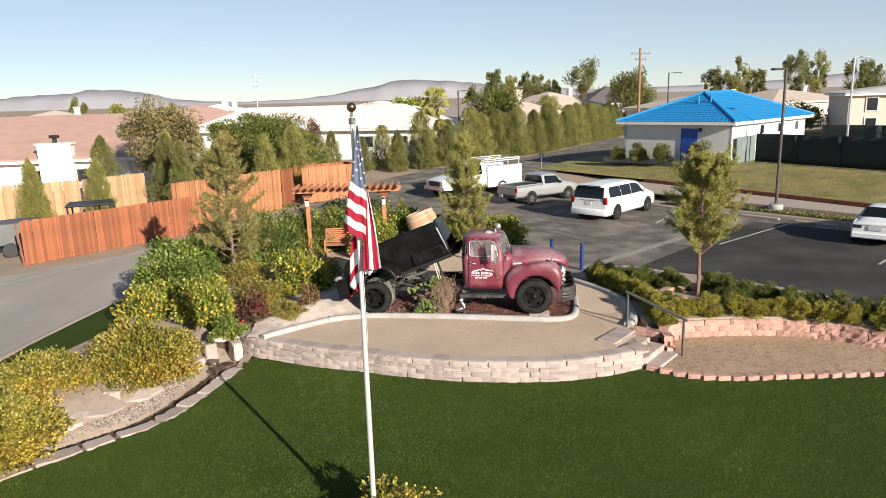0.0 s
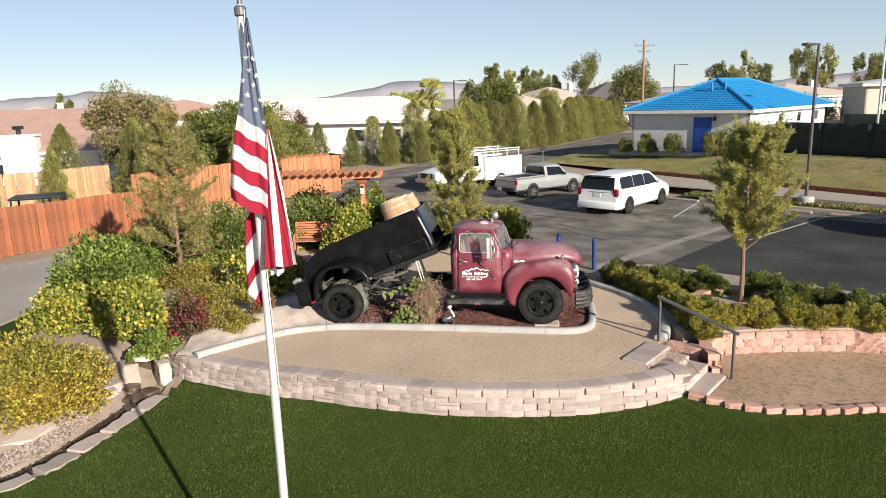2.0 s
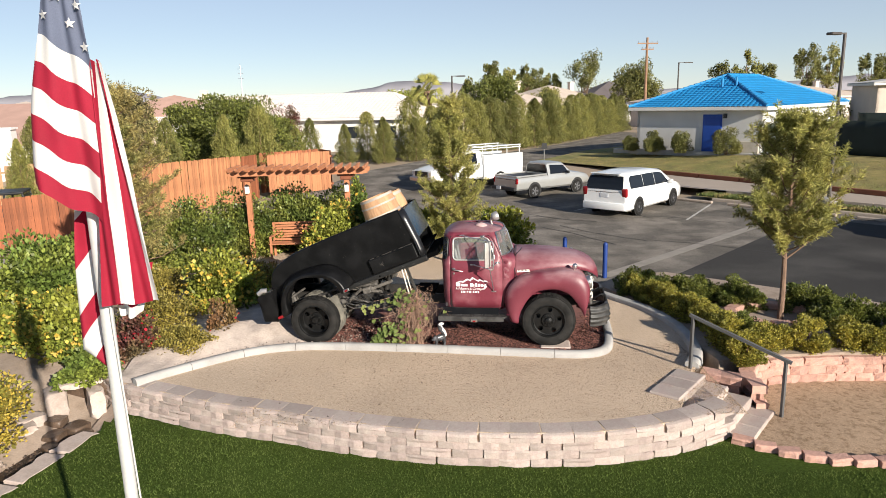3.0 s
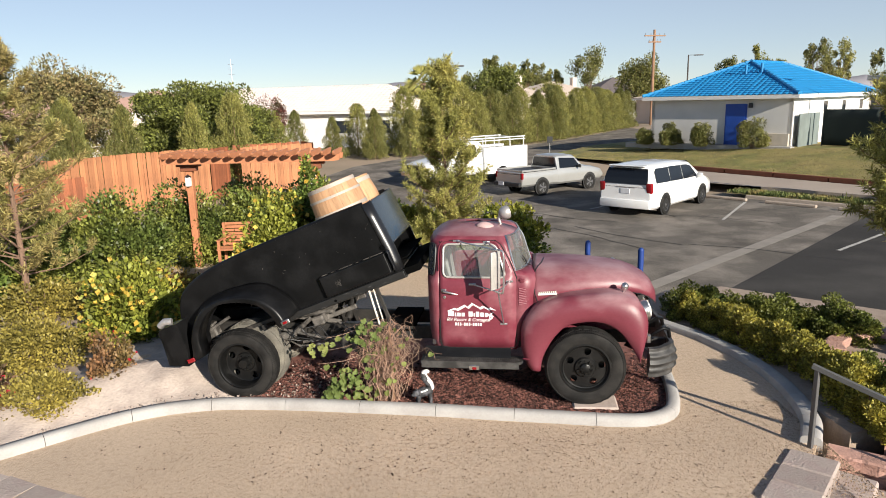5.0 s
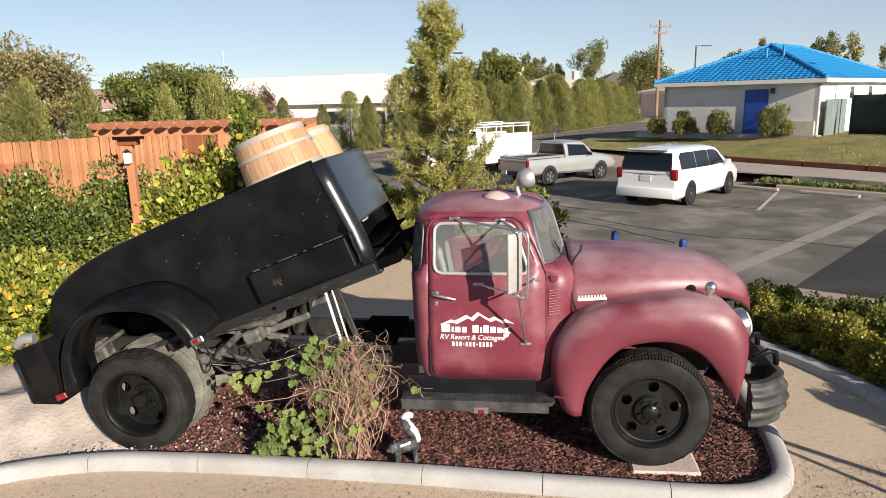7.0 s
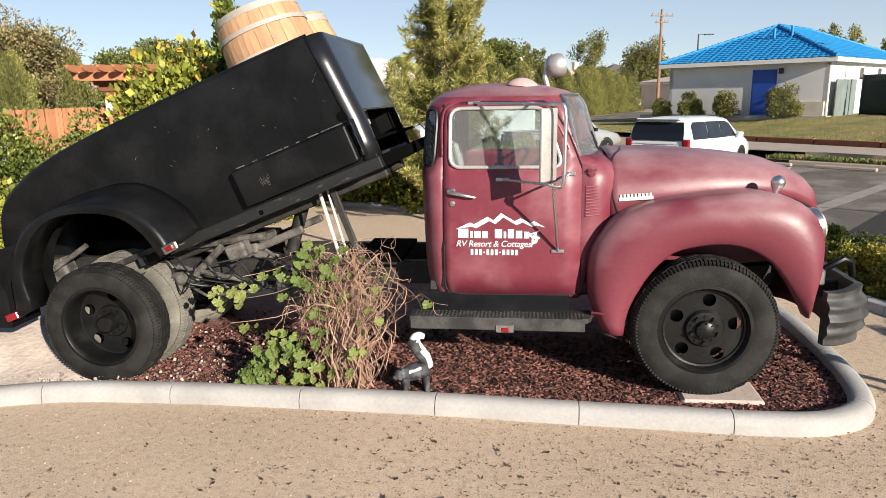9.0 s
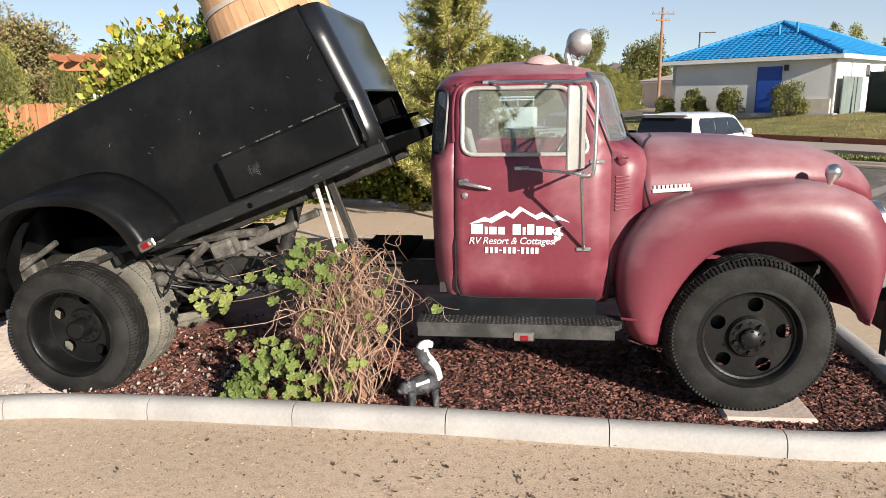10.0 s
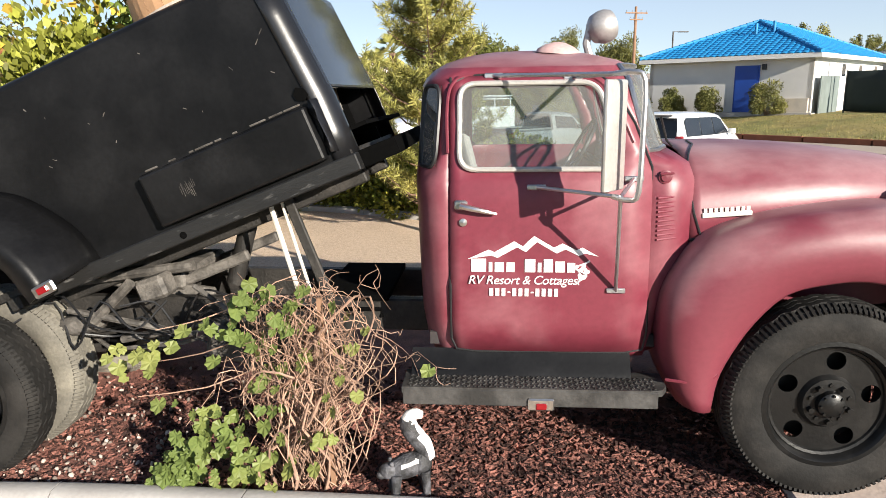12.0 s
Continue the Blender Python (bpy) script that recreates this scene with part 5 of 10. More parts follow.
for k in range(7):
    bm = bmesh.new()
    x0 = rngc.uniform(-0.8, 0.7)
    pts = [(x0 + 0.16 * i, 0.32 + rngc.uniform(-0.06, 0.1), 0.74 + rngc.uniform(-0.14, 0.14)) for i in range(6)]
    pipe(bm, smooth_line(pts, 4), 0.006, 5); part("hose", bm, M_black, truck, "loose black hose", True)
for x0, z0, w_, h_ in ((0.78, 0.90, 0.16, 0.12), (0.36, 0.70, 0.22, 0.10), (1.18, 0.60, 0.26, 0.16), (-0.62, 0.72, 0.14, 0.22)):
    bm = bmesh.new(); box(bm, (x0, 0.40, z0), (w_, 0.14, h_), (0, rngc.uniform(-25, 25), 0), bevel=0.018); part("bracket", bm, M_grease, truck, "dusty cast bracket")

# dump bed, in its own frame: s to the tail, h up, tilted
BED = pose(1.89, 0, 1.58) @ Matrix(((-0.930, 0, -0.3665, 0), (0, 1, 0, 0), (-0.3665, 0, 0.930, 0), (0, 0, 0, 1)))
bed = new("dump_bed")
bed.parent = truck
bed.matrix_local = BED
bed["label"] = "satin black rounded steel dump bed, raised"
BY0, BY1 = 0.21, 2 * YC - 0.21
side = [(0.085, 0.0), (0.085, 0.30), (0.135, 0.90), (0.5, 0.905), (1.2, 0.905), (1.8, 0.895), (2.2, 0.87), (2.5, 0.81), (2.7, 0.72), (2.80, 0.60), (2.86, 0.46), (2.90, 0.30), (2.91, 0.0)]
arch = [(2.64, 0.0), (2.60, 0.17), (2.47, 0.34), (2.34, 0.43), (2.19, 0.475), (2.05, 0.46), (1.90, 0.41), (1.79, 0.355), (1.69, 0.275), (1.61, 0.13), (1.58, 0.0)]
for y0, y1, nm in ((BY0, BY0 + 0.02, "near"), (BY1 - 0.02, BY1, "far")):
    bm = bmesh.new()
    slab_y(bm, side + arch, y0, y1)
    p = part("side_panel", bm, M_blackpaint, bed, "scratched satin black side panel")
# rounded top shoulder and tail skin
bm = bmesh.new()
top = smooth_line([(s, h, 0) for s, h in side[2:]], 3)
rows = []
for q in top:
    rows.append([(q.x, BY0 + dy, q.y + dz) for dy, dz in ((0.0, -0.01), (0.005, 0.012), (0.02, 0.026), (0.05, 0.03), (0.06, 0.02), (0.06, -0.02))])
loft(bm, rows)
part("top_rail", bm, M_blackpaint, bed, "", True)
bm = bmesh.new()
rows = []
for q in top:
    rows.append([(q.x, BY1 - dy, q.y + dz) for dy, dz in ((0.0, -0.01), (0.005, 0.012), (0.02, 0.026), (0.05, 0.03), (0.06, 0.02), (0.06, -0.02))])
loft(bm, rows)
part("top_rail", bm, M_blackpaint, bed, "", True)
bm = bmesh.new()
tail = [q for q in top if q.x > 2.2]
loft(bm, [[(q.x, BY0 + 0.02, q.y), (q.x, BY1 - 0.02, q.y)] for q in tail])
part("tailgate", bm, M_blackpaint, bed, "", True).modifiers.new("thick", "SOLIDIFY").thickness = 0.02
bm = bmesh.new(); box(bm, (0.98, YC, 0.31), (1.55, BY1 - BY0 - 0.05, 0.04)); part("floor_plate", bm, M_under, bed)
bm = bmesh.new(); box(bm, (1.5, YC, 0.02), (3.0, BY1 - BY0 - 0.05, 0.04)); part("bottom_plate", bm, M_under, bed)
# front panel with rounded corners, open below
bm = bmesh.new()
rows = []
for h in (0.34, 0.36, 0.6, 0.88, 0.905):
    x0 = 0.0 + 0.05 * max(0, (h - 0.3) / 0.6)
    row = []
    for k in range(7):
        a = math.pi / 2 * k / 6
        row.append((x0 + 0.10 - 0.10 * math.sin(a) - 0.02, BY0 + 0.10 - 0.10 * math.cos(a) - 0.004, h))
    row += [(x0 - 0.02, YC, h)] + [(p[0], 2 * YC - p[1], p[2]) for p in row[::-1]]
    rows.append(row)
loft(bm, rows)
part("front_panel", bm, material("glossy_black_panel", (0.022, 0.027, 0.034), 0.16, var=0.2, big=2, fine=40, bump=0.03), bed, "glossy black front panel", True, 60).modifiers.new("thick", "SOLIDIFY").thickness = 0.02
for near in (True, False):
    bm = bmesh.new()
    rows = []
    for h in (0.0, 0.15, 0.3, 0.5, 0.7, 0.905):
        x0 = 0.05 * max(0, (h - 0.3) / 0.6)
        row = [(x0 + 0.085 - 0.105 * math.sin(math.pi / 2 * k / 8), BY0 + 0.097 - 0.106 * math.cos(math.pi / 2 * k / 8), h) for k in range(9)]
        rows.append([p if near else (p[0], 2 * YC - p[1], p[2]) for p in row])
    loft(bm, rows)
    part("corner_post", bm, M_post, bed, "rounded glossy corner sheet", True, 70).modifiers.new("thick", "SOLIDIFY").thickness = 0.006
# side locker
bm = bmesh.new()
box(bm, (0.533, BY0 - 0.035, 0.165), (0.862, 0.08, 0.256), bevel=0.014, seg=2)
lk = part("side_locker", bm, M_blackpaint, bed, "shallow black side locker")
# dark plate laid on the sheet; the hole's darkness is its colour
bm = bmesh.new()
plate(bm, [(0.135, BY0 - 0.008, 0.33), (0.10, BY0 - 0.008, 0.315), (0.075, BY0 - 0.004, 0.335), (0.085, BY0 - 0.006, 0.37), (0.115, BY0 - 0.008, 0.385), (0.14, BY0 - 0.008, 0.36)], (0, -0.006, 0))
part("torn_hole", bm, M_shadeblack, lk, "dark torn hole in the sheet")
bm = bmesh.new()
loft(bm, [[(0.085 + 0.012 * math.sin(i * 1.9), BY0 - 0.03 - 0.016 * math.sin(i * 1.3), 0.31 - 0.05 * i), (0.065, BY0 - 0.058 + 0.012 * math.sin(i * 2.1), 0.31 - 0.05 * i), (0.04, BY0 - 0.03, 0.305 - 0.05 * i)] for i in range(6)])
part("bent_lip", bm, M_post, lk, "bent torn metal lip", True, 60).modifiers.new("thick", "SOLIDIFY").thickness = 0.006
rngs_ = random.Random(9)
for k in range(16):
    bm = bmesh.new()
    s_, h_ = rngs_.uniform(0.15, 2.2), rngs_.uniform(0.45, 0.88)
    l_ = rngs_.uniform(0.006, 0.03)
    box(bm, (s_, BY0 - 0.002, h_), (0.003, 0.003, l_), (0, rngs_.uniform(-60, 60), 0)); part("scratch", bm, M_grease, bed)
for k in range(12):
    bm = bmesh.new()
    l_ = rngs_.uniform(0.03, 0.075)
    box(bm, (0.72 + 0.0065 * k + rngs_.uniform(-0.002, 0.002), BY0 - 0.0755, 0.17 - l_ / 2 + rngs_.uniform(0, 0.03)), (0.0016, 0.002, l_), (0, rngs_.uniform(-4, 4), 0)); part("scratch", bm, M_grease, lk)
# pale strips on the locker's top edge: scuffs, plus its lit line by colour
for k in range(9):
    bm = bmesh.new()
    l_ = rngs_.uniform(0.02, 0.09)
    box(bm, (0.16 + 0.088 * k + rngs_.uniform(-0.02, 0.02), BY0 - 0.068, 0.3045), (l_, 0.006, 0.006), (45, 0, 0)); part("scratch", bm, M_grease, lk)
# black disc on the sill gives the hole's shade by colour
bm = bmesh.new(); lathe(bm, [(0.001, 0), (0.017, 0), (0.017, 0.004), (0.013, 0.0045), (0.001, 0.0045)], pose(0.88, BY0 - 0.074, -0.03, 90), 16); part("drain_hole", bm, M_shadeblack, bed, "round black hole in the sill")
# sill and frame below
for y in (BY0 - 0.07, 2 * YC - BY0 + 0.07):
    bm = bmesh.new(); box(bm, (0.80, y + (0.05 if y < 1 else -0.05), -0.022), (1.66, 0.11, 0.082), bevel=0.006); part("sill", bm, M_sill, bed, "worn black sill")
for y in (0.56, 1.18):
    bm = bmesh.new(); box(bm, (1.5, y, -0.08), (2.9, 0.09, 0.12), bevel=0.008); part("bed_runner", bm, M_under, bed)
for s in (0.25, 0.75, 1.3, 1.9, 2.5):
    bm = bmesh.new(); box(bm, (s, YC, -0.03), (0.07, BY1 - BY0, 0.07), bevel=0.006); part("bed_bearer", bm, M_under, bed)
# well boxes: shade inside the open recess is painted as near-black
bm = bmesh.new(); box(bm, (0.05, YC, 0.13), (0.3, BY1 - BY0 - 0.2, 0.02)); box(bm, (0.20, YC, 0.2), (0.02, BY1 - BY0 - 0.1, 0.38)); box(bm, (-0.05, YC, -0.02), (0.32, 1.3, 0.08)); part("front_well", bm, M_shadeblack, bed)


def bed_fender(near):
    bm = bmesh.new()
    lip = [(1.575, -0.05), (1.61, 0.12), (1.69, 0.265), (1.79, 0.345), (1.90, 0.40), (2.05, 0.45), (2.19, 0.465), (2.33, 0.42), (2.44, 0.345), (2.57, 0.20), (2.62, -0.05)]
    out = [(1.36, 0.02), (1.39, 0.17), (1.48, 0.32), (1.60, 0.45), (1.76, 0.53), (1.95, 0.56), (2.20, 0.578), (2.45, 0.55), (2.62, 0.44), (2.78, 0.24), (2.95, -0.08)]
    a, b = smooth_line([(x, z, 0) for x, z in lip], 3), smooth_line([(x, z, 0) for x, z in out], 3)
    rows = []
    for l, o in zip(a, b):
        d = o - l
        P = [(l, 0.10), (l, -0.09), (l + d * 0.04, -0.106), (l + d * 0.30, -0.110), (l + d * 0.40, -0.106), (l + d * 0.48, -0.085), (l + d * 0.72, 0.04), (l + d * 0.9, 0.14), (o, 0.215)]
        rows.append([(p.x, y if near else 2 * YC - y, p.y) for p, y in P])
    loft(bm, rows)
    f = part("rear_fender", bm, M_blackpaint, bed, "rounded satin black rear wing", True, 60)
    f.modifiers.new("thick", "SOLIDIFY").thickness = 0.01
    y = -0.115 if near else 2 * YC + 0.115
    bm = bmesh.new(); box(bm, (1.468, y + (0.01 if near else -0.01), -0.012), (0.115, 0.02, 0.056), (0, 4, 0), bevel=0.008)
    r = part("side_reflector", bm, M_chrome, f, "dull chrome reflector holder")
    bm = bmesh.new(); box(bm, (1.468, y - (0.004 if near else -0.004), -0.012), (0.055, 0.014, 0.03), (0, 4, 0), bevel=0.004)
    part("lens", bm, M_redlens, r, "red lens")
    return f


bed_fender(True)
bed_fender(False)
# tail bumper
bm = bmesh.new()
slab_y(bm, [(2.80, 0.44), (3.06, 0.44), (3.14, -0.02), (2.90, -0.11), (2.82, 0.1)], -0.03, BY0 + 0.05)
slab_y(bm, [(2.80, 0.44), (3.06, 0.44), (3.14, -0.02), (2.90, -0.11), (2.82, 0.1)], 2 * YC - BY0 - 0.05, 2 * YC + 0.03)
box(bm, (3.07, YC, 0.2), (0.05, 1.8, 0.42), bevel=0.01)
tb = part("tail_bumper", bm, M_blackpaint, bed, "boxy black tail bumper")
bm = bmesh.new(); pipe(bm, [(2.88, 0.03, 0.48), (2.96, 0.01, 0.51), (3.05, 0.03, 0.48)], 0.045, 10); part("tail_lamp", bm, M_greymetal, tb, "rusty lamp shell", True)
bm = bmesh.new(); box(bm, (2.785, -0.115, -0.035), (0.10, 0.02, 0.05), (0, 0, 0), bevel=0.006); part("lens", bm, M_redlens, tb, "red lens")

# ---- handrail, fences, pergola ----
rail = thing("handrail", "plain grey painted metal handrail beside the garden steps", "handrail")
for name, a, b in (("post", (4.20, 15.39, -0.05), (4.20, 15.39, 0.84)), ("post", (5.24, 14.515, -0.45), (5.24, 14.515, 0.43))):
    bm = bmesh.new()
    d = Vector(b) - Vector(a)
    box(bm, (Vector(a) + Vector(b)) / 2, (0.045, 0.045, d.length), (0, 0, 30), bevel=0.004)
    part(name, bm, M_rail, rail)
bm = bmesh.new()
a, b = Vector((4.16, 15.42, 0.875)), Vector((5.30, 14.465, 0.425))
d = (b - a)
m = Matrix.Translation((a + b) / 2) @ d.to_track_quat("X", "Z").to_matrix().to_4x4()
g = bmesh.ops.create_cube(bm, size=1.0)
bmesh.ops.transform(bm, matrix=m @ Matrix.Diagonal((d.length, 0.05, 0.045, 1)), verts=g["verts"])
part("top_rail", bm, M_rail, rail)


def board_mesh(name, w, t, h, m, dog=True):
    bm = bmesh.new()
    k = 0.02 if dog else 0.0
    slab_y(bm, [(-w / 2, 0), (w / 2, 0), (w / 2, h - k), (w / 2 - k, h), (-w / 2 + k, h), (-w / 2, h - k)], -t / 2, t / 2)
    me = bpy.data.meshes.new(name)
    bmesh.ops.recalc_face_normals(bm, faces=bm.faces)
    bm.to_mesh(me)
    bm.free()
    me.materials.append(m)
    return me


def board_fence(name, label, pts, h, m, w=0.14, z=0.0, jitter=0.012, rails=True):
    f = thing(name, label, "fence", kind="structure")
    boards = [board_mesh("fence_board", w * 0.97, 0.02, h + dz, m) for dz in (0, 0.01, -0.012)]
    rng = random.Random(len(name) * 7 + int(h * 10))
    for a, b in zip(pts, pts[1:]):
        a, b = Vector((*a, 0)), Vector((*b, 0))
        d = (b - a).normalized()
        ang = math.degrees(math.atan2(d.y, d.x))
        n = int((b - a).length / w)
        for i in range(n):
            p = a + d * (w * (i + 0.5))
            piece("fence_board", boards[rng.randrange(3)], f, pose(p.x + rng.uniform(-1, 1) * jitter * 0.3, p.y + rng.uniform(-1, 1) * jitter, z + rng.uniform(-0.01, 0.01), 0, rng.uniform(-0.5, 0.5), ang + rng.uniform(-1, 1)))
        if rails:
            s = Vector((-d.y, d.x, 0)) * 0.05
            for zz in (0.35, h - 0.3):
                bm = bmesh.new()
                q = (a + b) / 2 + s
                box(bm, (0, 0, 0), ((b - a).length, 0.04, 0.09))
                r = part("rail", bm, m, f)
                r.matrix_local = pose(q.x, q.y, z + zz, 0, 0, ang)
    return f


board_fence("board_fence", "red-stained cedar board fence along the drive", [(-16.45, 25.95), (-11.3, 32.3)], 1.76, M_cedar, w=0.105, z=-0.46)
board_fence("yard_fence", "tall orange cedar board fence behind the hedge", [(-13.2, 33.0), (-11.0, 36.2), (-9.1, 38.4)], 2.25, M_cedar2, w=0.11, z=-0.45)
board_fence("enclosure", "orange cedar board bin enclosure with an open gate", [(-9.1, 38.4), (-8.7, 40.0)], 2.2, M_cedar, z=-0.45)
board_fence("enclosure_front", "orange cedar board front of a bin enclosure", [(-8.2, 39.9), (-5.3, 42.0)], 2.1, M_cedar2, z=-0.4)
board_fence("enclosure_back", "cedar board back of a bin enclosure", [(-9.0, 41.4), (-6.2, 43.6), (-5.3, 42.0)], 2.1, M_cedar, z=-0.4)
board_fence("tan_fence", "pale tan board fence of a back garden", [(-31, 29), (-22.2, 35.2), (-19.6, 37.0), (-17.4, 40.0)], 1.9, M_tanfence, w=0.16, z=-0.2)

pergola = thing("pergola", "orange-brown timber pergola with two posts and lanterns", "pergola")
PX = [(-4.92, 24.15), (-2.18, 24.05)]
for x, y in PX:
    bm = bmesh.new(); box(bm, (x, y, 1.2), (0.14, 0.14, 2.4), bevel=0.008); part("post", bm, M_beam, pergola)
    bm = bmesh.new()
    for dz, w in ((2.30, 0.5), (2.20, 0.34)):
        box(bm, (x, y, dz), (w, 0.2, 0.1), bevel=0.012)
    part("corbel", bm, M_beamdark, pergola, "dark carved corbel")
for dy in (-0.26, 0.26):
    bm = bmesh.new()
    slab_y(bm, [(-5.36, 2.34), (-5.22, 2.32), (-1.72, 2.32), (-1.58, 2.34), (-1.56, 2.46), (-5.38, 2.46)], 24.1 + dy - 0.03, 24.1 + dy + 0.03)
    part("beam", bm, M_beam, pergola)
for k in range(16):
    x = -5.28 + 0.242 * k
    bm = bmesh.new()
    a = [bm.verts.new((x - 0.022, 24.1 + v, z)) for v, z in ((-0.62, 2.52), (-0.58, 2.47), (-0.45, 2.45), (0.45, 2.45), (0.58, 2.47), (0.62, 2.52), (0.62, 2.56), (-0.62, 2.56))]
    b = [bm.verts.new((x + 0.022, v.co.y, v.co.z)) for v in a]
    bm.faces.new(a)
    bm.faces.new(b[::-1])
    for i in range(8):
        bm.faces.new((a[i], b[i], b[(i + 1) % 8], a[(i + 1) % 8]))
    part("rafter", bm, M_beam, pergola)
for x, y in PX:
    bm = bmesh.new(); box(bm, (x, y - 0.12, 1.93), (0.11, 0.11, 0.2), bevel=0.01); lan = part("lantern", bm, M_whitewall, pergola, "small white lantern")
    bm = bmesh.new(); lathe(bm, [(0.001, 0.16), (0.03, 0.14), (0.085, 0.1), (0.08, 0.095)], pose(x, y - 0.12, 1.93), 4); part("lantern_cap", bm, M_black, lan, "black cap")

bench = thing("garden_bench", "orange-brown slatted timber garden bench under the pergola", "bench")
BX, BY = -3.75, 24.35
for k in range(7):
    bm = bmesh.new(); box(bm, (BX, BY + 0.07 - 0.014 * k, 0.92 - 0.075 * k), (1.3, 0.025, 0.06), bevel=0.004); part("back_slat", bm, M_beam, bench)
for k in range(4):
    bm = bmesh.new(); box(bm, (BX, BY - 0.12 - 0.11 * k, 0.42), (1.3, 0.095, 0.03), bevel=0.004); part("seat_slat", bm, M_beam, bench)
for sx in (-0.6, 0.6):
    for dy, hh in ((0.0, 0.95), (-0.46, 0.62)):
        bm = bmesh.new(); box(bm, (BX + sx, BY + dy, hh / 2), (0.06, 0.06, hh), bevel=0.004); part("leg", bm, M_beam, bench)
    bm = bmesh.new(); box(bm, (BX + sx, BY - 0.24, 0.62), (0.07, 0.52, 0.035), bevel=0.004); part("armrest", bm, M_beam, bench)

# ---- buildings ----
def tile_plane(bm, p0, p1, q0, q1, pitch=0.30, rows=14, amp=0.035):
    """Wavy tiles between an eave edge p0-p1 and a ridge edge q0-q1, in stepped courses."""
    p0, p1, q0, q1 = map(Vector, (p0, p1, q0, q1))
    L = (p1 - p0).length
    nw = max(1, int(L / pitch))
    e = (p1 - p0).normalized()
    up = (q0 - p0) - e * (q0 - p0).dot(e)
    H = up.length
    up = up / H
    n = e.cross(up).normalized()
    if n.z < 0:
        n = -n
    s0, s1 = (q0 - p0).dot(e), (q1 - p0).dot(e)
    for r in range(rows):
        v0, v1 = r / rows, (r + 1) / rows
        a0, a1 = s0 * v0, L + (s1 - L) * v0
        b0, b1 = s0 * v1, L + (s1 - L) * v1
        lo, hi = [], []
        k0, k1 = int(min(a0, b0) / pitch * 4), int(max(a1, b1) / pitch * 4) + 1
        for k in range(k0, k1 + 1):
            x = k * pitch / 4
            w = (0.0, 0.8, 1.0, 0.8)[k % 4] * amp
            xa, xb = min(max(x, a0), a1), min(max(x, b0), b1)
            lo.append(p0 + e * xa + up * (H * v0) + n * (w + 0.03))
            hi.append(p0 + e * xb + up * (H * v1) + n * w)
        base = [q - n * 0.03 for q in lo]
        V = [[bm.verts.new(q) for q in row] for row in (base, lo, hi)]
        for A, B in zip(V, V[1:]):
            for i in range(len(A) - 1):
                if (A[i].co - A[i + 1].co).length > 1e-4 or (B[i].co - B[i + 1].co).length > 1e-4:
                    try:
                        bm.faces.new((A[i], A[i + 1], B[i + 1], B[i]))
                    except ValueError:
                        pass


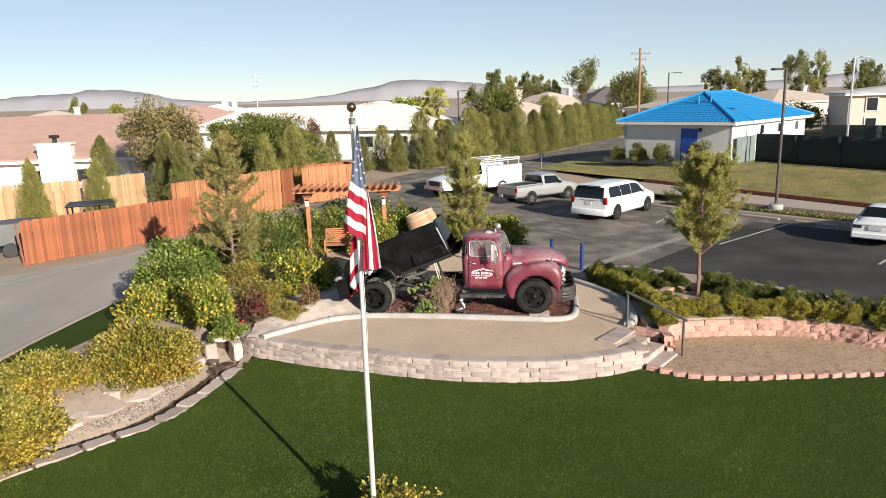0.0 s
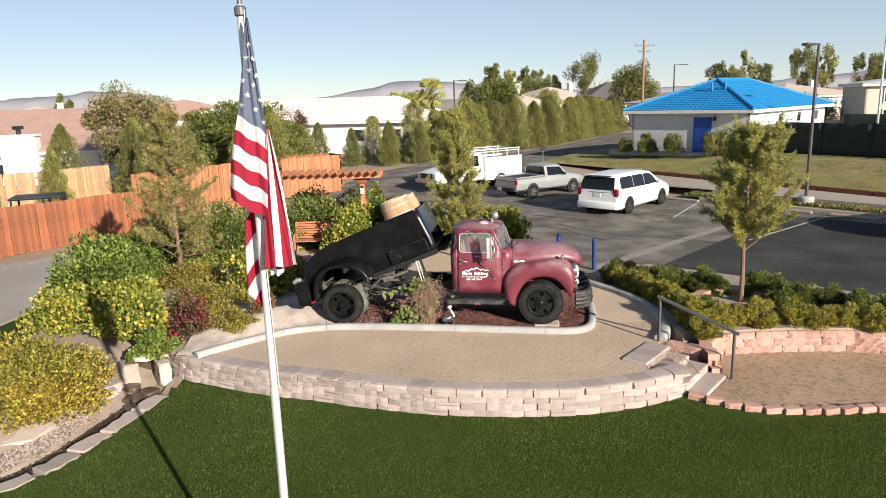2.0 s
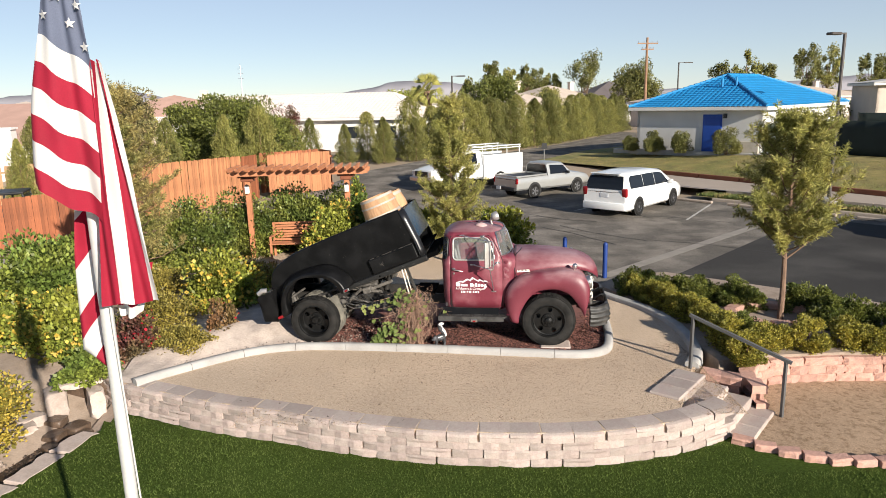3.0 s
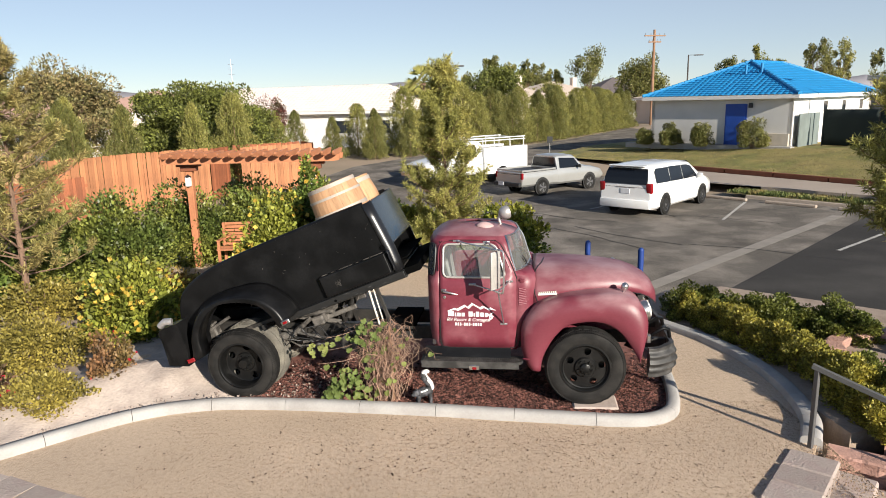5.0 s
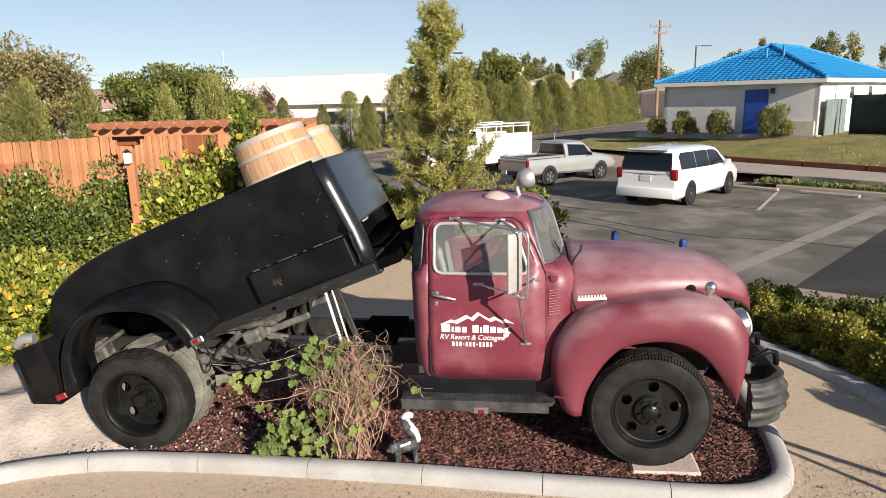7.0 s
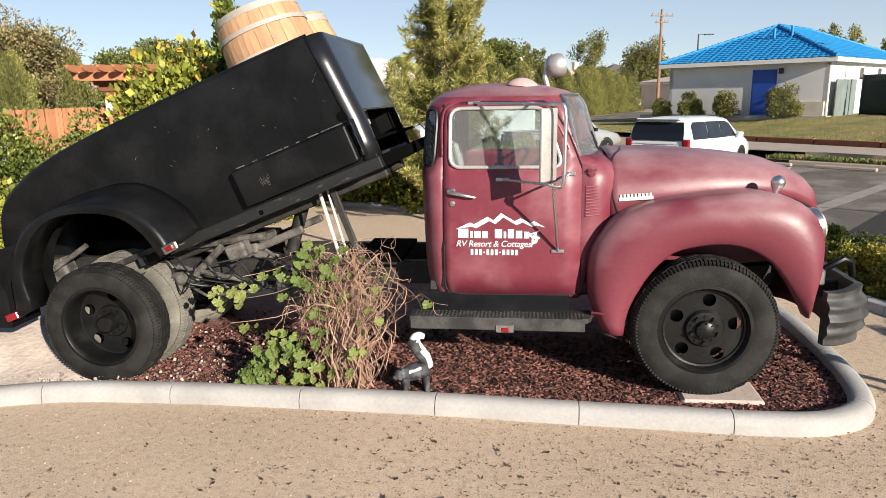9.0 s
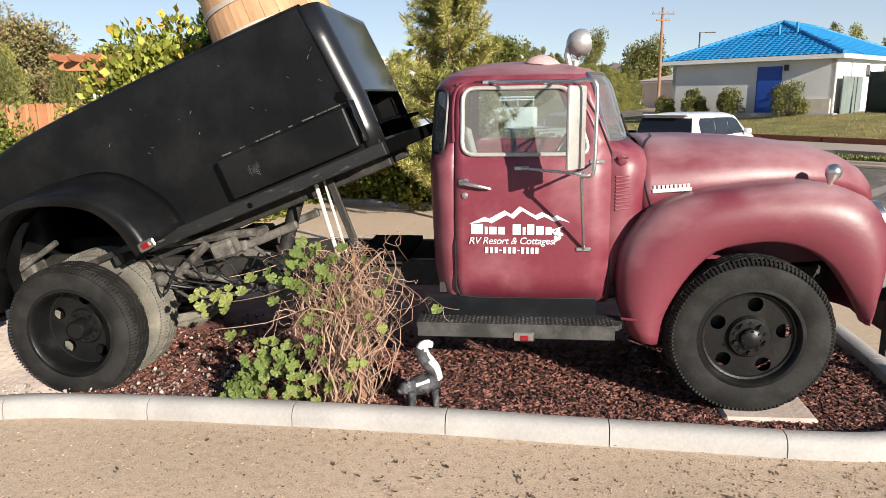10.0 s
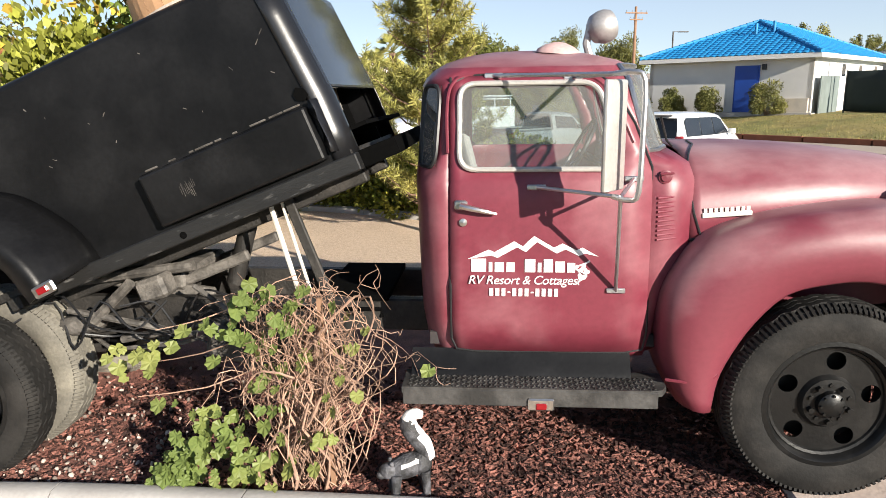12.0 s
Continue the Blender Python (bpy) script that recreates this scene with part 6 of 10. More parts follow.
def hip_building(name, label, corner, a, la, b, lb, z0, ze, rise, over, wall_m, roof_m, tiles=False, trim=M_whitewall, ridge_in=None, pitch=0.30, rows=14, gable=False):
    """A building with a hip roof; a, b: unit directions in plan from the corner, la, lb lengths."""
    h = thing(name, label, "building")
    a, b, c = Vector((*a, 0)), Vector((*b, 0)), Vector((*corner, 0))
    cs = [c, c + a * la, c + a * la + b * lb, c + b * lb]
    t = 0.2
    for p, q in zip(cs, cs[1:] + cs[:1]):
        d = (q - p).normalized()
        nrm = Vector((-d.y, d.x, 0))
        if nrm.dot(c + a * la / 2 + b * lb / 2 - p) < 0:
            nrm = -nrm
        bm = bmesh.new()
        prism(bm, [(v.x, v.y) for v in (p, q, q + nrm * t, p + nrm * t)], z0 - 0.6, ze)
        part("wall", bm, wall_m, h)
    o = over
    E = [c - a * o - b * o, c + a * (la + o) - b * o, c + a * (la + o) + b * (lb + o), c - a * o + b * (lb + o)]
    E = [Vector((p.x, p.y, ze)) for p in E]
    ins = min((la / 2 + o) * 0.95 if ridge_in is None else ridge_in, (lb / 2 + o) * 0.96)
    R0 = c + a * (la / 2) + b * (ins - o) + Vector((0, 0, ze + rise))
    R1 = c + a * (la / 2) + b * (lb + o - ins) + Vector((0, 0, ze + rise))
    planes = [(E[0], E[1], R0, R0), (E[1], E[2], R0, R1), (E[2], E[3], R1, R1), (E[3], E[0], R1, R0)]
    if gable:
        R0, R1 = R0 - b * (ins - 0.0), R1 + b * (ins - 0.0)
        planes = [(E[1], E[2], R0, R1), (E[3], E[0], R1, R0)]
    for p0, p1, q0, q1 in planes:
        bm = bmesh.new()
        if tiles:
            tile_plane(bm, p0, p1, q0, q1, pitch, rows)
        else:
            plate(bm, [p + Vector((0, 0, 0.03)) for p in ((p0, p1, q1, q0) if (q0 - q1).length > 0.01 else (p0, p1, q0))], (0, 0, 0.08))
        part("roof", bm, roof_m, h)
    if gable:
        bm = bmesh.new()
        for e0, e1, r in ((c, c + a * la, R0 + b * o), (c + b * lb, c + a * la + b * lb, R1 - b * o)):
            bm.faces.new([bm.verts.new(v) for v in (Vector((e0.x, e0.y, ze)), Vector((e1.x, e1.y, ze)), Vector((r.x, r.y, r.z - 0.1)))])
        part("gable", bm, wall_m, h)
    # eaves: fascia and soffit
    bm = bmesh.new()
    for p, q in zip(E, E[1:] + E[:1]):
        d = (q - p)
        m_ = Matrix.Translation((p + q) / 2 - Vector((0, 0, 0.09))) @ d.to_track_quat("X", "Z").to_matrix().to_4x4()
        g = bmesh.ops.create_cube(bm, size=1.0)
        bmesh.ops.transform(bm, matrix=m_ @ Matrix.Diagonal((d.length, 0.05, 0.2, 1)), verts=g["verts"])
    part("fascia", bm, trim, h)
    bm = bmesh.new()
    plate(bm, [p - Vector((0, 0, 0.12)) for p in E], (0, 0, 0.03))
    part("soffit", bm, trim, h)
    return h, c, a, b, cs, (R0, R1, E)


def on_face(parent, name, p, d, n, w, h, z, depth, m, label="", bevel=0.0):
    """A flat fitting of w x h on a wall: p its middle in plan, d along the wall, n outwards."""
    bm = bmesh.new()
    mm = Matrix((( d.x, n.x, 0, p.x), (d.y, n.y, 0, p.y), (0, 0, 1, z), (0, 0, 0, 1)))
    g = bmesh.ops.create_cube(bm, size=1.0)
    bmesh.ops.transform(bm, matrix=mm @ Matrix.Diagonal((w, depth, h, 1)), verts=g["verts"])
    return part(name, bm, m, parent, label)


PA, PB = (-0.673, 0.740), (0.740, 0.673)
pump, pc, pa, pb, pcs, (PR0, PR1, PE) = hip_building("pump_house", "small grey stucco building with a bright blue tiled roof", (18.80, 44.29), PA, 7.95, PB, 12.4, 0.72, 3.40, 1.86, 0.42, M_stucco, M_bluetile, True, ridge_in=4.36, rows=17)
# ridge caps on hips
for a_, b_ in ((PE[0], PR0), (PE[1], PR0), (PR0, PR1), (PR1, PE[2]), (PR1, PE[3])):
    n = int((b_ - a_).length / 0.35)
    for k in range(n):
        p, q = a_.lerp(b_, k / n), a_.lerp(b_, (k + 1.1) / n)
        bm = bmesh.new()
        rod(bm, p + Vector((0, 0, 0.07)), q + Vector((0, 0, 0.05)), 0.10, 0.085, seg=8)
        part("ridge_cap", bm, M_bluetile, pump)
# vent pipes lying on the front slope
nrm = Vector((-pb.x, -pb.y, 0))
for s, up, l in ((3.9, 0.60, 0.28), (3.1, 0.64, 0.28)):
    p = PE[0] + pa * s + (PR0 - (PE[0] + PE[1]) / 2) * up
    bm = bmesh.new(); rod(bm, p, p + Vector((0, 0, 0.55)), 0.07, seg=10); part("vent_pipe", bm, M_bluetile, pump, "blue painted vent pipe", True)
for s in (2.9,):
    p = pc + pa * s - pb * 0.02
    on_face(pump, "door_frame", p, pa, nrm, 1.16, 2.18, 0.78 + 1.09, 0.06, M_bluedoor)
    d_ = on_face(pump, "door", p + nrm * 0.03, pa, nrm, 1.02, 2.08, 0.78 + 1.04, 0.05, M_bluedoor, "closed deep blue steel door")
    on_face(d_, "door_handle", p + nrm * 0.09 - pa * 0.4, pa, nrm, 0.06, 0.12, 0.78 + 1.0, 0.05, M_steel, "steel handle")
on_face(pump, "wall_lamp", pc + pa * 2.12 + nrm * 0.06, pa, nrm, 0.18, 0.26, 2.88, 0.14, M_black, "black wall lantern")
on_face(pump, "meter_box", pc + pa * 0.62 + nrm * 0.08, pa, nrm, 1.1, 0.75, 1.05, 0.16, material("beige_box", (0.5, 0.44, 0.36), 0.8), "beige low cabinet")
nb = Vector((-pa.x, -pa.y, 0))
for k in range(7):
    on_face(pump, "louvre", pc + pb * 0.75 + nb * 0.03, pb, nb, 0.5, 0.03, 2.3 + 0.09 * k, 0.04, M_whitewall)
for s in (4.5, 7.5, 10.6):
    p = pc + pb * s
    w_ = on_face(pump, "window", p + nb * 0.02, pb, nb, 0.72, 0.75, 2.72, 0.06, M_whitewall, "small white-framed window")
    on_face(w_, "pane", p + nb * 0.04, pb, nb, 0.56, 0.58, 2.72, 0.04, M_darkglass, "dark glass")
on_face(pump, "side_wall_panel", pc + pb * 5.8 + nb * 0.012, pb, nb, 11.5, 2.5, 2.02, 0.02, M_whitewall, "white painted side wall")
on_face(pump, "side_gate", pc + pb * 1.55 + nb * 0.3, pb, nb, 2.8, 1.75, 1.55, 0.05, material("grey_gate_screen", (0.16, 0.19, 0.18), 0.7), "grey-green screened gate")
bm = bmesh.new(); prism(bm, [(v.x, v.y) for v in (pc + nrm * 0.2 - pa * 0.3, pc + nrm * 0.75 - pa * 0.3, pc + nrm * 0.75 + pa * 9.2, pc + nrm * 0.2 + pa * 9.2)], 0.5, 0.79)
solid("building_apron", bm, M_concrete, "pale concrete apron in front of the small building", "pavement", kind="structure")

# screened court fence
def screen_fence(name, label, pts, z, h, post=2.6):
    f = thing(name, label, "fence", kind="structure")
    for a, b in zip(pts, pts[1:]):
        a, b = Vector((*a, 0)), Vector((*b, 0))
        d = b - a
        n = max(1, int(d.length / post))
        for k in range(n + 1):
            p = a + d * (k / n)
            bm = bmesh.new(); rod(bm, (p.x, p.y, z - 0.2), (p.x, p.y, z + h + 0.05), 0.035, seg=8); part("post", bm, M_black, f)
        for k in range(n):
            p, q = a + d * (k / n), a + d * ((k + 1) / n)
            s = Vector((-d.y, d.x, 0)).normalized()
            bm = bmesh.new()
            rows = []
            for i in range(9):
                u = i / 8
                r = p.lerp(q, u) + s * (0.05 * math.sin(u * math.pi) + 0.02 * math.sin(u * 17 + k))
                rows.append([r + Vector((0, 0, z + 0.06 + (h - 0.05) * j / 4)) + s * (0.015 * math.sin(j * 2 + i)) for j in range(5)])
            loft(bm, rows)
            o = part("screen_panel", bm, M_screen, f, "black windscreen fabric", True)
            o.modifiers.new("thick", "SOLIDIFY").thickness = 0.01
    return f


screen_fence("court_fence", "tall court fence hung with black windscreen fabric", [(20.6, 44.6), (23.4, 39.9), (27.5, 33.0), (32, 25.5)], 0.75, 1.85)
screen_fence("court_fence_back", "black screened court fence further off", [(29, 52), (36, 42), (44, 31)], 0.75, 1.9, 3.5)
bm = bmesh.new(); sheet(bm, [(20.8, 44.9), (32, 25.7), (44, 31), (29, 52)], 0.82); solid("court", bm, material("green_court", (0.09, 0.17, 0.14), 0.8), "faded green court surface", "court", kind="structure")

# timber sleeper edge and low posts along the pavement
sl = thing("sleeper_edge", "dark timber sleeper edge along the grass bank", "edging", kind="structure")
for k in range(16):
    bm = bmesh.new()
    p = KX + KY * (-22 + 2.4 * k) + KN * (beam_d(-22 + 2.4 * k) + 0.02)
    box(bm, (0, 0, 0), (2.37, 0.16, 0.30), bevel=0.012)
    o = part("sleeper", bm, M_beamdark, sl)
    o.matrix_local = Matrix.Translation((p.x, p.y, -0.04)) @ pose(0, 0, 0, 0, 0, math.degrees(math.atan2(KY.y, KY.x)) - (8.5 if k > 8 else 0))
bw = thing("low_wall", "low grey-brown concrete upstand behind the verge", "low wall", kind="structure")
for k in range(13):
    bm = bmesh.new()
    p = KX + KY * (-28 + 3.0 * k) + KN * 1.22
    box(bm, (0, 0, 0), (2.97, 0.12, 0.40), bevel=0.01)
    o = part("wall_length", bm, M_walk, bw)
    o.matrix_local = Matrix.Translation((p.x, p.y, -0.33)) @ pose(0, 0, 0, 0, 0, math.degrees(math.atan2(KY.y, KY.x)))

# houses
h1, *_ = hip_building("ranch_house", "white ranch house with a long pink shingle roof", (-22.6, 50.0), (-0.17, 0.985), 12, (-0.985, -0.17), 30, -0.5, 1.95, 2.05, 0.55, M_whitewall, M_pinkroof, ridge_in=1.0)
bm = bmesh.new(); box(bm, (-27.3, 48.9, 1.25), (2.2, 0.9, 3.6), (0, 0, 10), bevel=0.02); box(bm, (-27.3, 48.9, 3.08), (2.4, 1.05, 0.14), (0, 0, 10), bevel=0.01)
ch = part("chimney", bm, M_whitewall, h1, "broad white stucco chimney")
bm = bmesh.new(); rod(bm, (-27.3, 48.9, 3.1), (-27.3, 48.9, 3.5), 0.15, seg=10); box(bm, (-27.3, 48.9, 3.58), (0.5, 0.5, 0.22), bevel=0.02); part("flue", bm, M_black, ch)
for u in (3.0, 6.2):
    wp, wd, wn_ = Vector((-22.6, 50.0, 0)) + Vector((-0.985, -0.17, 0)) * u, Vector((-0.985, -0.17, 0)), Vector((0.17, -0.985, 0))
    w_ = on_face(h1, "window", wp + wn_ * 0.03, wd, wn_, 1.6, 1.1, 0.75, 0.08, M_whitewall, "white-framed window")
    on_face(w_, "pane", wp + wn_ * 0.06, wd, wn_, 1.4, 0.9, 0.75, 0.06, M_darkglass, "dark glass")
hip_building("ranch_house", "white ranch house with pink shingle roof further back", (-31, 72), (-0.1, 0.995), 12, (-0.995, -0.1), 30, 0, 2.6, 2.1, 0.5, M_cream, M_pinkroof, ridge_in=2.0)
h3, *_ = hip_building("ranch_house", "white house with a pale pink tile roof", (-1.3, 63.3), (0.33, 0.944), 9.5, (-0.944, 0.33), 26, 0, 2.85, 2.15, 0.55, M_whitewall, M_paleroof, True, ridge_in=4.6, pitch=0.4, rows=12)
for s in (2.5, 6.0, 12.0):
    c3 = Vector((-1.3, 63.3, 0)) + Vector((-0.944, 0.33, 0)) * s
    w_ = on_face(h3, "window", c3 + Vector((-0.33, -0.944, 0)) * 0.03, Vector((-0.944, 0.33, 0)), Vector((-0.33, -0.944, 0)), 1.7, 1.2, 1.6, 0.08, M_whitewall)
    on_face(w_, "pane", c3 + Vector((-0.33, -0.944, 0)) * 0.06, Vector((-0.944, 0.33, 0)), Vector((-0.33, -0.944, 0)), 1.5, 1.0, 1.6, 0.06, M_darkglass, "dark glass")
for nm, lb, c_, wa, la, lb_, rr, ze, wm, rm in (
        ("house", "tan house with a brown hipped roof", (3.0, 84), 20, 14, 12, 2.6, 3.0, M_cream, M_tanroof), ("house", "tan bungalow with a shingle roof", (15, 104), 35, 16, 12, 2.6, 3.2, M_cream, M_tanroof),
        ("house", "grey house with a dark gable", (26, 122), 10, 12, 10, 2.9, 3.6, M_stucco, M_darkroof), ("house", "large tan house with grey-brown hip roofs", (34, 90), 30, 18, 13, 1.9, 3.1, M_cream, M_tanroof),
        ("house", "beige house with a broad tan roof", (52, 108), 25, 20, 14, 2.0, 3.2, M_cream, M_tanroof), ("house", "pink-roofed house behind trees", (-40, 84), 15, 20, 12, 2.4, 3.0, M_cream, M_pinkroof),
        ("house", "low pale house with a pink roof", (-22, 108), -12, 24, 12, 2.0, 3.2, M_whitewall, M_paleroof), ("house", "low house with a grey roof", (-64, 96), 18, 18, 12, 2.2, 3.0, M_stucco, M_tanroof),
        ("house", "small white house in the distance", (-52, 128), 0, 20, 12, 2.2, 3.2, M_whitewall, M_paleroof)):
    w = radians(wa)
    hb, *_ = hip_building(nm, lb, c_, (math.cos(w), math.sin(w)), la, (-math.sin(w), math.cos(w)), lb_, 0, ze, rr, 0.5, wm, rm)
    q = Vector((*c_, 0)) + Vector((math.cos(w), math.sin(w), 0)) * la * 0.68 + Vector((-math.sin(w), math.cos(w), 0)) * lb_ * 0.35
    bm = bmesh.new(); box(bm, (q.x, q.y, ze + rr * 0.75), (0.8, 0.6, rr * 0.8 + 0.2), (0, 0, wa), bevel=0.03); box(bm, (q.x, q.y, ze + rr * 1.15 + 0.12), (0.95, 0.75, 0.12), (0, 0, wa)); part("chimney", bm, wm, hb, "stucco chimney")
    for k in range(3):
        v_ = Vector((*c_, 0)) + Vector((math.cos(w), math.sin(w), 0)) * la * (0.2 + 0.3 * k)
        w_ = on_face(hb, "window", v_ + Vector((math.sin(w), -math.cos(w), 0)) * 0.03, Vector((math.cos(w), math.sin(w), 0)), Vector((math.sin(w), -math.cos(w), 0)), 1.6, 1.2, 1.7, 0.08, M_whitewall)
        on_face(w_, "pane", v_ + Vector((math.sin(w), -math.cos(w), 0)) * 0.06, Vector((math.cos(w), math.sin(w), 0)), Vector((math.sin(w), -math.cos(w), 0)), 1.4, 1.0, 1.7, 0.06, M_darkglass, "dark glass")
# two-storey pale building at the side
tb_, tc, ta, tbb, *_ = hip_building("apartment_building", "pale cream two-storey building with white trim", (39.4, 66.5), (0.94, -0.34), 20, (0.34, 0.94), 10, 0, 4.7, 1.2, 0.4, M_cream, material("pale_grey_roof", (0.5, 0.48, 0.45), 0.9), gable=False)
for s in (2.0, 7.0, 12.0):
    for z in (1.8, 3.7):
        p = tc + ta * s
        w_ = on_face(tb_, "window", p - tbb * 0.03, ta, -tbb, 1.1, 1.4, z, 0.1, M_whitewall, "white-framed window")
        on_face(w_, "pane", p - tbb * 0.07, ta, -tbb, 0.85, 1.15, z, 0.08, M_darkglass, "dark glass")


# ---- poles ----
def lamp_pole(name, label, x, y, z0, z1, m, r=0.07, arm=0.9, yaw=0, foot=False, head="flat"):
    t = thing(name, label, "street lamp", pose(x, y, 0, 0, 0, yaw))
    bm = bmesh.new(); rod(bm, (0, 0, z0), (0, 0, z1), r, r * 0.8, seg=10); part("pole", bm, m, t)
    bm = bmesh.new(); box(bm, (arm / 2, 0, z1 - 0.03), (arm, 0.07, 0.06), bevel=0.01); part("arm", bm, m, t)
    bm = bmesh.new(); box(bm, (arm * 0.75, 0, z1 - 0.04), (arm * 0.7, 0.3, 0.10), bevel=0.03); part("lamp_head", bm, m, t)
    if foot:
        bm = bmesh.new(); lathe(bm, [(0.33, z0), (0.33, z0 + 0.32), (0.29, z0 + 0.42), (0.001, z0 + 0.44)], None, 24); part("foot", bm, M_concrete, t, "round pale concrete foot")
    return t


lamp_pole("street_lamp", "tall dark brown car park lamp on a concrete foot", 16.05, 32.35, -0.42, 6.35, M_pole, 0.075, 0.75, 200, True)
lamp_pole("street_lamp", "dark steel lamp pole with a short arm", 27.6, 83.4, 0, 7.6, M_pole, 0.09, 1.4, 0)
lamp_pole("street_lamp", "dark steel lamp pole among conifers", 1.75, 61.8, 0, 6.05, M_pole, 0.08, 1.0, 10)
lamp_pole("court_lamp", "pale steel court lamp with a flat head", 24.0, 40.4, 0.6, 7.1, M_steel, 0.07, 0.8, 10)
up = thing("utility_pole", "wooden utility pole with crossarms and insulators", "utility pole", pose(26.6, 92.0, 0, 0, 0, 12))
bm = bmesh.new(); rod(bm, (0, 0, 0), (0, 0, 11.0), 0.2, 0.14, seg=10); part("pole", bm, M_wood, up)
for z, l in ((10.3, 2.7), (9.6, 1.6)):
    bm = bmesh.new(); box(bm, (0, -0.15, z), (l, 0.12, 0.13)); ca = part("crossarm", bm, M_wood, up)
    for k in (-0.46, -0.2, 0.2, 0.46):
        bm = bmesh.new(); rod(bm, (l * k, -0.15, z), (l * k, -0.15, z + 0.28), 0.05, seg=6); part("insulator", bm, M_steel, ca)
copy_thing(up, pose(92, 130, -1.0, 0, 0, 25))
bm = bmesh.new(); rod(bm, (-30.5, 118, 0), (-30.5, 118, 10.5), 0.1, 0.05, seg=6)
for z in (8.2, 9.0, 9.7):
    box(bm, (-30.5, 118, z), (0.9, 0.06, 0.06))
solid("antenna_mast", bm, M_steel, "thin grey antenna mast over roofs", "antenna")
for x, y, hh in ((3.78, 23.7, 0.40), (4.65, 22.7, 0.43)):
    bm = bmesh.new(); rod(bm, (x, y, -0.5), (x, y, hh), 0.06, seg=14); bmesh.ops.create_uvsphere(bm, u_segments=14, v_segments=6, radius=0.06, matrix=Matrix.Translation((x, y, hh)))
    solid("bollard", bm, M_bluepost, "dark blue painted steel bollard", "bollard", "bollards", smooth=True)
sg = thing("road_sign", "small round-topped road sign on a thin post", "sign", pose(7.6, 51.5, 0))
bm = bmesh.new(); rod(bm, (0, 0, 0), (0, 0, 1.1), 0.03, seg=8); part("post", bm, M_steel, sg)
bm = bmesh.new(); box(bm, (0, -0.04, 1.0), (0.34, 0.02, 0.4), bevel=0.005); part("plate", bm, M_black, sg)
# parking lines, wheel stops and the swale strip in the asphalt
def strip(name, label, a, b, w, z, m):
    a, b = Vector((*a, 0)), Vector((*b, 0))
    s = Vector((-(b - a).y, (b - a).x, 0)).normalized() * w / 2
    bm = bmesh.new(); sheet(bm, [(a - s)[:2], (b - s)[:2], (b + s)[:2], (a + s)[:2]], z)
    return solid(name, bm, m, label, kind="structure")


strip("swale", "pale concrete drainage strip across the car park", down(4.3, 21.1), down(12.6, 28.6), 0.36, -0.462, material("dusty_swale_concrete", (0.27, 0.24, 0.205), 0.9, var=0.2, big=2, fine=50))
for a_, b_ in (((9.0, 28.4), (11.1, 31.6)), ((5.6, 31.0), (8.0, 33.2)), ((9.9, 24.0), (14.4, 27.6)), ((13.5, 20.5), (17.3, 24.0))):
    strip("parking_line", "faded pale parking line", down(*a_), down(*b_), 0.1, -0.458, M_lineA)
strip("road_line", "faded white edge line on the drive", (-15.6, 23.0), (-12.1, 29.0), 0.1, -0.458, M_lineA)
bm = bmesh.new(); sheet(bm, [(-17.5, -20), (-11.2, -20), (-11.1, 14), (-11.0, 16.5), (-10.2, 21.4), (-9.2, 24.0), (-6.0, 27.2), (-6.6, 36), (-8.9, 36.6), (-11.3, 31.2), (-13.5, 27.2), (-17.5, 23.2)], -0.464)
solid("drive", bm, M_road, "pale grey worn asphalt drive", "road", kind="structure")
bm = bmesh.new(); sheet(bm, [(-11.2, 5, -0.42), (-9.6, 9.5, -0.12), (-8.6, 13.5, -0.05), (-8.6, 16.5, -0.05), (-9.2, 20.5, -0.12), (-10.3, 20.6, -0.43), (-10.95, 16.2, -0.43), (-11.1, 12, -0.43)], 0)
solid("lawn_strip", bm, M_lawn, "narrow strip of green turf beside the drive", "lawn", kind="structure")
for s in (-9.5, -7.0, -4.5, -2.0):
    bm = bmesh.new(); box(bm, (0, 0, 0.05), (1.8, 0.15, 0.12), bevel=0.03)
    p = KX + KY * (s + 12.0) - KN * 0.75
    solid("wheel_stop", bm, M_walk, "grey concrete wheel stop at a parking bay", "wheel stop", "wheel stops", m=pose(p.x, p.y, -0.47, 0, 0, math.degrees(math.atan2(KY.y, KY.x))))

# mostly shadow on the car park, put into this sheet's darker colour
bm = bmesh.new(); sheet(bm, [(5.4, 21.6), (9.6, 18.3), (11.2, 16.4), (16, 16.0), (40, 13.2), (24.5, 20.0), (14.2, 30.5)], -0.4655)
solid("asphalt_patch", bm, material("shade_dark_asphalt", (0.048, 0.045, 0.042), 0.9, var=0.2, big=0.25, fine=120, bump=0.2, spec=0.12, other=(0.075, 0.07, 0.064), mixscale=0.4), "dark asphalt beyond the drainage strip, mostly shade in its colour", "road", kind="structure")
# ring of stones round the pine
ring = thing("tree_ring", "ring of pink stones round a young pine", "edging", kind="structure")
for k in range(11):
    a = k * math.tau / 11
    bm = bmesh.new(); box(bm, (0, 0, 0.04), (0.36, 0.26, 0.14), bevel=0.03)
    o = part("ring_stone", bm, M_pinkblock, ring)
    o.matrix_local = pose(6.6 + 0.75 * math.cos(a), 17.7 + 0.62 * math.sin(a), 0.03, random.uniform(-4, 4), random.uniform(-4, 4), math.degrees(a) + 90)

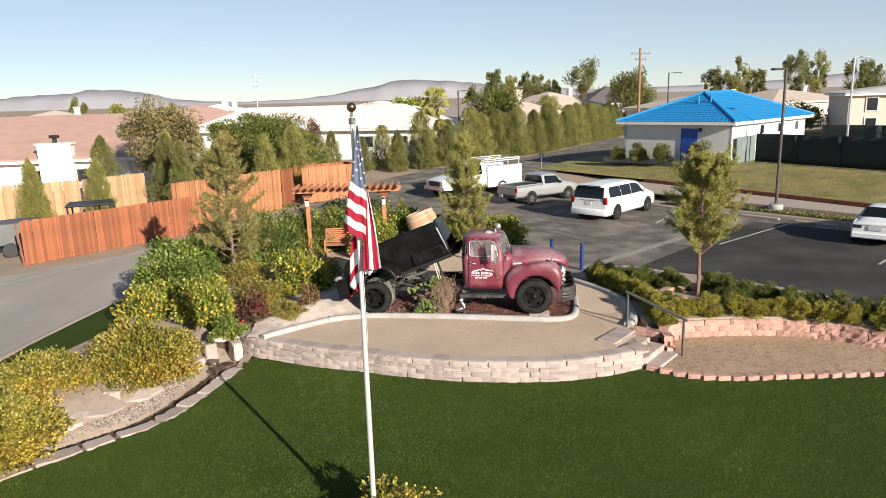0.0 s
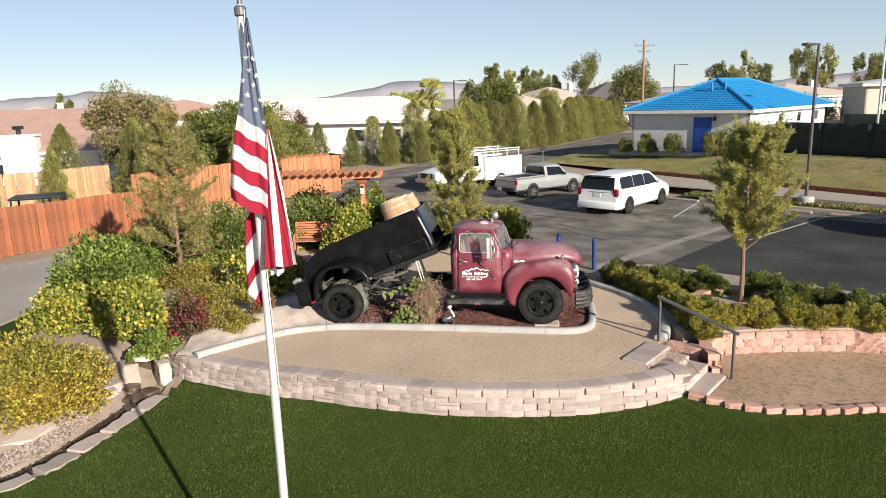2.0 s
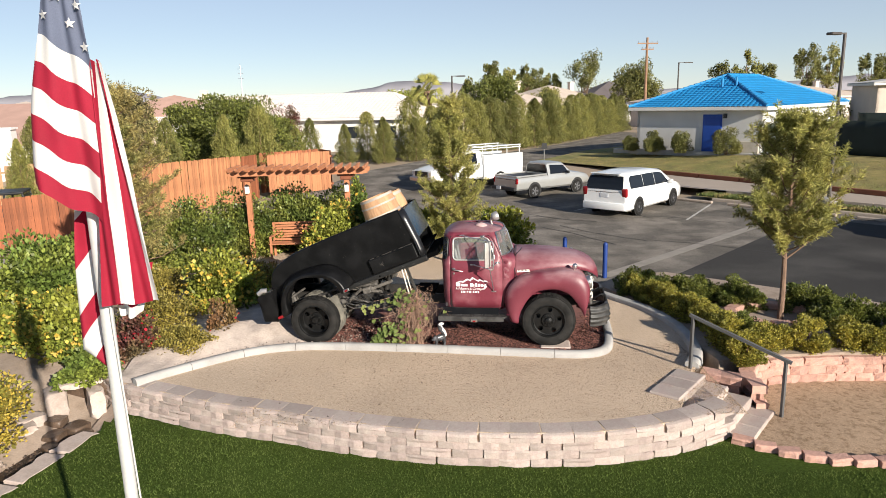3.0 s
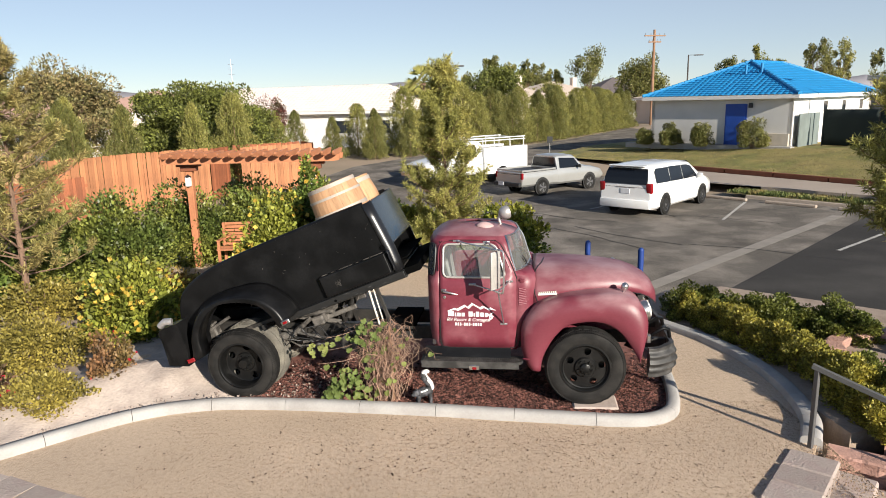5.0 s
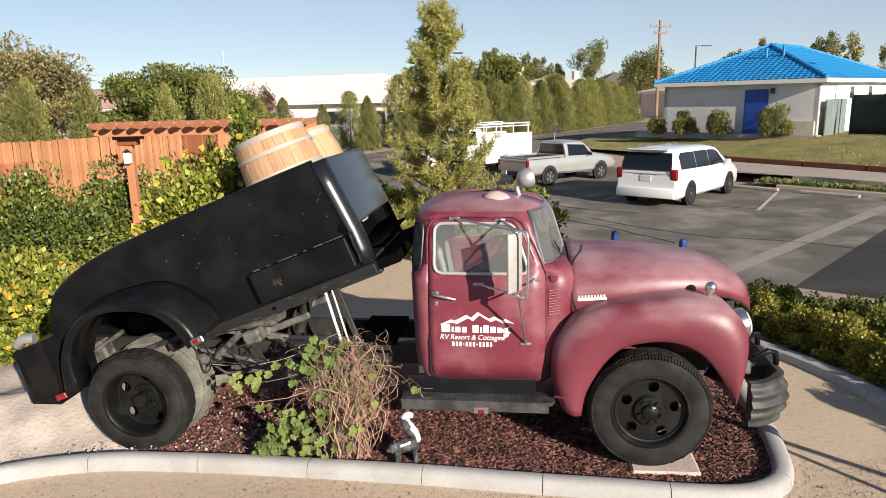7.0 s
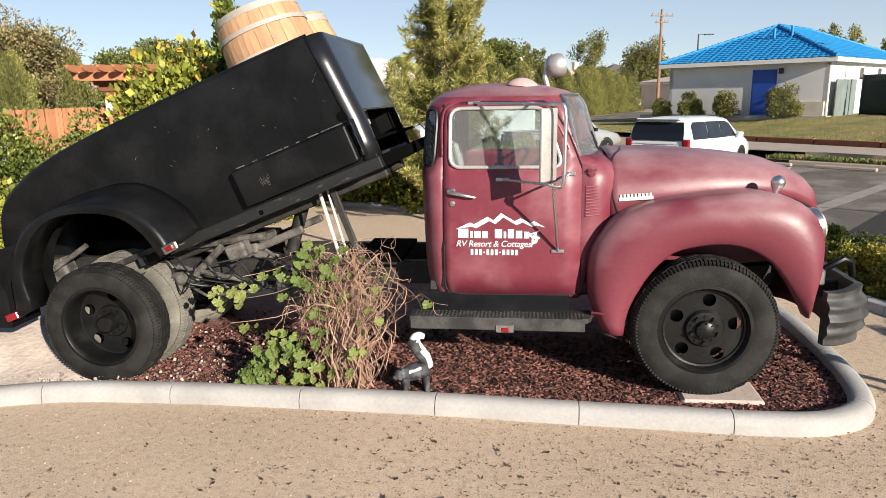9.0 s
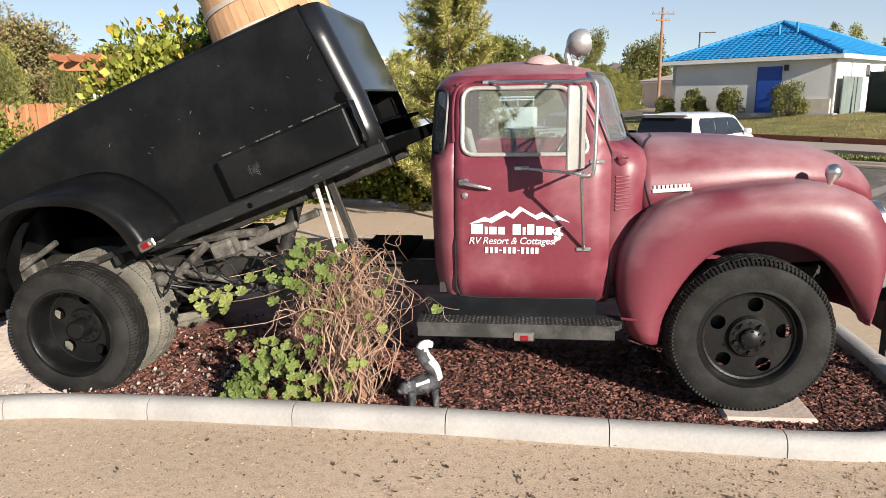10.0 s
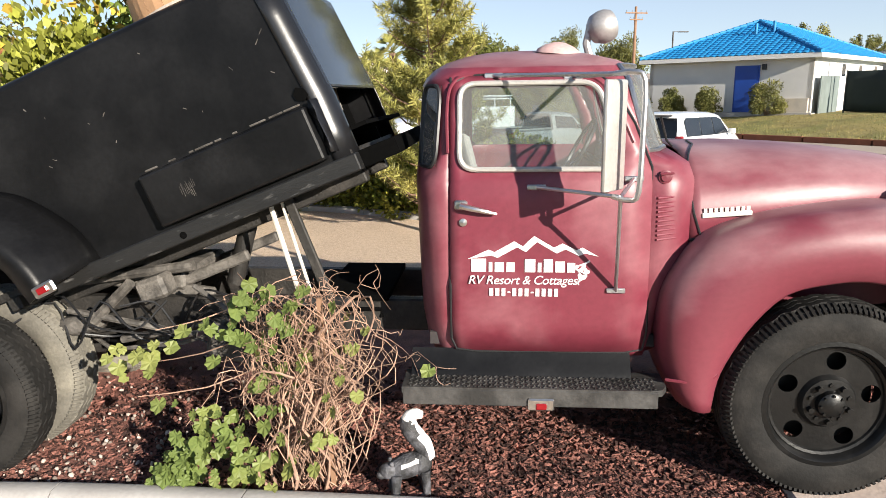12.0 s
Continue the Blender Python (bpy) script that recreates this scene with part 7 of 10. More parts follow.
# mountains
def mountain(name, pts, dist, label):
    bm = bmesh.new()
    rows = []
    for x, h in pts:
        h = h * 0.74 * (1 + 0.10 * noise.noise(Vector((x * 0.006, 3, 0))))
        rows.append([(x, dist, -60), (x, dist + 120, h * (0.5 + 0.2 * noise.noise(Vector((x * 0.01, 0, 0))))), (x + 40, dist + 320, h), (x, dist + 700, -60)])
    loft(bm, rows)
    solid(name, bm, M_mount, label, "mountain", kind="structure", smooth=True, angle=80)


def ridge_line(pts, step=45):
    """A skyline with jags between the given heights."""
    out = []
    for (x0, h0), (x1, h1) in zip(pts, pts[1:]):
        n = max(1, int((x1 - x0) / step))
        for k in range(n):
            u = k / n
            out.append((x0 + (x1 - x0) * u, (h0 + (h1 - h0) * u) * (1 + 0.09 * noise.noise(Vector((x0 + (x1 - x0) * u, 0, 0)) * 0.011) + 0.06 * noise.noise(Vector((x0 + (x1 - x0) * u, 9, 0)) * 0.037))))
    return out + [pts[-1]]


mountain("mountain_ridge", ridge_line([(-3600, 20), (-3000, 85), (-2750, 110), (-2600, 125), (-2380, 128), (-2200, 150), (-2080, 158), (-1960, 140), (-1850, 118), (-1700, 60), (-1500, 35), (-1250, 22), (-900, 30), (-640, 70), (-480, 105), (-330, 150), (-180, 162), (-60, 160), (80, 138), (260, 120), (420, 90), (620, 62), (1000, 40), (1500, 46), (2000, 60), (2400, 100), (2700, 128), (3000, 140), (3400, 120), (3900, 60)]), 4100, "bare desert mountain ridge on the horizon, haze in its pale colour")

# small trailer and off-road car behind the board fence
yard = thing("off_road_car", "small black open off-road car parked behind the fence", "car", pose(-16.2, 31.6, -0.47, 0, 0, 20))
bm = bmesh.new(); box(bm, (0, 0, 0.75), (3.2, 1.5, 0.6), bevel=0.08, seg=2); part("body", bm, M_black, yard)
bm = bmesh.new(); box(bm, (-0.3, 0, 1.62), (1.9, 1.45, 0.10), bevel=0.04, seg=2); part("roof", bm, M_black, yard)
for sx in (-1.15, 0.0, 0.6):
    for sy in (-0.68, 0.68):
        bm = bmesh.new(); rod(bm, (sx + (0.12 if sx > 0.5 else 0), sy, 1.0), (sx, sy, 1.6), 0.04, seg=8); part("roof_pillar", bm, M_black, yard)
bm = bmesh.new(); box(bm, (0.66, 0, 1.3), (0.03, 1.3, 0.5), (0, -12, 0)); part("windscreen", bm, M_darkglass, yard)
for sx in (-1.05, 1.05):
    for sy in (-0.72, 0.72):
        bm = bmesh.new(); rod(bm, (sx, sy - 0.1, 0.36), (sx, sy + 0.1, 0.36), 0.36, seg=18); part("wheel", bm, M_black, yard)
trl = thing("utility_trailer", "grey box trailer standing at the fence end", "trailer", pose(-18.4, 28.2, -0.47, 0, 0, 35))
bm = bmesh.new(); box(bm, (0, 0, 0.95), (2.2, 1.4, 0.9), bevel=0.03); part("body", bm, M_rail, trl)
bm = bmesh.new(); box(bm, (1.5, 0, 0.45), (1.0, 0.08, 0.08)); part("drawbar", bm, M_black, trl)
for sy in (-0.72, 0.72):
    bm = bmesh.new(); rod(bm, (0, sy - 0.08, 0.3), (0, sy + 0.08, 0.3), 0.3, seg=18); part("wheel", bm, M_black, trl)
# added dark strip in place of the shadow line at the fence end
bm = bmesh.new(); box(bm, (-16.50, 25.88, 0.36), (0.07, 0.07, 1.68), (0, -3, 35), bevel=0.006); solid("fence_post", bm, M_beamdark, "dark leaning strip standing for the shadowed gap at the fence end", "post")

# tar-sealed cracks in the car park
M_tar = material("tar_seal", (0.03, 0.028, 0.026), 0.8, var=0.2, bump=0.1)
rngt = random.Random(12)
for k in range(11):
    x, y = rngt.uniform(4.5, 13), rngt.uniform(24.5, 35)
    a = rngt.choice((0.85, 0.75, 2.3, 2.2)) + rngt.uniform(-0.25, 0.25)
    rows = []
    for i in range(14):
        rows.append([(x - math.sin(a) * 0.018, y + math.cos(a) * 0.018, -0.461), (x + math.sin(a) * 0.018, y - math.cos(a) * 0.018, -0.461)])
        a += rngt.uniform(-0.25, 0.25)
        x, y = x + math.cos(a) * 0.3, y + math.sin(a) * 0.3
    bm = bmesh.new(); loft(bm, rows); solid("tar_crack", bm, M_tar, "dark tar-sealed crack in asphalt", kind="structure")

# ---- plants ----
def leafstuff(name, col, var=0.25, island=0.45, rough=0.5, other=None, tr=0.22):
    return material(name, col, rough, var=var, big=1.3, fine=25, bump=0.0, island=island, other=other, mixscale=1.6, mix=(0.42, 0.6), translucent=tr, spec=0.35)


L_lantana = leafstuff("lantana_leaf", (0.25, 0.23, 0.045), other=(0.35, 0.265, 0.048), tr=0.3)
L_green = leafstuff("bright_leaf", (0.135, 0.19, 0.04), other=(0.22, 0.255, 0.05), tr=0.3)
L_yellowgreen = leafstuff("yellow_green_leaf", (0.29, 0.30, 0.05), other=(0.19, 0.225, 0.04), tr=0.3)
L_dark = leafstuff("dark_glossy_leaf", (0.11, 0.145, 0.034), rough=0.42, other=(0.22, 0.235, 0.05))
L_olive = leafstuff("olive_fine_leaf", (0.225, 0.19, 0.045), other=(0.28, 0.225, 0.05))
L_gold = leafstuff("golden_euonymus_leaf", (0.39, 0.33, 0.055), other=(0.19, 0.19, 0.04))
L_rust = leafstuff("rusty_leaf", (0.248, 0.132, 0.062), other=(0.155, 0.124, 0.046))
L_wine = leafstuff("purple_leaf", (0.155, 0.054, 0.046), other=(0.124, 0.093, 0.046))
L_pine = leafstuff("pine_needle", (0.43, 0.39, 0.12), other=(0.30, 0.295, 0.085), tr=0.35)
L_pinebrown = leafstuff("dry_pine_needle", (0.38, 0.31, 0.12), other=(0.28, 0.265, 0.085), tr=0.35)
L_cypress = leafstuff("background_conifer", (0.14, 0.145, 0.042), other=(0.19, 0.18, 0.052), tr=0.15, island=0.3)
L_cypress2 = leafstuff("background_conifer_olive", (0.29, 0.27, 0.075), other=(0.20, 0.20, 0.055), tr=0.15, island=0.3)
L_mesquite = leafstuff("mesquite_leaf", (0.17, 0.185, 0.042), other=(0.115, 0.13, 0.030), tr=0.25)
L_brownish = leafstuff("autumn_leaf", (0.264, 0.202, 0.093), other=(0.171, 0.163, 0.062), tr=0.1)
L_vine = leafstuff("vine_leaf", (0.125, 0.165, 0.045), other=(0.20, 0.215, 0.065), island=0.3, tr=0.3)
L_edge = leafstuff("dark_euonymus_leaf", (0.09, 0.115, 0.026), rough=0.45, other=(0.19, 0.20, 0.042))
P_yellow = material("yellow_petal", (0.56, 0.385, 0.06), 0.6, var=0.15, bump=0.0, island=0.2, translucent=0.15)
P_red = material("red_petal", (0.45, 0.015, 0.03), 0.6, var=0.2, bump=0.0, island=0.3, translucent=0.15)


def quads(name, c, u, v, m, parent, label="", bend=0.0):
    """Diamond leaves: middles c, half axes u (length) and v (width), as arrays."""
    n = len(c)
    up = np.cross(u, v)
    up = up / (np.linalg.norm(up, axis=1, keepdims=True) + 1e-9) * np.linalg.norm(v, axis=1, keepdims=True) * 0.35
    V = np.empty((n, 4, 3))
    V[:, 0], V[:, 1], V[:, 2], V[:, 3] = c - u, c + v + up, c + u, c - v + up
    me = bpy.data.meshes.new(name)
    me.vertices.add(4 * n)
    me.vertices.foreach_set("co", V.reshape(-1).astype(np.float32))
    me.loops.add(4 * n)
    me.loops.foreach_set("vertex_index", np.arange(4 * n, dtype=np.int32))
    me.polygons.add(n)
    me.polygons.foreach_set("loop_start", np.arange(0, 4 * n, 4, dtype=np.int32))
    me.update(calc_edges=True)
    me.materials.append(m)
    ob = new(name, me)
    ob.parent = parent
    ob["kind"] = "stuff"
    if label:
        ob["label"] = label
    return ob


def rand_dirs(rg, n):
    d = rg.normal(size=(n, 3))
    return d / np.linalg.norm(d, axis=1, keepdims=True)


def leaves_at(name, c, out, size, m, parent, rg, spread=0.8, width=0.5, label=""):
    n = len(c)
    u = out + spread * rand_dirs(rg, n)
    u /= np.linalg.norm(u, axis=1, keepdims=True)
    w = np.cross(u, rand_dirs(rg, n))
    w /= np.linalg.norm(w, axis=1, keepdims=True) + 1e-9
    s = size * rg.uniform(0.6, 1.25, size=(n, 1))
    return quads(name, c, u * s, w * s * width, m, parent, label)


def shrub(name, label, pos, w, d, h, n, leaf, m, seed, clumps=26, flower=None, nflower=0, fsize=0.03, yaw=0, fill=0.55, flat=0.75, cat="shrub", group="", lift=0.0, sig=0.5):
    rg = np.random.default_rng(seed)
    t = thing(name, label, cat, pose(*pos, 0, 0, yaw), group)
    dirs = rand_dirs(rg, clumps)
    dirs[:, 2] = np.abs(dirs[:, 2]) * flat + 0.02
    rad = rg.uniform(0.55, 0.92, size=(clumps, 1))
    size = np.array([w / 2, d / 2, h])
    cc = dirs * rad * size
    cc[:, 2] = np.clip(cc[:, 2] + lift * h, 0.06 * h, h)
    k = rg.integers(0, clumps, n)
    off = rand_dirs(rg, n) * rg.uniform(0.3, 1.0, size=(n, 1)) ** fill
    sg = np.array([w, d, h]) * sig * 0.42
    c = cc[k] + off * sg * rg.uniform(0.75, 1.1, size=(clumps, 1))[k]
    c[:, 2] = np.abs(c[:, 2])
    out = off * 0.8 + c / (np.linalg.norm(c, axis=1, keepdims=True) + 0.01) * 0.5 + np.array([0, 0, 0.35])
    leaves_at("leaves", c, out, leaf, m, t, rg, 0.8, 0.66)
    bm = bmesh.new()
    for j in range(min(clumps, 9)):
        e = cc[j]
        pipe(bm, [(0.05 * e[0], 0.05 * e[1], -0.05), (e[0] * 0.45, e[1] * 0.45, e[2] * 0.55), tuple(e)], [0.018, 0.012, 0.005], 5)
    part("woody_base", bm, M_bark, t)
    if flower is not None:
        sel = rg.permutation(n)[:nflower * 4]
        rr = np.linalg.norm(c[sel] / size, axis=1)
        sel = sel[np.argsort(-rr)][:nflower]
        fc = c[sel] + out[sel] * 0.03
        for rot in range(2):
            leaves_at("blossom", fc, out[sel] * 0.2, fsize, flower, t, rg, 1.0, 0.9, "small blossoms")
    return t


def pine(name, label, pos, h, R, z0, m, seed, shoots=6, needle=0.05, trunk_r=0.06, cat="tree", group="", power=0.8, up=0.55, needles=72, whorls=11, per_whorl=6, thin=0.12, shoot=0.30, yaw=0, belly=1.0):
    """A young pine: whorls of rising limbs, each with upswept brushes of needles."""
    rg = np.random.default_rng(seed)
    t = thing(name, label, cat, pose(*pos, 0, 0, yaw), group)
    bm = bmesh.new()
    pts = [(0.03 * math.sin(k * 1.7) * k / 6, 0.03 * math.cos(k * 2.3) * k / 6, h * k / 8) for k in range(9)]
    pipe(bm, pts, [trunk_r * (1 - 0.11 * k) for k in range(9)], 8)
    part("trunk", bm, M_bark, t, "", True)
    P, D = [], []

    def brush(base, d, length, n):
        s = rg.uniform(0.0, 1.0, size=(n, 1))
        P.append(base + d * length * s)
        D.append(np.repeat(d[None], n, 0))

    for k in range(whorls):
        f = k / (whorls - 1)
        z = z0 + (h * 0.95 - z0) * f
        r = R * ((1 - f) ** power + thin) * min(1.0, belly + (1 - belly) * f / 0.25)
        for b in range(per_whorl):
            a = b * math.tau / per_whorl + k * 1.3 + rg.uniform(-0.5, 0.5)
            rr = r * rg.uniform(0.45, 1.18)
            zz = z + rg.uniform(-0.5, 0.5) * h / whorls * 0.8
            base = np.array([0.0, 0.0, zz - 0.1 * rr])
            tip = np.array([rr * math.cos(a), rr * math.sin(a), zz + rr * up * rg.uniform(0.3, 1.3)])
            mid = base * 0.5 + tip * 0.5 + np.array([0, 0, -0.10 * rr])
            bm = bmesh.new()
            pipe(bm, [tuple(base), tuple(mid), tuple(tip)], [0.016 * (1.2 - f), 0.010, 0.004], 5)
            part("limb", bm, M_bark, t)
            ld = (tip - base) / (np.linalg.norm(tip - base) + 1e-6)
            for q in range(shoots):
                s = 0.30 + 0.70 * (q + rg.uniform(0.2, 0.8)) / shoots
                o = base * (1 - s) ** 2 + 2 * mid * s * (1 - s) + tip * s ** 2
                d = ld * rg.uniform(0.1, 0.9) + np.array([0, 0, rg.uniform(0.2, 0.9)]) + rand_dirs(rg, 1)[0] * 0.45
                d /= np.linalg.norm(d)
                brush(o, d, shoot * rg.uniform(0.5, 1.1), needles)
    for q in range(3):
        brush(np.array([0, 0, h * 0.93]), np.array([0.25 * math.cos(q * 2.1), 0.25 * math.sin(q * 2.1), 0.95]), shoot * 1.2, needles)
    P, D = np.concatenate(P), np.concatenate(D)
    n = len(P)
    u = D * 0.55 + 0.85 * rand_dirs(rg, n)
    u /= np.linalg.norm(u, axis=1, keepdims=True)
    L = needle * rg.uniform(0.6, 1.15, size=(n, 1))
    w = np.cross(u, rand_dirs(rg, n))
    w /= np.linalg.norm(w, axis=1, keepdims=True) + 1e-9
    quads("needles", P + u * L, u * L, w * L * 0.125, m, t)
    return t


def crown_tree(name, label, pos, w, h, z0, n, leaf, m, seed, clumps=40, cat="tree", group="", trunk=0.12, sig=0.3, flat=1.0):
    rg = np.random.default_rng(seed)
    t = thing(name, label, cat, pose(*pos), group)
    dirs = rand_dirs(rg, clumps)
    cz = (z0 + h) / 2
    size = np.array([w / 2, w / 2, (h - z0) / 2]) * 0.82
    cc = dirs * rg.uniform(0.45, 1.0, size=(clumps, 1)) * size + np.array([0, 0, cz])
    bm = bmesh.new()
    pipe(bm, [(0, 0, -0.1), (0.03, 0.02, z0 * 0.6), (0.06, 0.0, z0 + 0.1 * h), (0.02, 0.03, h * 0.75)], [trunk, trunk * 0.8, trunk * 0.6, trunk * 0.2], 8)
    for j in range(min(clumps, 16)):
        e = cc[j]
        pipe(bm, [(0.04, 0, z0 * 0.7 + 0.02 * j), (e[0] * 0.5, e[1] * 0.5, (z0 + e[2]) / 2), tuple(e)], [trunk * 0.4, trunk * 0.25, trunk * 0.08], 5)
    part("trunk", bm, M_bark, t, "", True)
    k = rg.integers(0, clumps, n)
    off = rand_dirs(rg, n) * rg.uniform(0.0, 1.0, size=(n, 1)) ** 0.5
    c = cc[k] + off * np.array([w, w, (h - z0) * flat]) * sig * rg.uniform(0.5, 1.1, size=(clumps, 1))[k]
    leaves_at("crown", c, off + np.array([0, 0, 0.3]), leaf, m, t, rg, 0.9, 0.45)
    return t


def cone_tree(name, label, pos, h, R, n, leaf, m, seed, group="", cat="tree", power=0.75, base=0.03):
    """A dense conifer seen from afar: upright sprays in a narrow uneven cone."""
    rg = np.random.default_rng(seed)
    t = thing(name, label, cat, pose(*pos), group)
    bm = bmesh.new(); rod(bm, (0, 0, -0.1), (0, 0, h * 0.9), 0.04 * h ** 0.5, 0.01, seg=6); part("trunk", bm, M_bark, t)
    f = rg.uniform(0, 1, n) ** 1.2
    a = rg.uniform(0, 6.283, n)
    lobes, ph = rg.integers(4, 7), rg.uniform(0, 6.28, 4)
    swell = 0.72 + 0.17 * np.sin(lobes * a + 9 * f + ph[0]) + 0.14 * np.sin(9 * a + 31 * f + ph[1]) + 0.17 * np.sin(22 * f + 2 * a + ph[2])
    rr = R * ((1 - f) ** power * swell + 0.07 * (1 - f)) * rg.uniform(0.25, 1.0, n) ** 0.45
    c = np.stack([rr * np.cos(a), rr * np.sin(a), h * (base + (0.97 - base) * f) + rg.normal(0, 0.012 * h, n)], 1)
    c[:, 2] = np.abs(c[:, 2])
    out = np.stack([0.55 * np.cos(a), 0.55 * np.sin(a), np.full(n, 0.85)], 1)
    leaves_at("crown", c, out, leaf, m, t, rg, 0.6, 0.3)
    return t


# the three young pines of the garden
pine("pine_tree", "young olive-green pine in the shrub bed", (6.72, 17.6, 0.0), 3.7, 0.95, 1.35, L_pine, 1, 8, 0.055, 0.06, group="young pines", power=0.5, whorls=12, per_whorl=7, thin=0.24, needles=92, belly=0.65, up=0.7)
pine("pine_tree", "young green pine behind the truck", (0.66, 22.9, 0.0), 4.2, 0.92, 0.45, L_pine, 2, 7, 0.055, 0.06, group="young pines", power=0.7, whorls=15, per_whorl=7, thin=0.12, needles=80)
pine("pine_tree", "sparse brownish young pine beside the drive bed", (-6.65, 20.6, 0.1), 4.4, 1.1, 0.9, L_pinebrown, 3, 7, 0.06, 0.06, group="young pines", power=0.65, whorls=13, per_whorl=6, thin=0.12, needles=70)

# beds on the road side
shrub("lantana_bush", "broad spreading bush dotted with small yellow blossoms", (-6.8, 14.15, -0.3), 2.3, 2.2, 1.45, 22000, 0.034, L_lantana, 10, 70, P_yellow, 650, 0.019, group="flowering bushes")
shrub("lantana_bush", "low bush covered in small yellow blossoms", (-8.1, 11.0, -0.4), 2.3, 2.0, 1.25, 20000, 0.034, L_lantana, 11, 60, P_yellow, 800, 0.019, group="flowering bushes")
shrub("lantana_bush", "olive bush with a few yellow blossoms", (-8.75, 13.2, -0.25), 2.4, 2.0, 1.15, 15000, 0.036, L_lantana, 12, 50, P_yellow, 450, 0.019, group="flowering bushes")
shrub("round_shrub", "small round olive shrub", (-7.75, 13.5, -0.1), 0.9, 0.9, 0.65, 3500, 0.028, L_olive, 13, 30)
shrub("tall_shrub", "tall leafy bright green shrub beside the drive", (-7.9, 18.9, -0.1), 2.2, 2.1, 2.3, 22000, 0.052, L_green, 14, 60, group="tall shrubs")
shrub("tall_shrub", "leafy bright green shrub beside the drive", (-8.1, 20.9, -0.1), 1.9, 1.9, 1.9, 15000, 0.052, L_green, 34, 50, group="tall shrubs")
shrub("bell_bush", "light green bush with yellow bell blossoms", (-8.0, 17.4, -0.1), 1.5, 1.5, 1.3, 7000, 0.045, L_yellowgreen, 15, 40, P_yellow, 340, 0.036, group="bell bushes")
shrub("bell_bush", "light green bush with yellow bell blossoms", (-6.35, 16.9, 0), 1.6, 1.5, 1.5, 8000, 0.045, L_yellowgreen, 16, 44, P_yellow, 260, 0.042, group="bell bushes")
shrub("small_shrub", "small bright green shrub over the waterfall stones", (-5.45, 15.75, -0.05), 1.0, 0.9, 0.62, 3000, 0.04, L_green, 17, 24)
shrub("red_blossom_shrub", "thin purple-brown shrub with red blossoms", (-5.0, 16.65, 0), 1.0, 0.9, 1.05, 2600, 0.035, L_wine, 18, 30, P_red, 90, 0.03)
shrub("round_shrub", "clipped round olive shrub at the kerb", (-4.25, 16.75, 0), 1.2, 1.0, 0.72, 9000, 0.022, L_olive, 19, 70, sig=0.3)
shrub("round_shrub", "soft olive shrub behind red blossoms", (-5.3, 18.4, 0), 1.5, 1.4, 0.9, 7000, 0.026, L_olive, 20, 50)
shrub("bell_bush", "green bush with large yellow bell blossoms behind the truck", (-4.4, 19.6, 0), 1.7, 1.5, 1.45, 8500, 0.045, L_yellowgreen, 21, 44, P_yellow, 300, 0.045, group="bell bushes")
shrub("rusty_shrub", "rust-brown dry seeding shrub beside the rubble", (-3.75, 17.35, 0.05), 0.6, 0.6, 1.0, 2400, 0.026, L_rust, 22, 24, P_red, 10, 0.022)
shrub("rusty_shrub", "orange-brown shrub below the pergola", (-4.2, 21.2, 0), 1.5, 1.2, 0.85, 4500, 0.032, leafstuff("orange_leaf", (0.341, 0.202, 0.062), other=(0.202, 0.202, 0.046)), 23, 36)
shrub("round_shrub", "low spreading olive shrub", (-6.4, 20.6, 0), 1.8, 1.6, 0.8, 6000, 0.03, L_olive, 35, 40)
shrub("flowering_shrub", "leafy yellow-tinged shrub at the foot of the flagpole", (-1.02, 8.42, -0.50), 1.5, 1.0, 0.95, 6000, 0.036, L_lantana, 24, 40, P_yellow, 400, 0.018)

# hedges of dark glossy shrubs
L_mixed = leafstuff("glossy_mixed_leaf", (0.30, 0.29, 0.045), rough=0.4, other=(0.16, 0.20, 0.035))
for x, y, w, h, s in ((-7.6, 22.4, 1.8, 1.5, 40), (-6.3, 23.2, 1.9, 1.6, 41), (-5.3, 24.8, 1.9, 1.55, 42), (-4.0, 25.4, 2.0, 1.5, 43), (-2.7, 25.6, 1.9, 1.5, 44), (-1.3, 25.5, 1.7, 1.25, 45)):
    shrub("hedge_shrub", "dense dark glossy hedge shrub", (x, y, 0), w * 1.3, 1.6, h * 1.22, 18000, 0.042, L_dark, s, 60, group="hedge shrubs", flat=0.95)
for x, y, w, h, s in ((0.8, 24.6, 2.1, 1.3, 46), (2.0, 24.4, 2.1, 1.3, 47), (-0.3, 25.2, 1.9, 1.2, 48)):
    shrub("hedge_shrub", "dense glossy hedge shrub with yellow-green tips", (x, y, 0), w, 1.6, h, 9000, 0.05, L_mixed, s, 46, group="hedge shrubs", flat=0.95)
shrub("trumpet_vine", "yellow-flowered green vine growing in the dump bed", (-1.62, 17.80, 1.45), 0.95, 0.7, 1.0, 7000, 0.031, L_yellowgreen, 25, 40, P_yellow, 130, 0.034, flat=1.0)
shrub("trumpet_vine", "tall leafy vine shoot behind the barrels", (-1.22, 18.14, 1.5), 0.5, 0.45, 1.3, 3600, 0.031, L_green, 26, 30, P_yellow, 40, 0.034, flat=1.0)
shrub("bell_bush", "leafy green bush beside the pergola post", (-2.6, 23.6, 0), 1.5, 1.1, 1.6, 7000, 0.045, L_yellowgreen, 27, 40, P_yellow, 150, 0.04, flat=1.0, group="bell bushes")

# shrubs of the bed by the car park
rngs = random.Random(8)
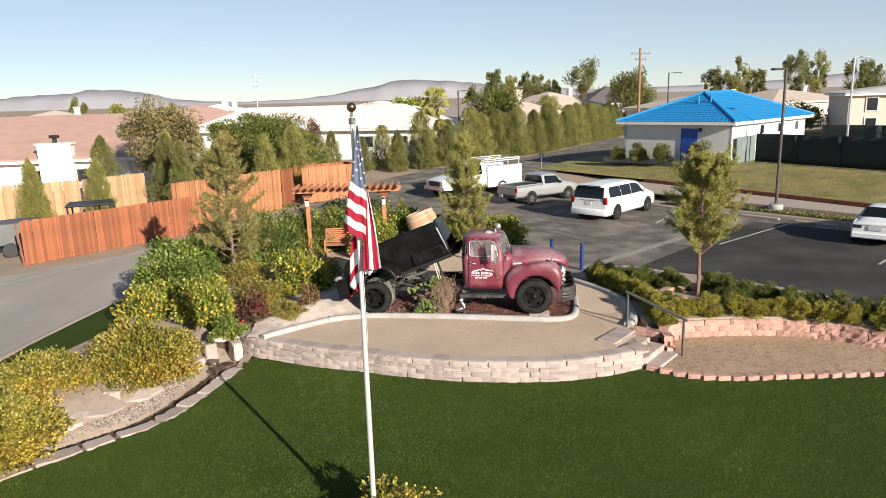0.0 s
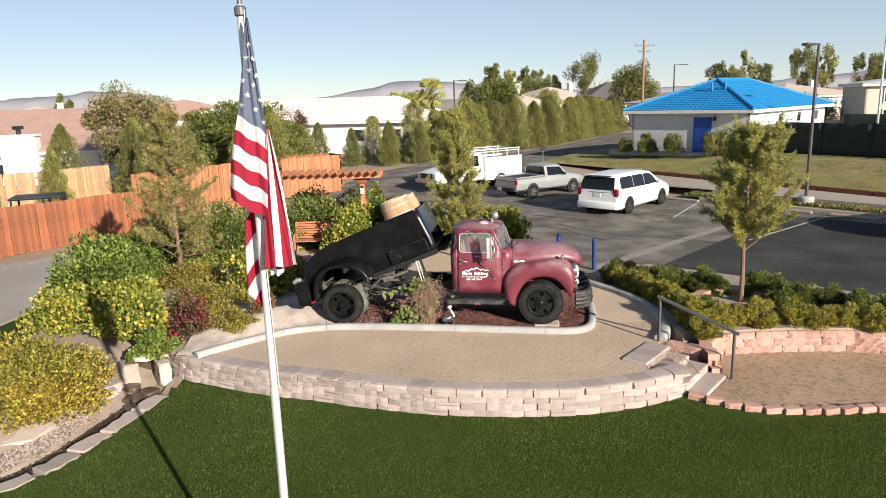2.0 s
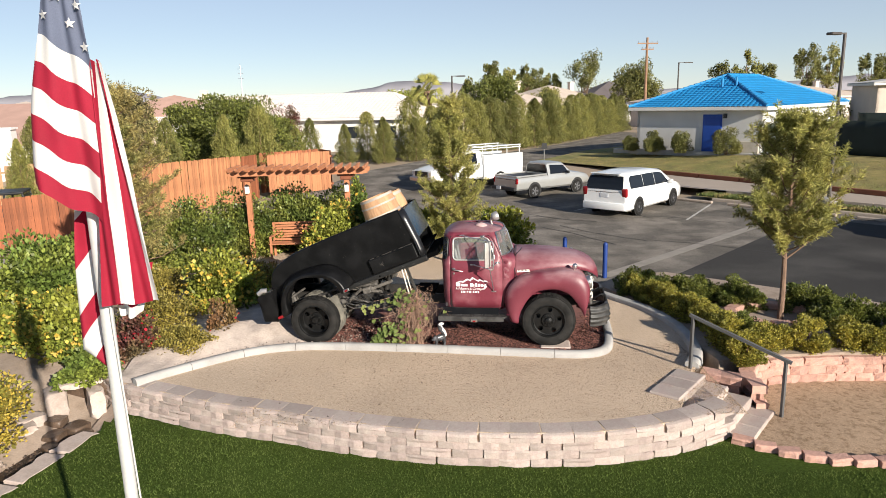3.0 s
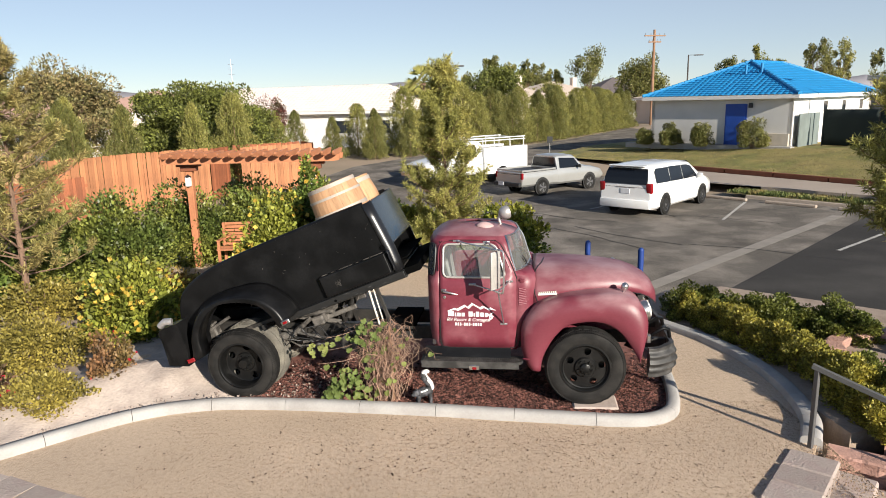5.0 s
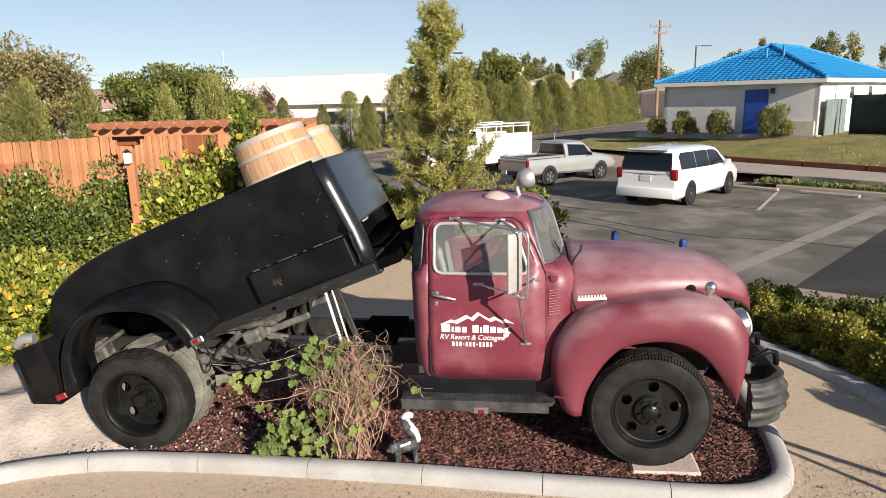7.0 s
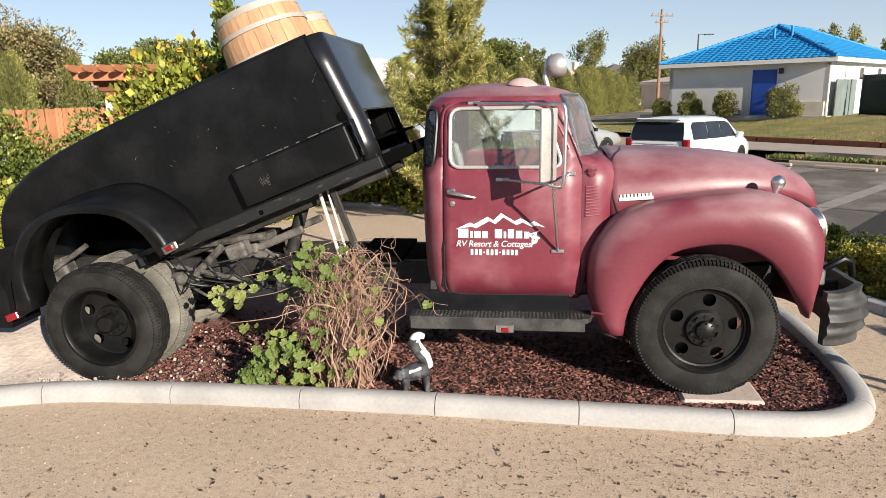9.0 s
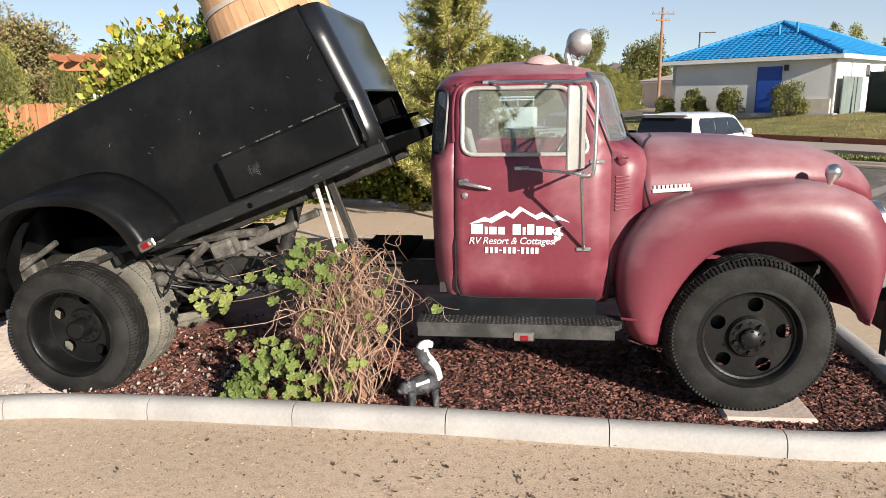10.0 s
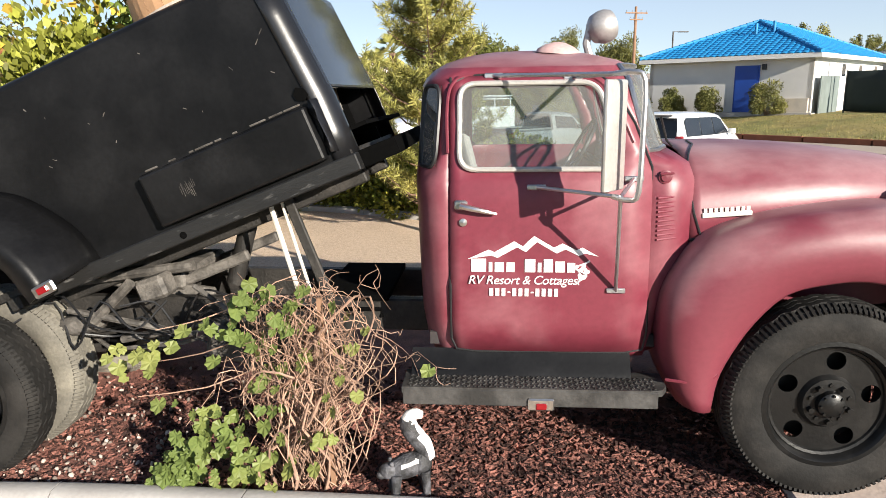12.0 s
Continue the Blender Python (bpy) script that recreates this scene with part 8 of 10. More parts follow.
gold = [shrub("edging_shrub", "clipped golden-green euonymus shrub", (0, 0, -50), 0.70, 0.70, 0.62, 6500, 0.021, L_gold, 60 + k, 26, group="edging shrubs", flat=0.95) for k in range(3)]
dark = [shrub("edging_shrub", "dark green euonymus shrub", (0, 0, -50), 0.78, 0.74, 0.64, 6500, 0.022, L_edge, 65 + k, 26, group="edging shrubs", flat=0.95) for k in range(3)]
row_gold = [(4.42, 19.55), (4.60, 19.2), (4.76, 18.85), (4.90, 18.48), (5.02, 18.1), (5.10, 17.72), (5.16, 17.36), (5.20, 17.0), (5.22, 16.64), (5.2, 16.28), (5.16, 15.92), (5.14, 15.58), (5.55, 16.05), (5.95, 16.2), (6.45, 16.12), (7.1, 16.1), (7.55, 16.02), (8.05, 15.92), (8.55, 15.75), (9.05, 15.5), (9.5, 15.2), (9.95, 14.85), (10.5, 14.65), (11.2, 14.5), (11.9, 14.4)]
row_dark = [(4.5, 19.75), (4.8, 19.62), (5.1, 19.45), (5.4, 19.22), (5.68, 18.98), (5.95, 18.75), (6.2, 18.5), (6.5, 18.35), (7.3, 18.0), (7.7, 17.75), (7.35, 17.2), (7.85, 17.1), (8.3, 16.95), (8.75, 16.6), (9.15, 16.25), (9.55, 15.9), (10.0, 15.6), (10.5, 15.35), (11.0, 15.15), (11.6, 15.0), (12.2, 14.95), (8.4, 16.2), (5.6, 16.75), (5.45, 18.9)]
for lst, src, sc in ((row_gold, gold, (0.80, 1.02)), (row_dark, dark, (0.80, 1.04))):
    for i, (x, y) in enumerate(lst):
        s = rngs.uniform(*sc)
        o = copy_thing(src[i % 3], pose(x + rngs.uniform(-0.06, 0.06), y + rngs.uniform(-0.06, 0.06), 0.0, 0, 0, rngs.uniform(0, 360)))
        o.scale = (s, s, s * rngs.uniform(0.85, 1.05))
for o in gold + dark:
    for ch_ in list(o.children_recursive):
        bpy.data.objects.remove(ch_)
    bpy.data.objects.remove(o)

# background planting
cones = [cone_tree("conifer", "dense dark green conifer in a boundary row", (0, 0, -80), 5.0, 1.75, 15000, 0.075, mm, 80 + k, "boundary conifers", power=(0.50, 0.60, 0.30, 0.34)[k]) for k, mm in enumerate((L_cypress, L_cypress2, L_cypress, L_cypress2))]
rngb = random.Random(21)
line = smooth_line([(-1.5, 57.0, 0), (2.0, 59.5, 0), (6.0, 63.0, 0), (12.5, 72.0, 0), (17.5, 80.5, 0), (23.0, 90.0, 0)], 10)
for p, d in by_length(line, 1.55):
    o = copy_thing(cones[rngb.choice((2, 3, 2, 3, 0))], pose(p.x + rngb.uniform(-0.4, 0.4), p.y + rngb.uniform(-0.5, 0.5), -0.05, 0, 0, rngb.uniform(0, 360)))
    s = rngb.uniform(0.82, 1.08)
    o.scale = (s * 0.92, s * 0.92, s * 0.88)
for x, y, s, w in ((-8.7, 55, 0.86, 0.8), (-6.1, 54, 0.74, 0.8), (-3.3, 53.2, 0.86, 0.75), (-1.1, 54.5, 0.82, 0.8), (-11.0, 53, 0.95, 0.8), (-14.2, 48, 0.9, 0.8), (-4.7, 56, 0.95, 0.8), (-12.8, 49.5, 0.95, 0.8), (-9.4, 50.5, 0.8, 0.8), (-20.0, 40.5, 0.85, 0.8), (-16.6, 41.5, 0.9, 0.8), (-10.8, 46, 0.85, 0.7), (-8.2, 47.5, 0.75, 0.7), (-20.9, 34.6, 0.68, 0.72), (-18.0, 35.6, 0.66, 0.7), (-14.2, 37.2, 0.78, 0.66), (-12.4, 38.0, 0.8, 0.7), (-10.4, 40.5, 0.82, 0.72), (-9.0, 42.0, 0.9, 0.75), (-15.8, 39.5, 0.85, 0.8), (-3.4, 56, 0.75, 0.8), (0.6, 57, 0.9, 0.9),
                  (-25.0, 33.0, 0.7, 0.75), (-13.0, 52, 0.8, 0.8), (-17, 47, 0.9, 0.8)):
    o = copy_thing(cones[rngb.choice((0, 1, 3))], pose(x, y, -0.05, 0, 0, rngb.uniform(0, 360)))
    s *= 0.8 if y > 45 and x > -13 else 1.0
    o.scale = (s * w * 1.15, s * w * 1.15, s * 0.94)
    o["label"] = "pointed olive-green conifer in a back garden"
    o["group"] = "garden conifers"
for i, (x, y, w, h, z0) in enumerate(((25.0, 120, 7.6, 13.2, 4.0), (8.8, 108, 3.6, 10.0, 4.5), (11.4, 110, 4.4, 9.0, 4.0), (15.0, 118, 3.4, 9.9, 4.0), (17.4, 122, 5.0, 9.8, 3.0), (20.5, 124, 4.2, 8.6, 3.0), (5.0, 104, 3.6, 7.6, 2.0), (48, 121, 4.5, 10, 3), (51.5, 120, 5.0, 12, 4), (56, 122, 4.4, 10, 3), (61.5, 120, 5.2, 12.4, 4), (65.5, 121, 5.0, 12, 4), (71, 118, 4.8, 11, 3), (74, 119, 4.4, 10.5, 3), (-48, 104, 3.4, 7.2, 1.5), (-62, 120, 4.0, 8.2, 2), (-45, 118, 3.0, 6.2, 1.5))):
    crown_tree("distant_pine", "rounded olive pine standing above distant roofs", (x, y, -0.3), w, h, z0, 5200, 0.16, (L_cypress, L_cypress2)[i % 3 == 2], 300 + i, 24, group="distant pines", sig=0.16)
for o in cones:
    for ch_ in list(o.children_recursive):
        bpy.data.objects.remove(ch_)
    bpy.data.objects.remove(o)
crown_tree("mesquite_tree", "broad dark green spreading mesquite tree", (-12.2, 46.5, 0), 9.8, 4.9, 0.3, 60000, 0.085, L_mesquite, 90, 70, sig=0.15)
crown_tree("autumn_tree", "brownish half-bare broadleaf tree", (-18.0, 44.5, 0), 6.4, 6.0, 0.7, 30000, 0.085, L_brownish, 91, 56, sig=0.16)
crown_tree("autumn_tree", "thin brownish tree at a fence corner", (-23.6, 31.5, 0), 3.4, 6.0, 1.2, 9000, 0.07, L_brownish, 92, 40, sig=0.16)
crown_tree("plum_tree", "small purple-leaved tree by a white house", (-12.0, 62.0, 0), 3.2, 4.4, 0.8, 5000, 0.07, L_wine, 93, 30, sig=0.18)
crown_tree("round_tree", "dense round dark green tree", (29.3, 106, 0), 7.2, 9.6, 1.0, 14000, 0.16, L_cypress, 94, 40, sig=0.2)
crown_tree("round_tree", "bright green spreading tree behind the conifer row", (5.5, 68, 0), 6.5, 6.6, 1.0, 14000, 0.12, L_mesquite, 95, 40, sig=0.2)
for i, (x, y, w, h, m_) in enumerate(((40, 78, 7, 4.2, L_cypress2), (46, 76, 6, 4.4, L_cypress2), (52, 80, 8, 5, L_brownish), (33, 74, 5, 4.0, L_cypress2), (60, 90, 9, 6, L_cypress), (72, 100, 9, 7, L_cypress2), (-34, 100, 6, 4.6, L_cypress2), (-4, 110, 10, 6.5, L_yellowgreen), (-9, 100, 7, 5.5, L_cypress2), (10, 130, 9, 7, L_cypress), (-28, 128, 8, 5, L_cypress), (-70, 110, 8, 5, L_cypress), (36, 140, 9, 7.5, L_cypress2), (80, 120, 10, 8, L_cypress), (14, 92, 6, 5.5, L_cypress2), (64, 76, 7, 5, L_cypress2))):
    crown_tree("background_tree", "leafy tree among distant houses", (x, y, -0.1), w, h, 0.5, 6500, 0.018 * w + 0.04, m_, 120 + i, 26, group="background trees", sig=0.22)
for i, (u, w) in enumerate(((7.9, 1.0), (6.25, 1.25), (4.4, 1.35), (1.6, 1.55))):
    x, y, z = 18.80 - 0.673 * u - 0.62, 44.29 + 0.740 * u - 0.55, 0.74
    shrub("wall_shrub", "leafy shrub against the stucco wall", (x, y, z), w, w, w * 1.05, 5200, 0.045, L_cypress, 150 + i, 30, group="wall shrubs", flat=1.0)
# fan palm
palm = thing("palm_tree", "fan palm with a shaggy trunk", "palm", pose(-0.3, 69, 0))
bm = bmesh.new(); pipe(bm, [(0, 0, 0), (0.05, 0, 2.5), (0, 0, 5.0)], [0.35, 0.42, 0.3], 10); part("trunk", bm, M_bark, palm)
rgp = np.random.default_rng(5)
for k in range(34):
    a, el = rgp.uniform(0, 6.28), rgp.uniform(-0.9, 1.3)
    d = Vector((math.cos(a) * math.cos(el), math.sin(a) * math.cos(el), math.sin(el)))
    s = d.orthogonal().normalized()
    bm = bmesh.new()
    o = Vector((0, 0, 5.1))
    pipe(bm, [o, o + d * 0.8], 0.03, 4)
    for j in range(-6, 7):
        q = (d + s * 0.16 * j).normalized()
        base, tip = o + d * 0.75, o + d * 0.75 + q * 1.0 + Vector((0, 0, -0.12))
        w_ = q.cross(d.cross(s)).normalized() * 0.05
        bm.faces.new([bm.verts.new(v) for v in (base, base.lerp(tip, 0.5) + w_, tip, base.lerp(tip, 0.5) - w_)])
    part("frond", bm, L_cypress2, palm)
# grass tufts on verge
def tuft_field(name, label, n, place, h, m, seed):
    rg = np.random.default_rng(seed)
    P = np.array([p for p in (place(rg) for _ in range(n)) if p is not None])
    u = rand_dirs(rg, len(P)) * 0.35 + np.array([0, 0, 1.0])
    u /= np.linalg.norm(u, axis=1, keepdims=True)
    w = np.cross(u, rand_dirs(rg, len(P)))
    w /= np.linalg.norm(w, axis=1, keepdims=True)
    s = h * rg.uniform(0.5, 1.2, size=(len(P), 1))
    o = quads(name, P + u * s * 0.5, u * s, w * s * 0.22, m, None)
    return tagged(o, label, "grass", kind="stuff")


def verge_spot(rg):
    p = KX + KY * rg.uniform(-12, 10.4) + KN * rg.uniform(0.22, 1.15)
    return (p.x, p.y, -0.335)


L_grass = leafstuff("rough_grass", (0.132, 0.163, 0.046), other=(0.248, 0.194, 0.078))
tuft_field("verge_grass", "rough green and straw grass on the verge", 14000, verge_spot, 0.09, L_grass, 4)


def berm_spot(rg):
    s, u = rg.uniform(-14, 24), rg.uniform(0, 1)
    d = 0.1 + 5.6 * u
    fall = 0.0 if s < 12 else 0.7 * ramp01((s - 12) / 14)
    z = np.interp(d, (0.05, 1.2, 2.6, 4.0, 5.4, 12), (0.06, 0.14, 0.33, 0.56, 0.74, 0.78))
    p = KX + KY * s + KN * (beam_d(s) + d)
    return (p.x, p.y, z * (1 - 0.75 * fall) - 0.05 * fall - 0.02)


tuft_field("bank_grass", "half-dry mown grass on the bank", 38000, berm_spot, 0.045, leafstuff("bank_grass_blade", (0.21, 0.205, 0.055), other=(0.34, 0.265, 0.095)), 6)

# ---- parked vehicles ----
M_carwhite = material("white_car_paint", (0.75, 0.75, 0.74), 0.25, var=0.03, bump=0.0, coat=0.6)
M_carsilver = material("silver_car_paint", (0.47, 0.47, 0.45), 0.3, metal=0.5, var=0.05, bump=0.0, coat=0.5)
M_carblack = material("car_trim_plastic", (0.02, 0.02, 0.02), 0.55, var=0.1, bump=0.0)
M_carglass = material("tinted_car_glass", (0.008, 0.010, 0.014), 0.12, var=0.05, bump=0.0, spec=0.35)
M_alloy = material("alloy_wheel", (0.30, 0.30, 0.31), 0.35, metal=0.8, var=0.1, bump=0.0)
M_plate = material("number_plate", (0.55, 0.56, 0.58), 0.5, var=0.05, bump=0.0)


def car_wheel(parent, x, y, r, side, steel=False):
    bm = bmesh.new()
    lathe(bm, [(r * 0.64, -0.1), (r * 0.9, -0.11), (r, -0.08), (r, 0.08), (r * 0.9, 0.11), (r * 0.64, 0.1)], pose(x, y, r, 90), 32)
    w = part("wheel", bm, M_tyre, parent, "dark tyre", True)
    bm = bmesh.new()
    m = pose(x, y + side * 0.07, r, -90 * side, 0, 0)
    lathe(bm, [(r * 0.66, 0.03), (r * 0.62, 0.0), (r * 0.6, -0.06)], m, 32)
    for k in range(5):
        a = k * math.tau / 5
        c, s = math.cos(a), math.sin(a)
        pts = [(0.03, -0.02), (r * 0.6, -0.045), (r * 0.62, 0.045), (0.03, 0.02)]
        bm.faces.new([bm.verts.new(m @ Vector((c * p - s * q, s * p + c * q, 0.015))) for p, q in pts])
    lathe(bm, [(r * 0.16, 0.0), (r * 0.14, 0.03), (0.001, 0.032)], m, 12)
    part("rim", bm, M_alloy, w, "grey alloy rim", True)


def body_loft(bm, stations):
    """stations: (x, [(y, z) from the sill up to the middle of the top]) of one side, mirrored."""
    rows = []
    for x, half in stations:
        rows.append([(x, y, z) for y, z in half] + [(x, -y, z) for y, z in half[::-1][1:]])
    loft(bm, rows)
    for end in (rows[0], rows[-1]):
        vs = [bm.verts.new(p) for p in end]
        bm.faces.new(vs)


def side_panes(parent, polys, yfun, m=M_carglass):
    for poly in polys:
        for s in (1, -1):
            bm = bmesh.new()
            plate(bm, [(x, s * (yfun(x, z) + 0.012), z) for x, z in poly], (0, s * 0.012, 0))
            part("side_window", bm, m, parent, "dark tinted glass")


def half_section(w, zs, zb, zr, wr, tuck=0.06):
    """Half outline: sill, bulging side, belt, leaning glass, roof."""
    return [(w - 0.1, zs), (w - 0.02, zs + 0.08), (w, (zs + zb) / 2), (w - 0.015, zb - 0.05), (w - 0.05, zb), (w - 0.05 - (w - 0.05 - wr) * 0.5, zb + (zr - zb) * 0.5), (wr, zr - 0.07), (wr - 0.12, zr - 0.015), (wr * 0.5, zr), (0, zr + 0.005)]


def glass_y(w, wr, zb, zr):
    return lambda x, z: (w - 0.05) + (wr - (w - 0.05)) * (z - zb) / (zr - 0.07 - zb)


def minivan(m):
    t = thing("minivan", "white minivan with dark tinted windows in a parking bay", "car", m)
    W, WR, ZB, ZR = 0.99, 0.76, 1.06, 1.74
    bm = bmesh.new()
    S = half_section
    body_loft(bm, [(-1.02, S(0.90, 0.34, 0.95, 1.05, 0.86)), (-0.98, S(0.95, 0.28, 1.0, 1.2, 0.82)), (-0.90, S(0.97, 0.26, 1.04, 1.5, 0.78)), (-0.78, S(0.98, 0.24, 1.06, 1.66, 0.76)), (-0.6, S(W, 0.24, ZB, 1.71, WR)), (0.3, S(W, 0.24, ZB, ZR, WR)), (1.6, S(W, 0.24, ZB - 0.01, 1.72, WR)), (2.2, S(W, 0.24, ZB - 0.02, 1.66, WR)),
                   (2.75, S(W, 0.24, 1.03, 1.40, 0.78)), (3.15, S(0.98, 0.24, 1.0, 1.13, 0.82)), (3.5, S(0.97, 0.25, 0.92, 1.05, 0.84)), (3.95, S(0.92, 0.26, 0.80, 0.92, 0.8)), (4.12, S(0.82, 0.3, 0.66, 0.74, 0.7)), (4.15, S(0.75, 0.36, 0.56, 0.62, 0.65))])
    body = part("body", bm, M_carwhite, t, "glossy white body", True, 35)
    gy = glass_y(W, WR, ZB, ZR)
    side_panes(body, [[(-0.62, 1.12), (0.42, 1.10), (0.42, 1.58), (-0.45, 1.60), (-0.62, 1.5)], [(0.47, 1.10), (1.42, 1.08), (1.40, 1.57), (0.47, 1.59)], [(1.48, 1.08), (2.62, 1.08), (2.2, 1.48), (1.9, 1.55), (1.46, 1.57)]], gy)
    bm = bmesh.new()
    rows = [[(x - 0.006, y * w_, z) for y in (-1, -0.6, 0, 0.6, 1)] for x, w_, z in ((-1.028, 0.80, 1.10), (-0.985, 0.79, 1.30), (-0.925, 0.76, 1.48), (-0.85, 0.72, 1.61))]
    loft(bm, rows)
    part("rear_window", bm, M_carglass, t, "black tinted rear glass").modifiers.new("thick", "SOLIDIFY").thickness = 0.015
    bm = bmesh.new(); plate(bm, ((3.1, 0.78, 1.13), (3.1, -0.78, 1.13), (2.28, -0.66, 1.64), (2.28, 0.66, 1.64)), (0.012, 0, 0.012))
    part("windscreen", bm, M_carglass, t)
    bm = bmesh.new(); box(bm, (-1.03, 0, 0.43), (0.16, 1.86, 0.30), bevel=0.05, seg=2); part("rear_bumper", bm, M_carwhite, t, "", True)
    bm = bmesh.new(); box(bm, (-0.86, 0, 1.70), (0.3, 1.3, 0.04), bevel=0.015); part("spoiler", bm, M_carwhite, t)
    for s in (1, -1):
        bm = bmesh.new(); box(bm, (-0.96, s * 0.86, 0.98), (0.16, 0.2, 0.34), (0, -8, 0), bevel=0.03, seg=2); part("tail_lamp", bm, M_redlens, t, "red tail lamp", True)
        bm = bmesh.new(); box(bm, (2.55, s * 1.08, 1.12), (0.12, 0.22, 0.17), bevel=0.04, seg=2); part("door_mirror", bm, M_carwhite, t, "", True)
        for x in (0.0, 3.08):
            car_wheel(t, x, s * 0.905, 0.34, s)
            # black disc on the body side paints the shaded gap round the wheel
            bm = bmesh.new(); lathe(bm, [(0.40, 0), (0.40, 0.012), (0.0, 0.012)], pose(x, s * 0.978, 0.36, -90 * s), 24); part("wheel_arch", bm, M_carblack, t)
    bm = bmesh.new(); box(bm, (-1.02, 0, 0.86), (0.03, 0.34, 0.17), bevel=0.005); part("number_plate", bm, M_plate, t, "plain plate")
    bm = bmesh.new(); box(bm, (-1.015, 0, 0.98), (0.03, 0.72, 0.04), bevel=0.008); part("plate_trim", bm, M_chrome, t)
    return t


def pickup(m):
    t = thing("pickup_truck", "silver compact pickup with an open bed", "truck", m)
    S = half_section
    bm = bmesh.new()
    body_loft(bm, [(-1.12, S(0.80, 0.45, 0.9, 0.98, 0.76)), (-1.1, S(0.84, 0.42, 0.98, 1.02, 0.80)), (0.9, S(0.85, 0.40, 0.99, 1.03, 0.81))])
    part("cargo_bed", bm, M_carsilver, t, "silver cargo bed", True, 35)
    bm = bmesh.new(); box(bm, (-0.1, 0, 1.036), (1.8, 1.36, 0.01)); part("bed_liner", bm, M_carblack, t, "dark bed opening")
    for a, b in (((-1.06, 0, 1.06), (0.05, 1.6, 0.08)), ((-0.1, 0.76, 1.06), (1.9, 0.06, 0.08)), ((-0.1, -0.76, 1.06), (1.9, 0.06, 0.08))):
        bm = bmesh.new(); box(bm, a, b, bevel=0.015); part("bed_rail", bm, M_carsilver, t)
    bm = bmesh.new()
    body_loft(bm, [(0.9, S(0.85, 0.40, 1.0, 1.55, 0.66)), (1.0, S(0.86, 0.38, 1.0, 1.60, 0.66)), (1.7, S(0.86, 0.38, 1.0, 1.61, 0.66)), (2.0, S(0.86, 0.38, 0.99, 1.56, 0.66)), (2.5, S(0.86, 0.38, 0.97, 1.12, 0.72)), (3.2, S(0.85, 0.4, 0.88, 1.0, 0.72)), (3.65, S(0.82, 0.42, 0.78, 0.9, 0.7)), (3.82, S(0.76, 0.45, 0.68, 0.75, 0.66))])
    cab_ = part("cab", bm, M_carsilver, t, "", True, 35)
    side_panes(cab_, [[(1.05, 1.05), (2.28, 1.03), (1.98, 1.42), (1.08, 1.48)]], glass_y(0.86, 0.66, 1.0, 1.6))
    bm = bmesh.new(); plate(bm, ((0.885, 0.7, 1.1), (0.885, -0.7, 1.1), (0.885, -0.6, 1.48), (0.885, 0.6, 1.48)), (-0.012, 0, 0.008)); part("rear_window", bm, M_carglass, t)
    for s in (1, -1):
        bm = bmesh.new(); box(bm, (-1.08, s * 0.78, 0.86), (0.1, 0.12, 0.26), bevel=0.02); part("tail_lamp", bm, M_redlens, t, "red tail lamp")
        bm = bmesh.new(); box(bm, (2.1, s * 0.95, 1.08), (0.1, 0.18, 0.14), bevel=0.03); part("door_mirror", bm, M_carblack, t)
        for x in (0.0, 2.85):
            car_wheel(t, x, s * 0.785, 0.33, s)
            # flat black disc stands for the dark inside of the wheel opening
            bm = bmesh.new(); lathe(bm, [(0.40, 0), (0.40, 0.012), (0.0, 0.012)], pose(x, s * 0.845, 0.36, -90 * s), 24); part("wheel_arch", bm, M_carblack, t)
    bm = bmesh.new(); box(bm, (-1.2, 0, 0.5), (0.14, 1.6, 0.16), bevel=0.02); part("rear_bumper", bm, M_carblack, t)
    bm = bmesh.new(); box(bm, (-1.28, 0.3, 0.52), (0.03, 0.3, 0.15)); part("number_plate", bm, M_plate, t, "plain plate")
    return t


